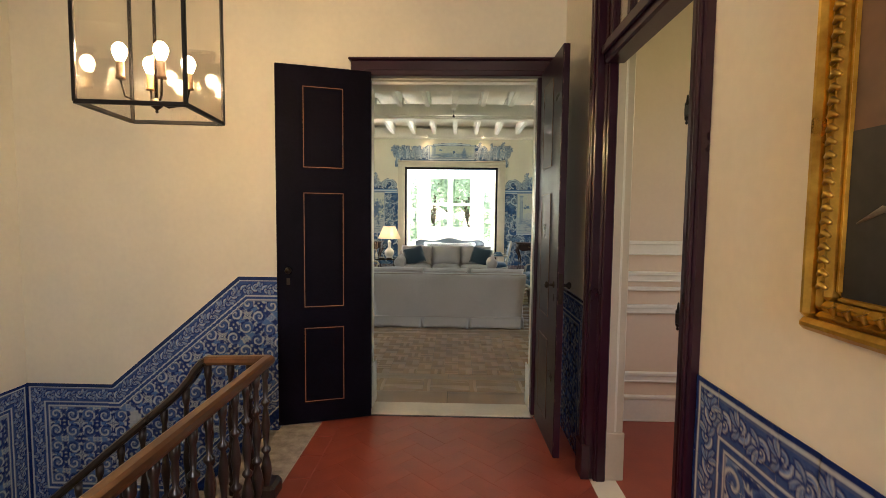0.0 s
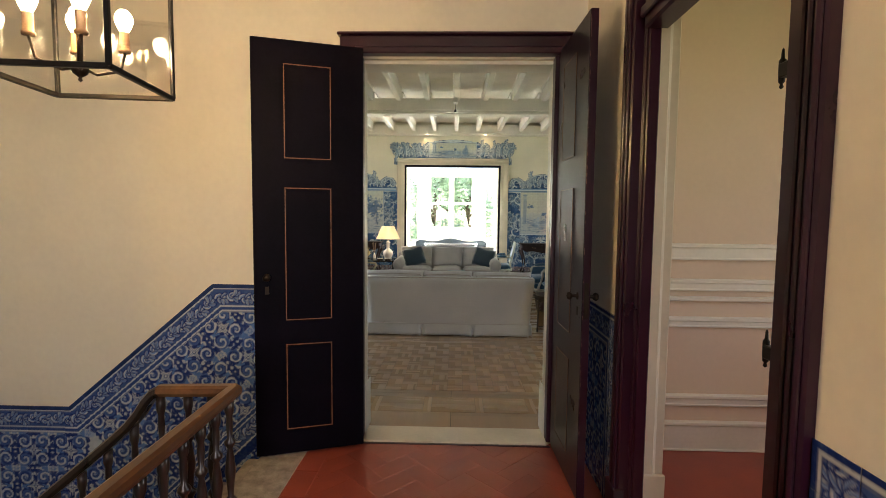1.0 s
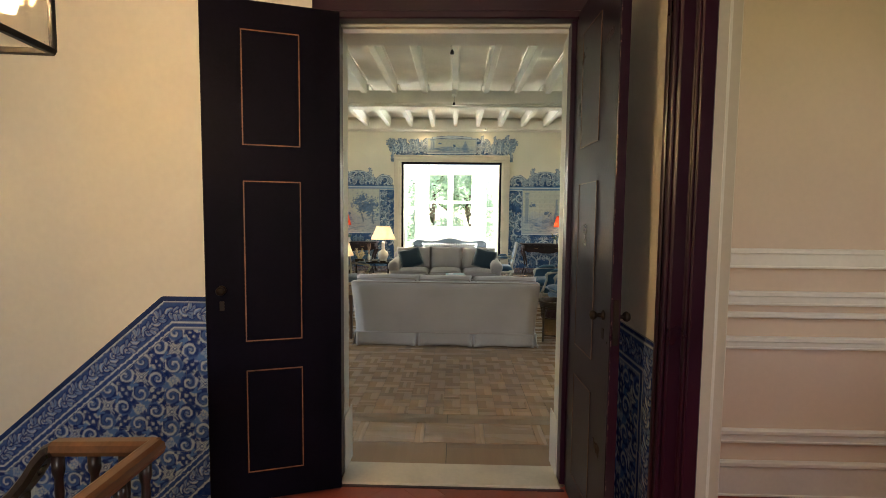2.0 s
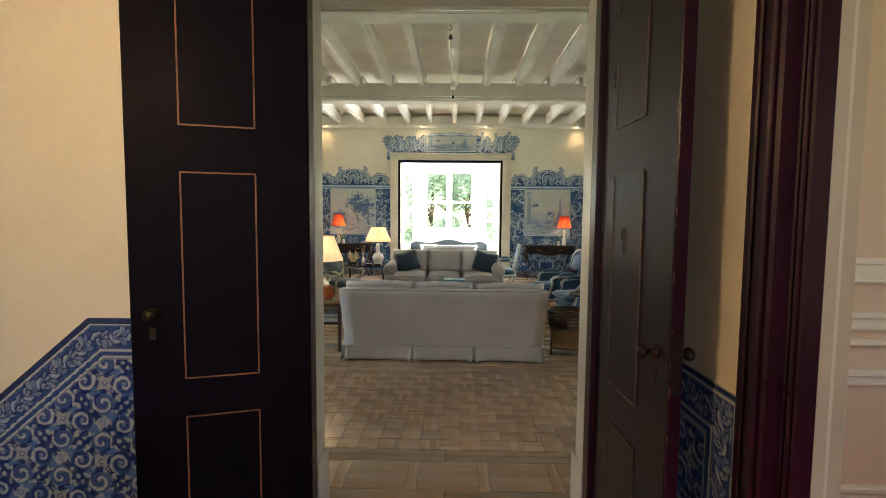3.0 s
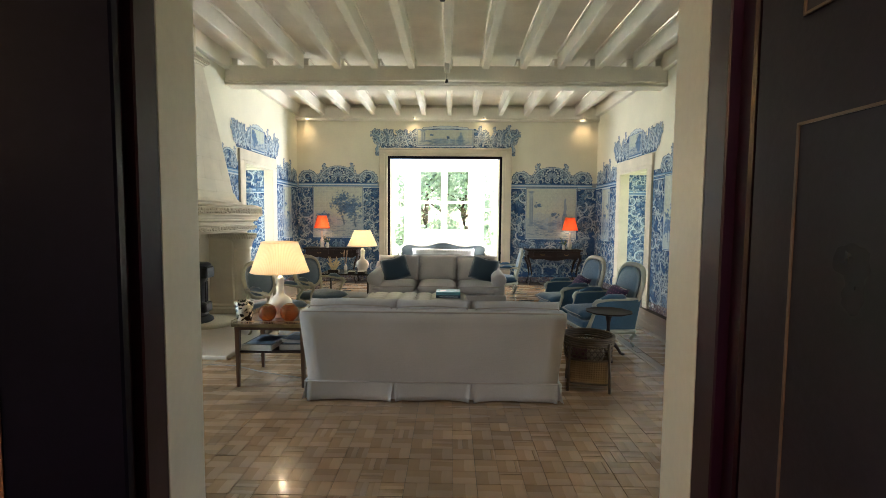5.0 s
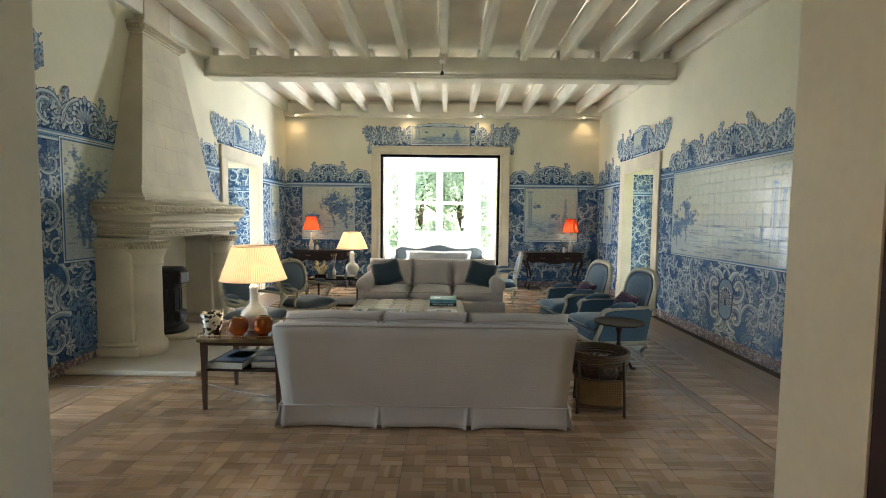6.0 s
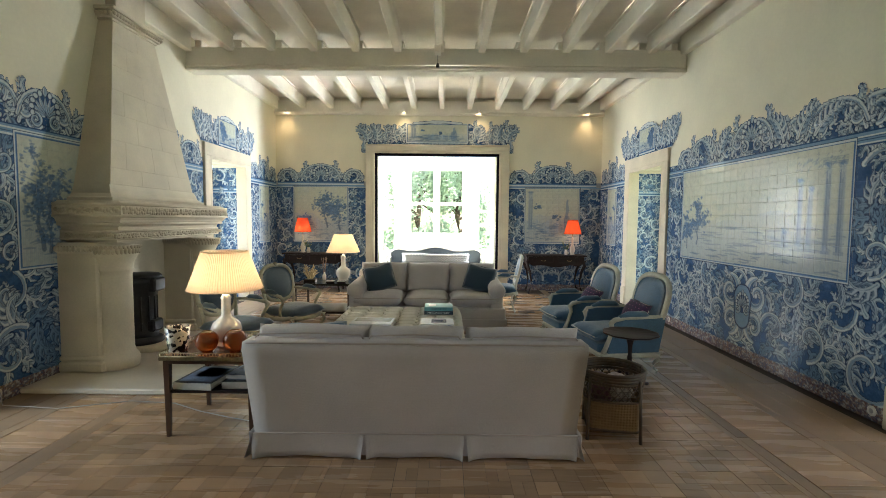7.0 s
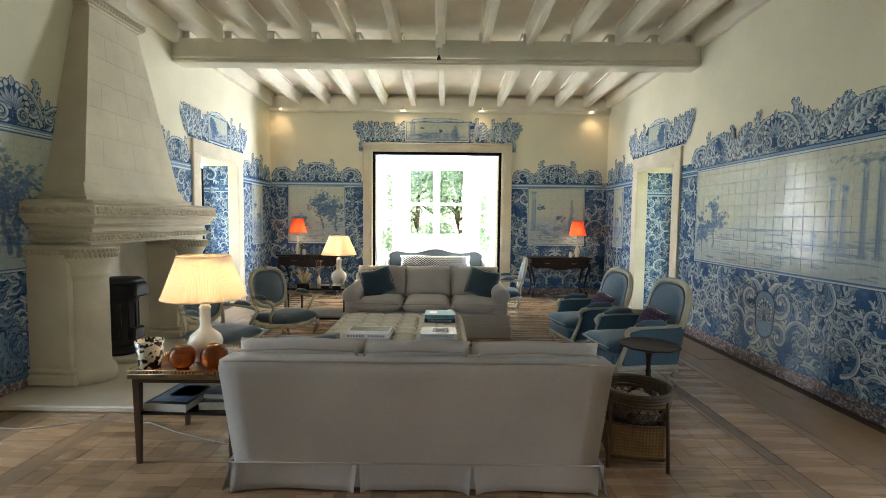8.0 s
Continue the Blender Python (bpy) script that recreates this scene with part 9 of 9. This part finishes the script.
# ---------------------------------------------------------------- small fixings
SOCKET = material("white_plastic", (0.75, 0.73, 0.68), 0.4)
for x, y, out in ((R - 0.0125, 7.60, -1), (R - 0.0125, 11.15, -1), (R - 0.0125, 11.28, -1), (L + 0.0125, 7.77, 1)):
    t = thing("wall_socket", pose(x, y, 0.085, 0, 90 * out, 0), "round white wall socket at the foot of the tiles", "socket", "wall sockets")
    part("plate", Shape().lathe([(0.042, 0), (0.042, 0.006), (0.034, 0.010), (0.030, 0.008), (0.0, 0.008)], 24), SOCKET, t)
    part("insert", Shape().lathe([(0.020, 0.008), (0.020, 0.011), (0.0, 0.011)], 16), material("grey_socket_insert", (0.4, 0.4, 0.4), 0.4), t)
for x in (-3.55, -0.93, 0.75, 3.15):
    t = thing("spotlight", pose(x, FAR - 0.13, 3.955), "tiny white ceiling spotlight washing the end wall", "spotlight", "spotlights")
    part("can", Shape().lathe([(0.028, 0.0), (0.030, 0.05), (0.022, 0.06)], 16, pose(0, 0, 0, 20, 0, 0)), WHITE, t)
    part("lens", Shape().lathe([(0.0, -0.002), (0.024, -0.001)], 16, pose(0, 0, 0, 20, 0, 0)), glow("spot_lens", (1, 0.78, 0.5), 12), t, "lit lens")
    d = lamp("spot_beam", "SPOT", look((x, FAR - 0.20, 3.92), (x, FAR + 0.0, 2.5)), SPOT_W, (1.0, 0.68, 0.36), 0.02)
    d.data.spot_size, d.data.spot_blend = radians(115), 1.0
t = thing("ceiling_cable_light", pose(-0.11, 10.70, 4.04), "white cable box with a small black pendant socket", "ceiling light")
part("box", Shape().box(-0.045, -0.10, -0.10, 0.045, 0.10, 0.0, 0.008), WHITE, t)
part("cable", Shape().tube([(0, 0.05, -0.10), (0, 0.08, -0.20)], 0.004, 6), IRON, t)
part("pendant_socket", Shape().lathe([(0.028, 0), (0.024, 0.03), (0.010, 0.06), (0.0, 0.065)], 14, pose(0, 0.08, -0.26)), IRON, t)
t = thing("ceiling_cable_light", pose(-0.13, 7.9, 4.04), "small black pendant socket on a hook under the joist", "ceiling light")
part("hook", Shape().tube([(0, 0, 0), (0, 0, -0.05), (0.02, 0.03, -0.08), (-0.02, 0.05, -0.10)], 0.006, 6), IRON, t)
part("pendant_socket", Shape().lathe([(0.028, 0), (0.024, 0.03), (0.010, 0.06), (0.0, 0.065)], 14, pose(0, 0.06, -0.20)), IRON, t)

# ---------------------------------------------------------------- garden outside the bay
LEAF = material("sunlit_garden_leaf", (0.32, 0.42, 0.30), 0.4, 0, 0.2, 1.5, 9, 0.1, (0.19, 0.28, 0.18), 0, 0, 0.5)
BARK = material("grey_bark", (0.14, 0.11, 0.08), 0.9, 0, 0.3, 8, 50, 0.4)
GRASS = material("lawn", (0.10, 0.15, 0.04), 0.9, 0, 0.3, 2, 40, 0.3)
tagged(part("ground", Shape().box(-60, -40, -1.2, 60, 120, -1.0), GRASS), "sunlit lawn around the house", "lawn", "", "structure")


def tree(x, y, h, spread, seed):
    rng = random.Random(seed)
    t = thing("tree", pose(x, y, -1.0), "sunlit leafy garden tree with gaps in its crown", "tree", "garden trees")
    tr = Shape().tube([(0, 0, 0), (0.1, 0.05, h * 0.25), (-0.05, 0.1, h * 0.5), (0.1, 0, h * 0.8)], [0.22, 0.17, 0.12, 0.04], 10)
    tips = []
    for k in range(14):
        z = h * rng.uniform(0.25, 0.85)
        a = rng.uniform(0, 6.28)
        ln = spread * rng.uniform(0.5, 1.0)
        e = Vector((ln * math.cos(a), ln * math.sin(a), z + h * rng.uniform(0.02, 0.15)))
        tr.tube([(0, 0, z), e * 0.5 + Vector((0, 0, z * 0.5)), e], [0.07, 0.045, 0.015], 6)
        tips += [e, e * 0.7 + Vector((0, 0, z * 0.3))]
    part("trunk", tr, BARK, t)
    s = Shape()
    for e in tips:
        for _ in range(150):
            p = e + Vector((rng.gauss(0, spread * 0.20), rng.gauss(0, spread * 0.20), rng.gauss(0, h * 0.06)))
            r = rng.uniform(0.05, 0.13)
            d1 = Vector((rng.gauss(0, 1), rng.gauss(0, 1), rng.gauss(0, 1))).normalized()
            d2 = d1.orthogonal().normalized()
            s.add([p - d1 * r, p + d2 * r * 0.45, p + d1 * r, p - d2 * r * 0.45], [(0, 1, 2, 3)])
    tagged(part("crown", s, LEAF, t), kind="stuff")


for x, y, h, sp, sd in ((-1.05, 22.8, 5.0, 1.15, 1), (0.55, 23.5, 5.4, 1.2, 2), (-0.3, 26.0, 7.0, 1.6, 3), (-7.0, 24, 6.5, 2.4, 4), (6.8, 25, 6.8, 2.5, 5)):
    tree(x, y, h, sp, sd)
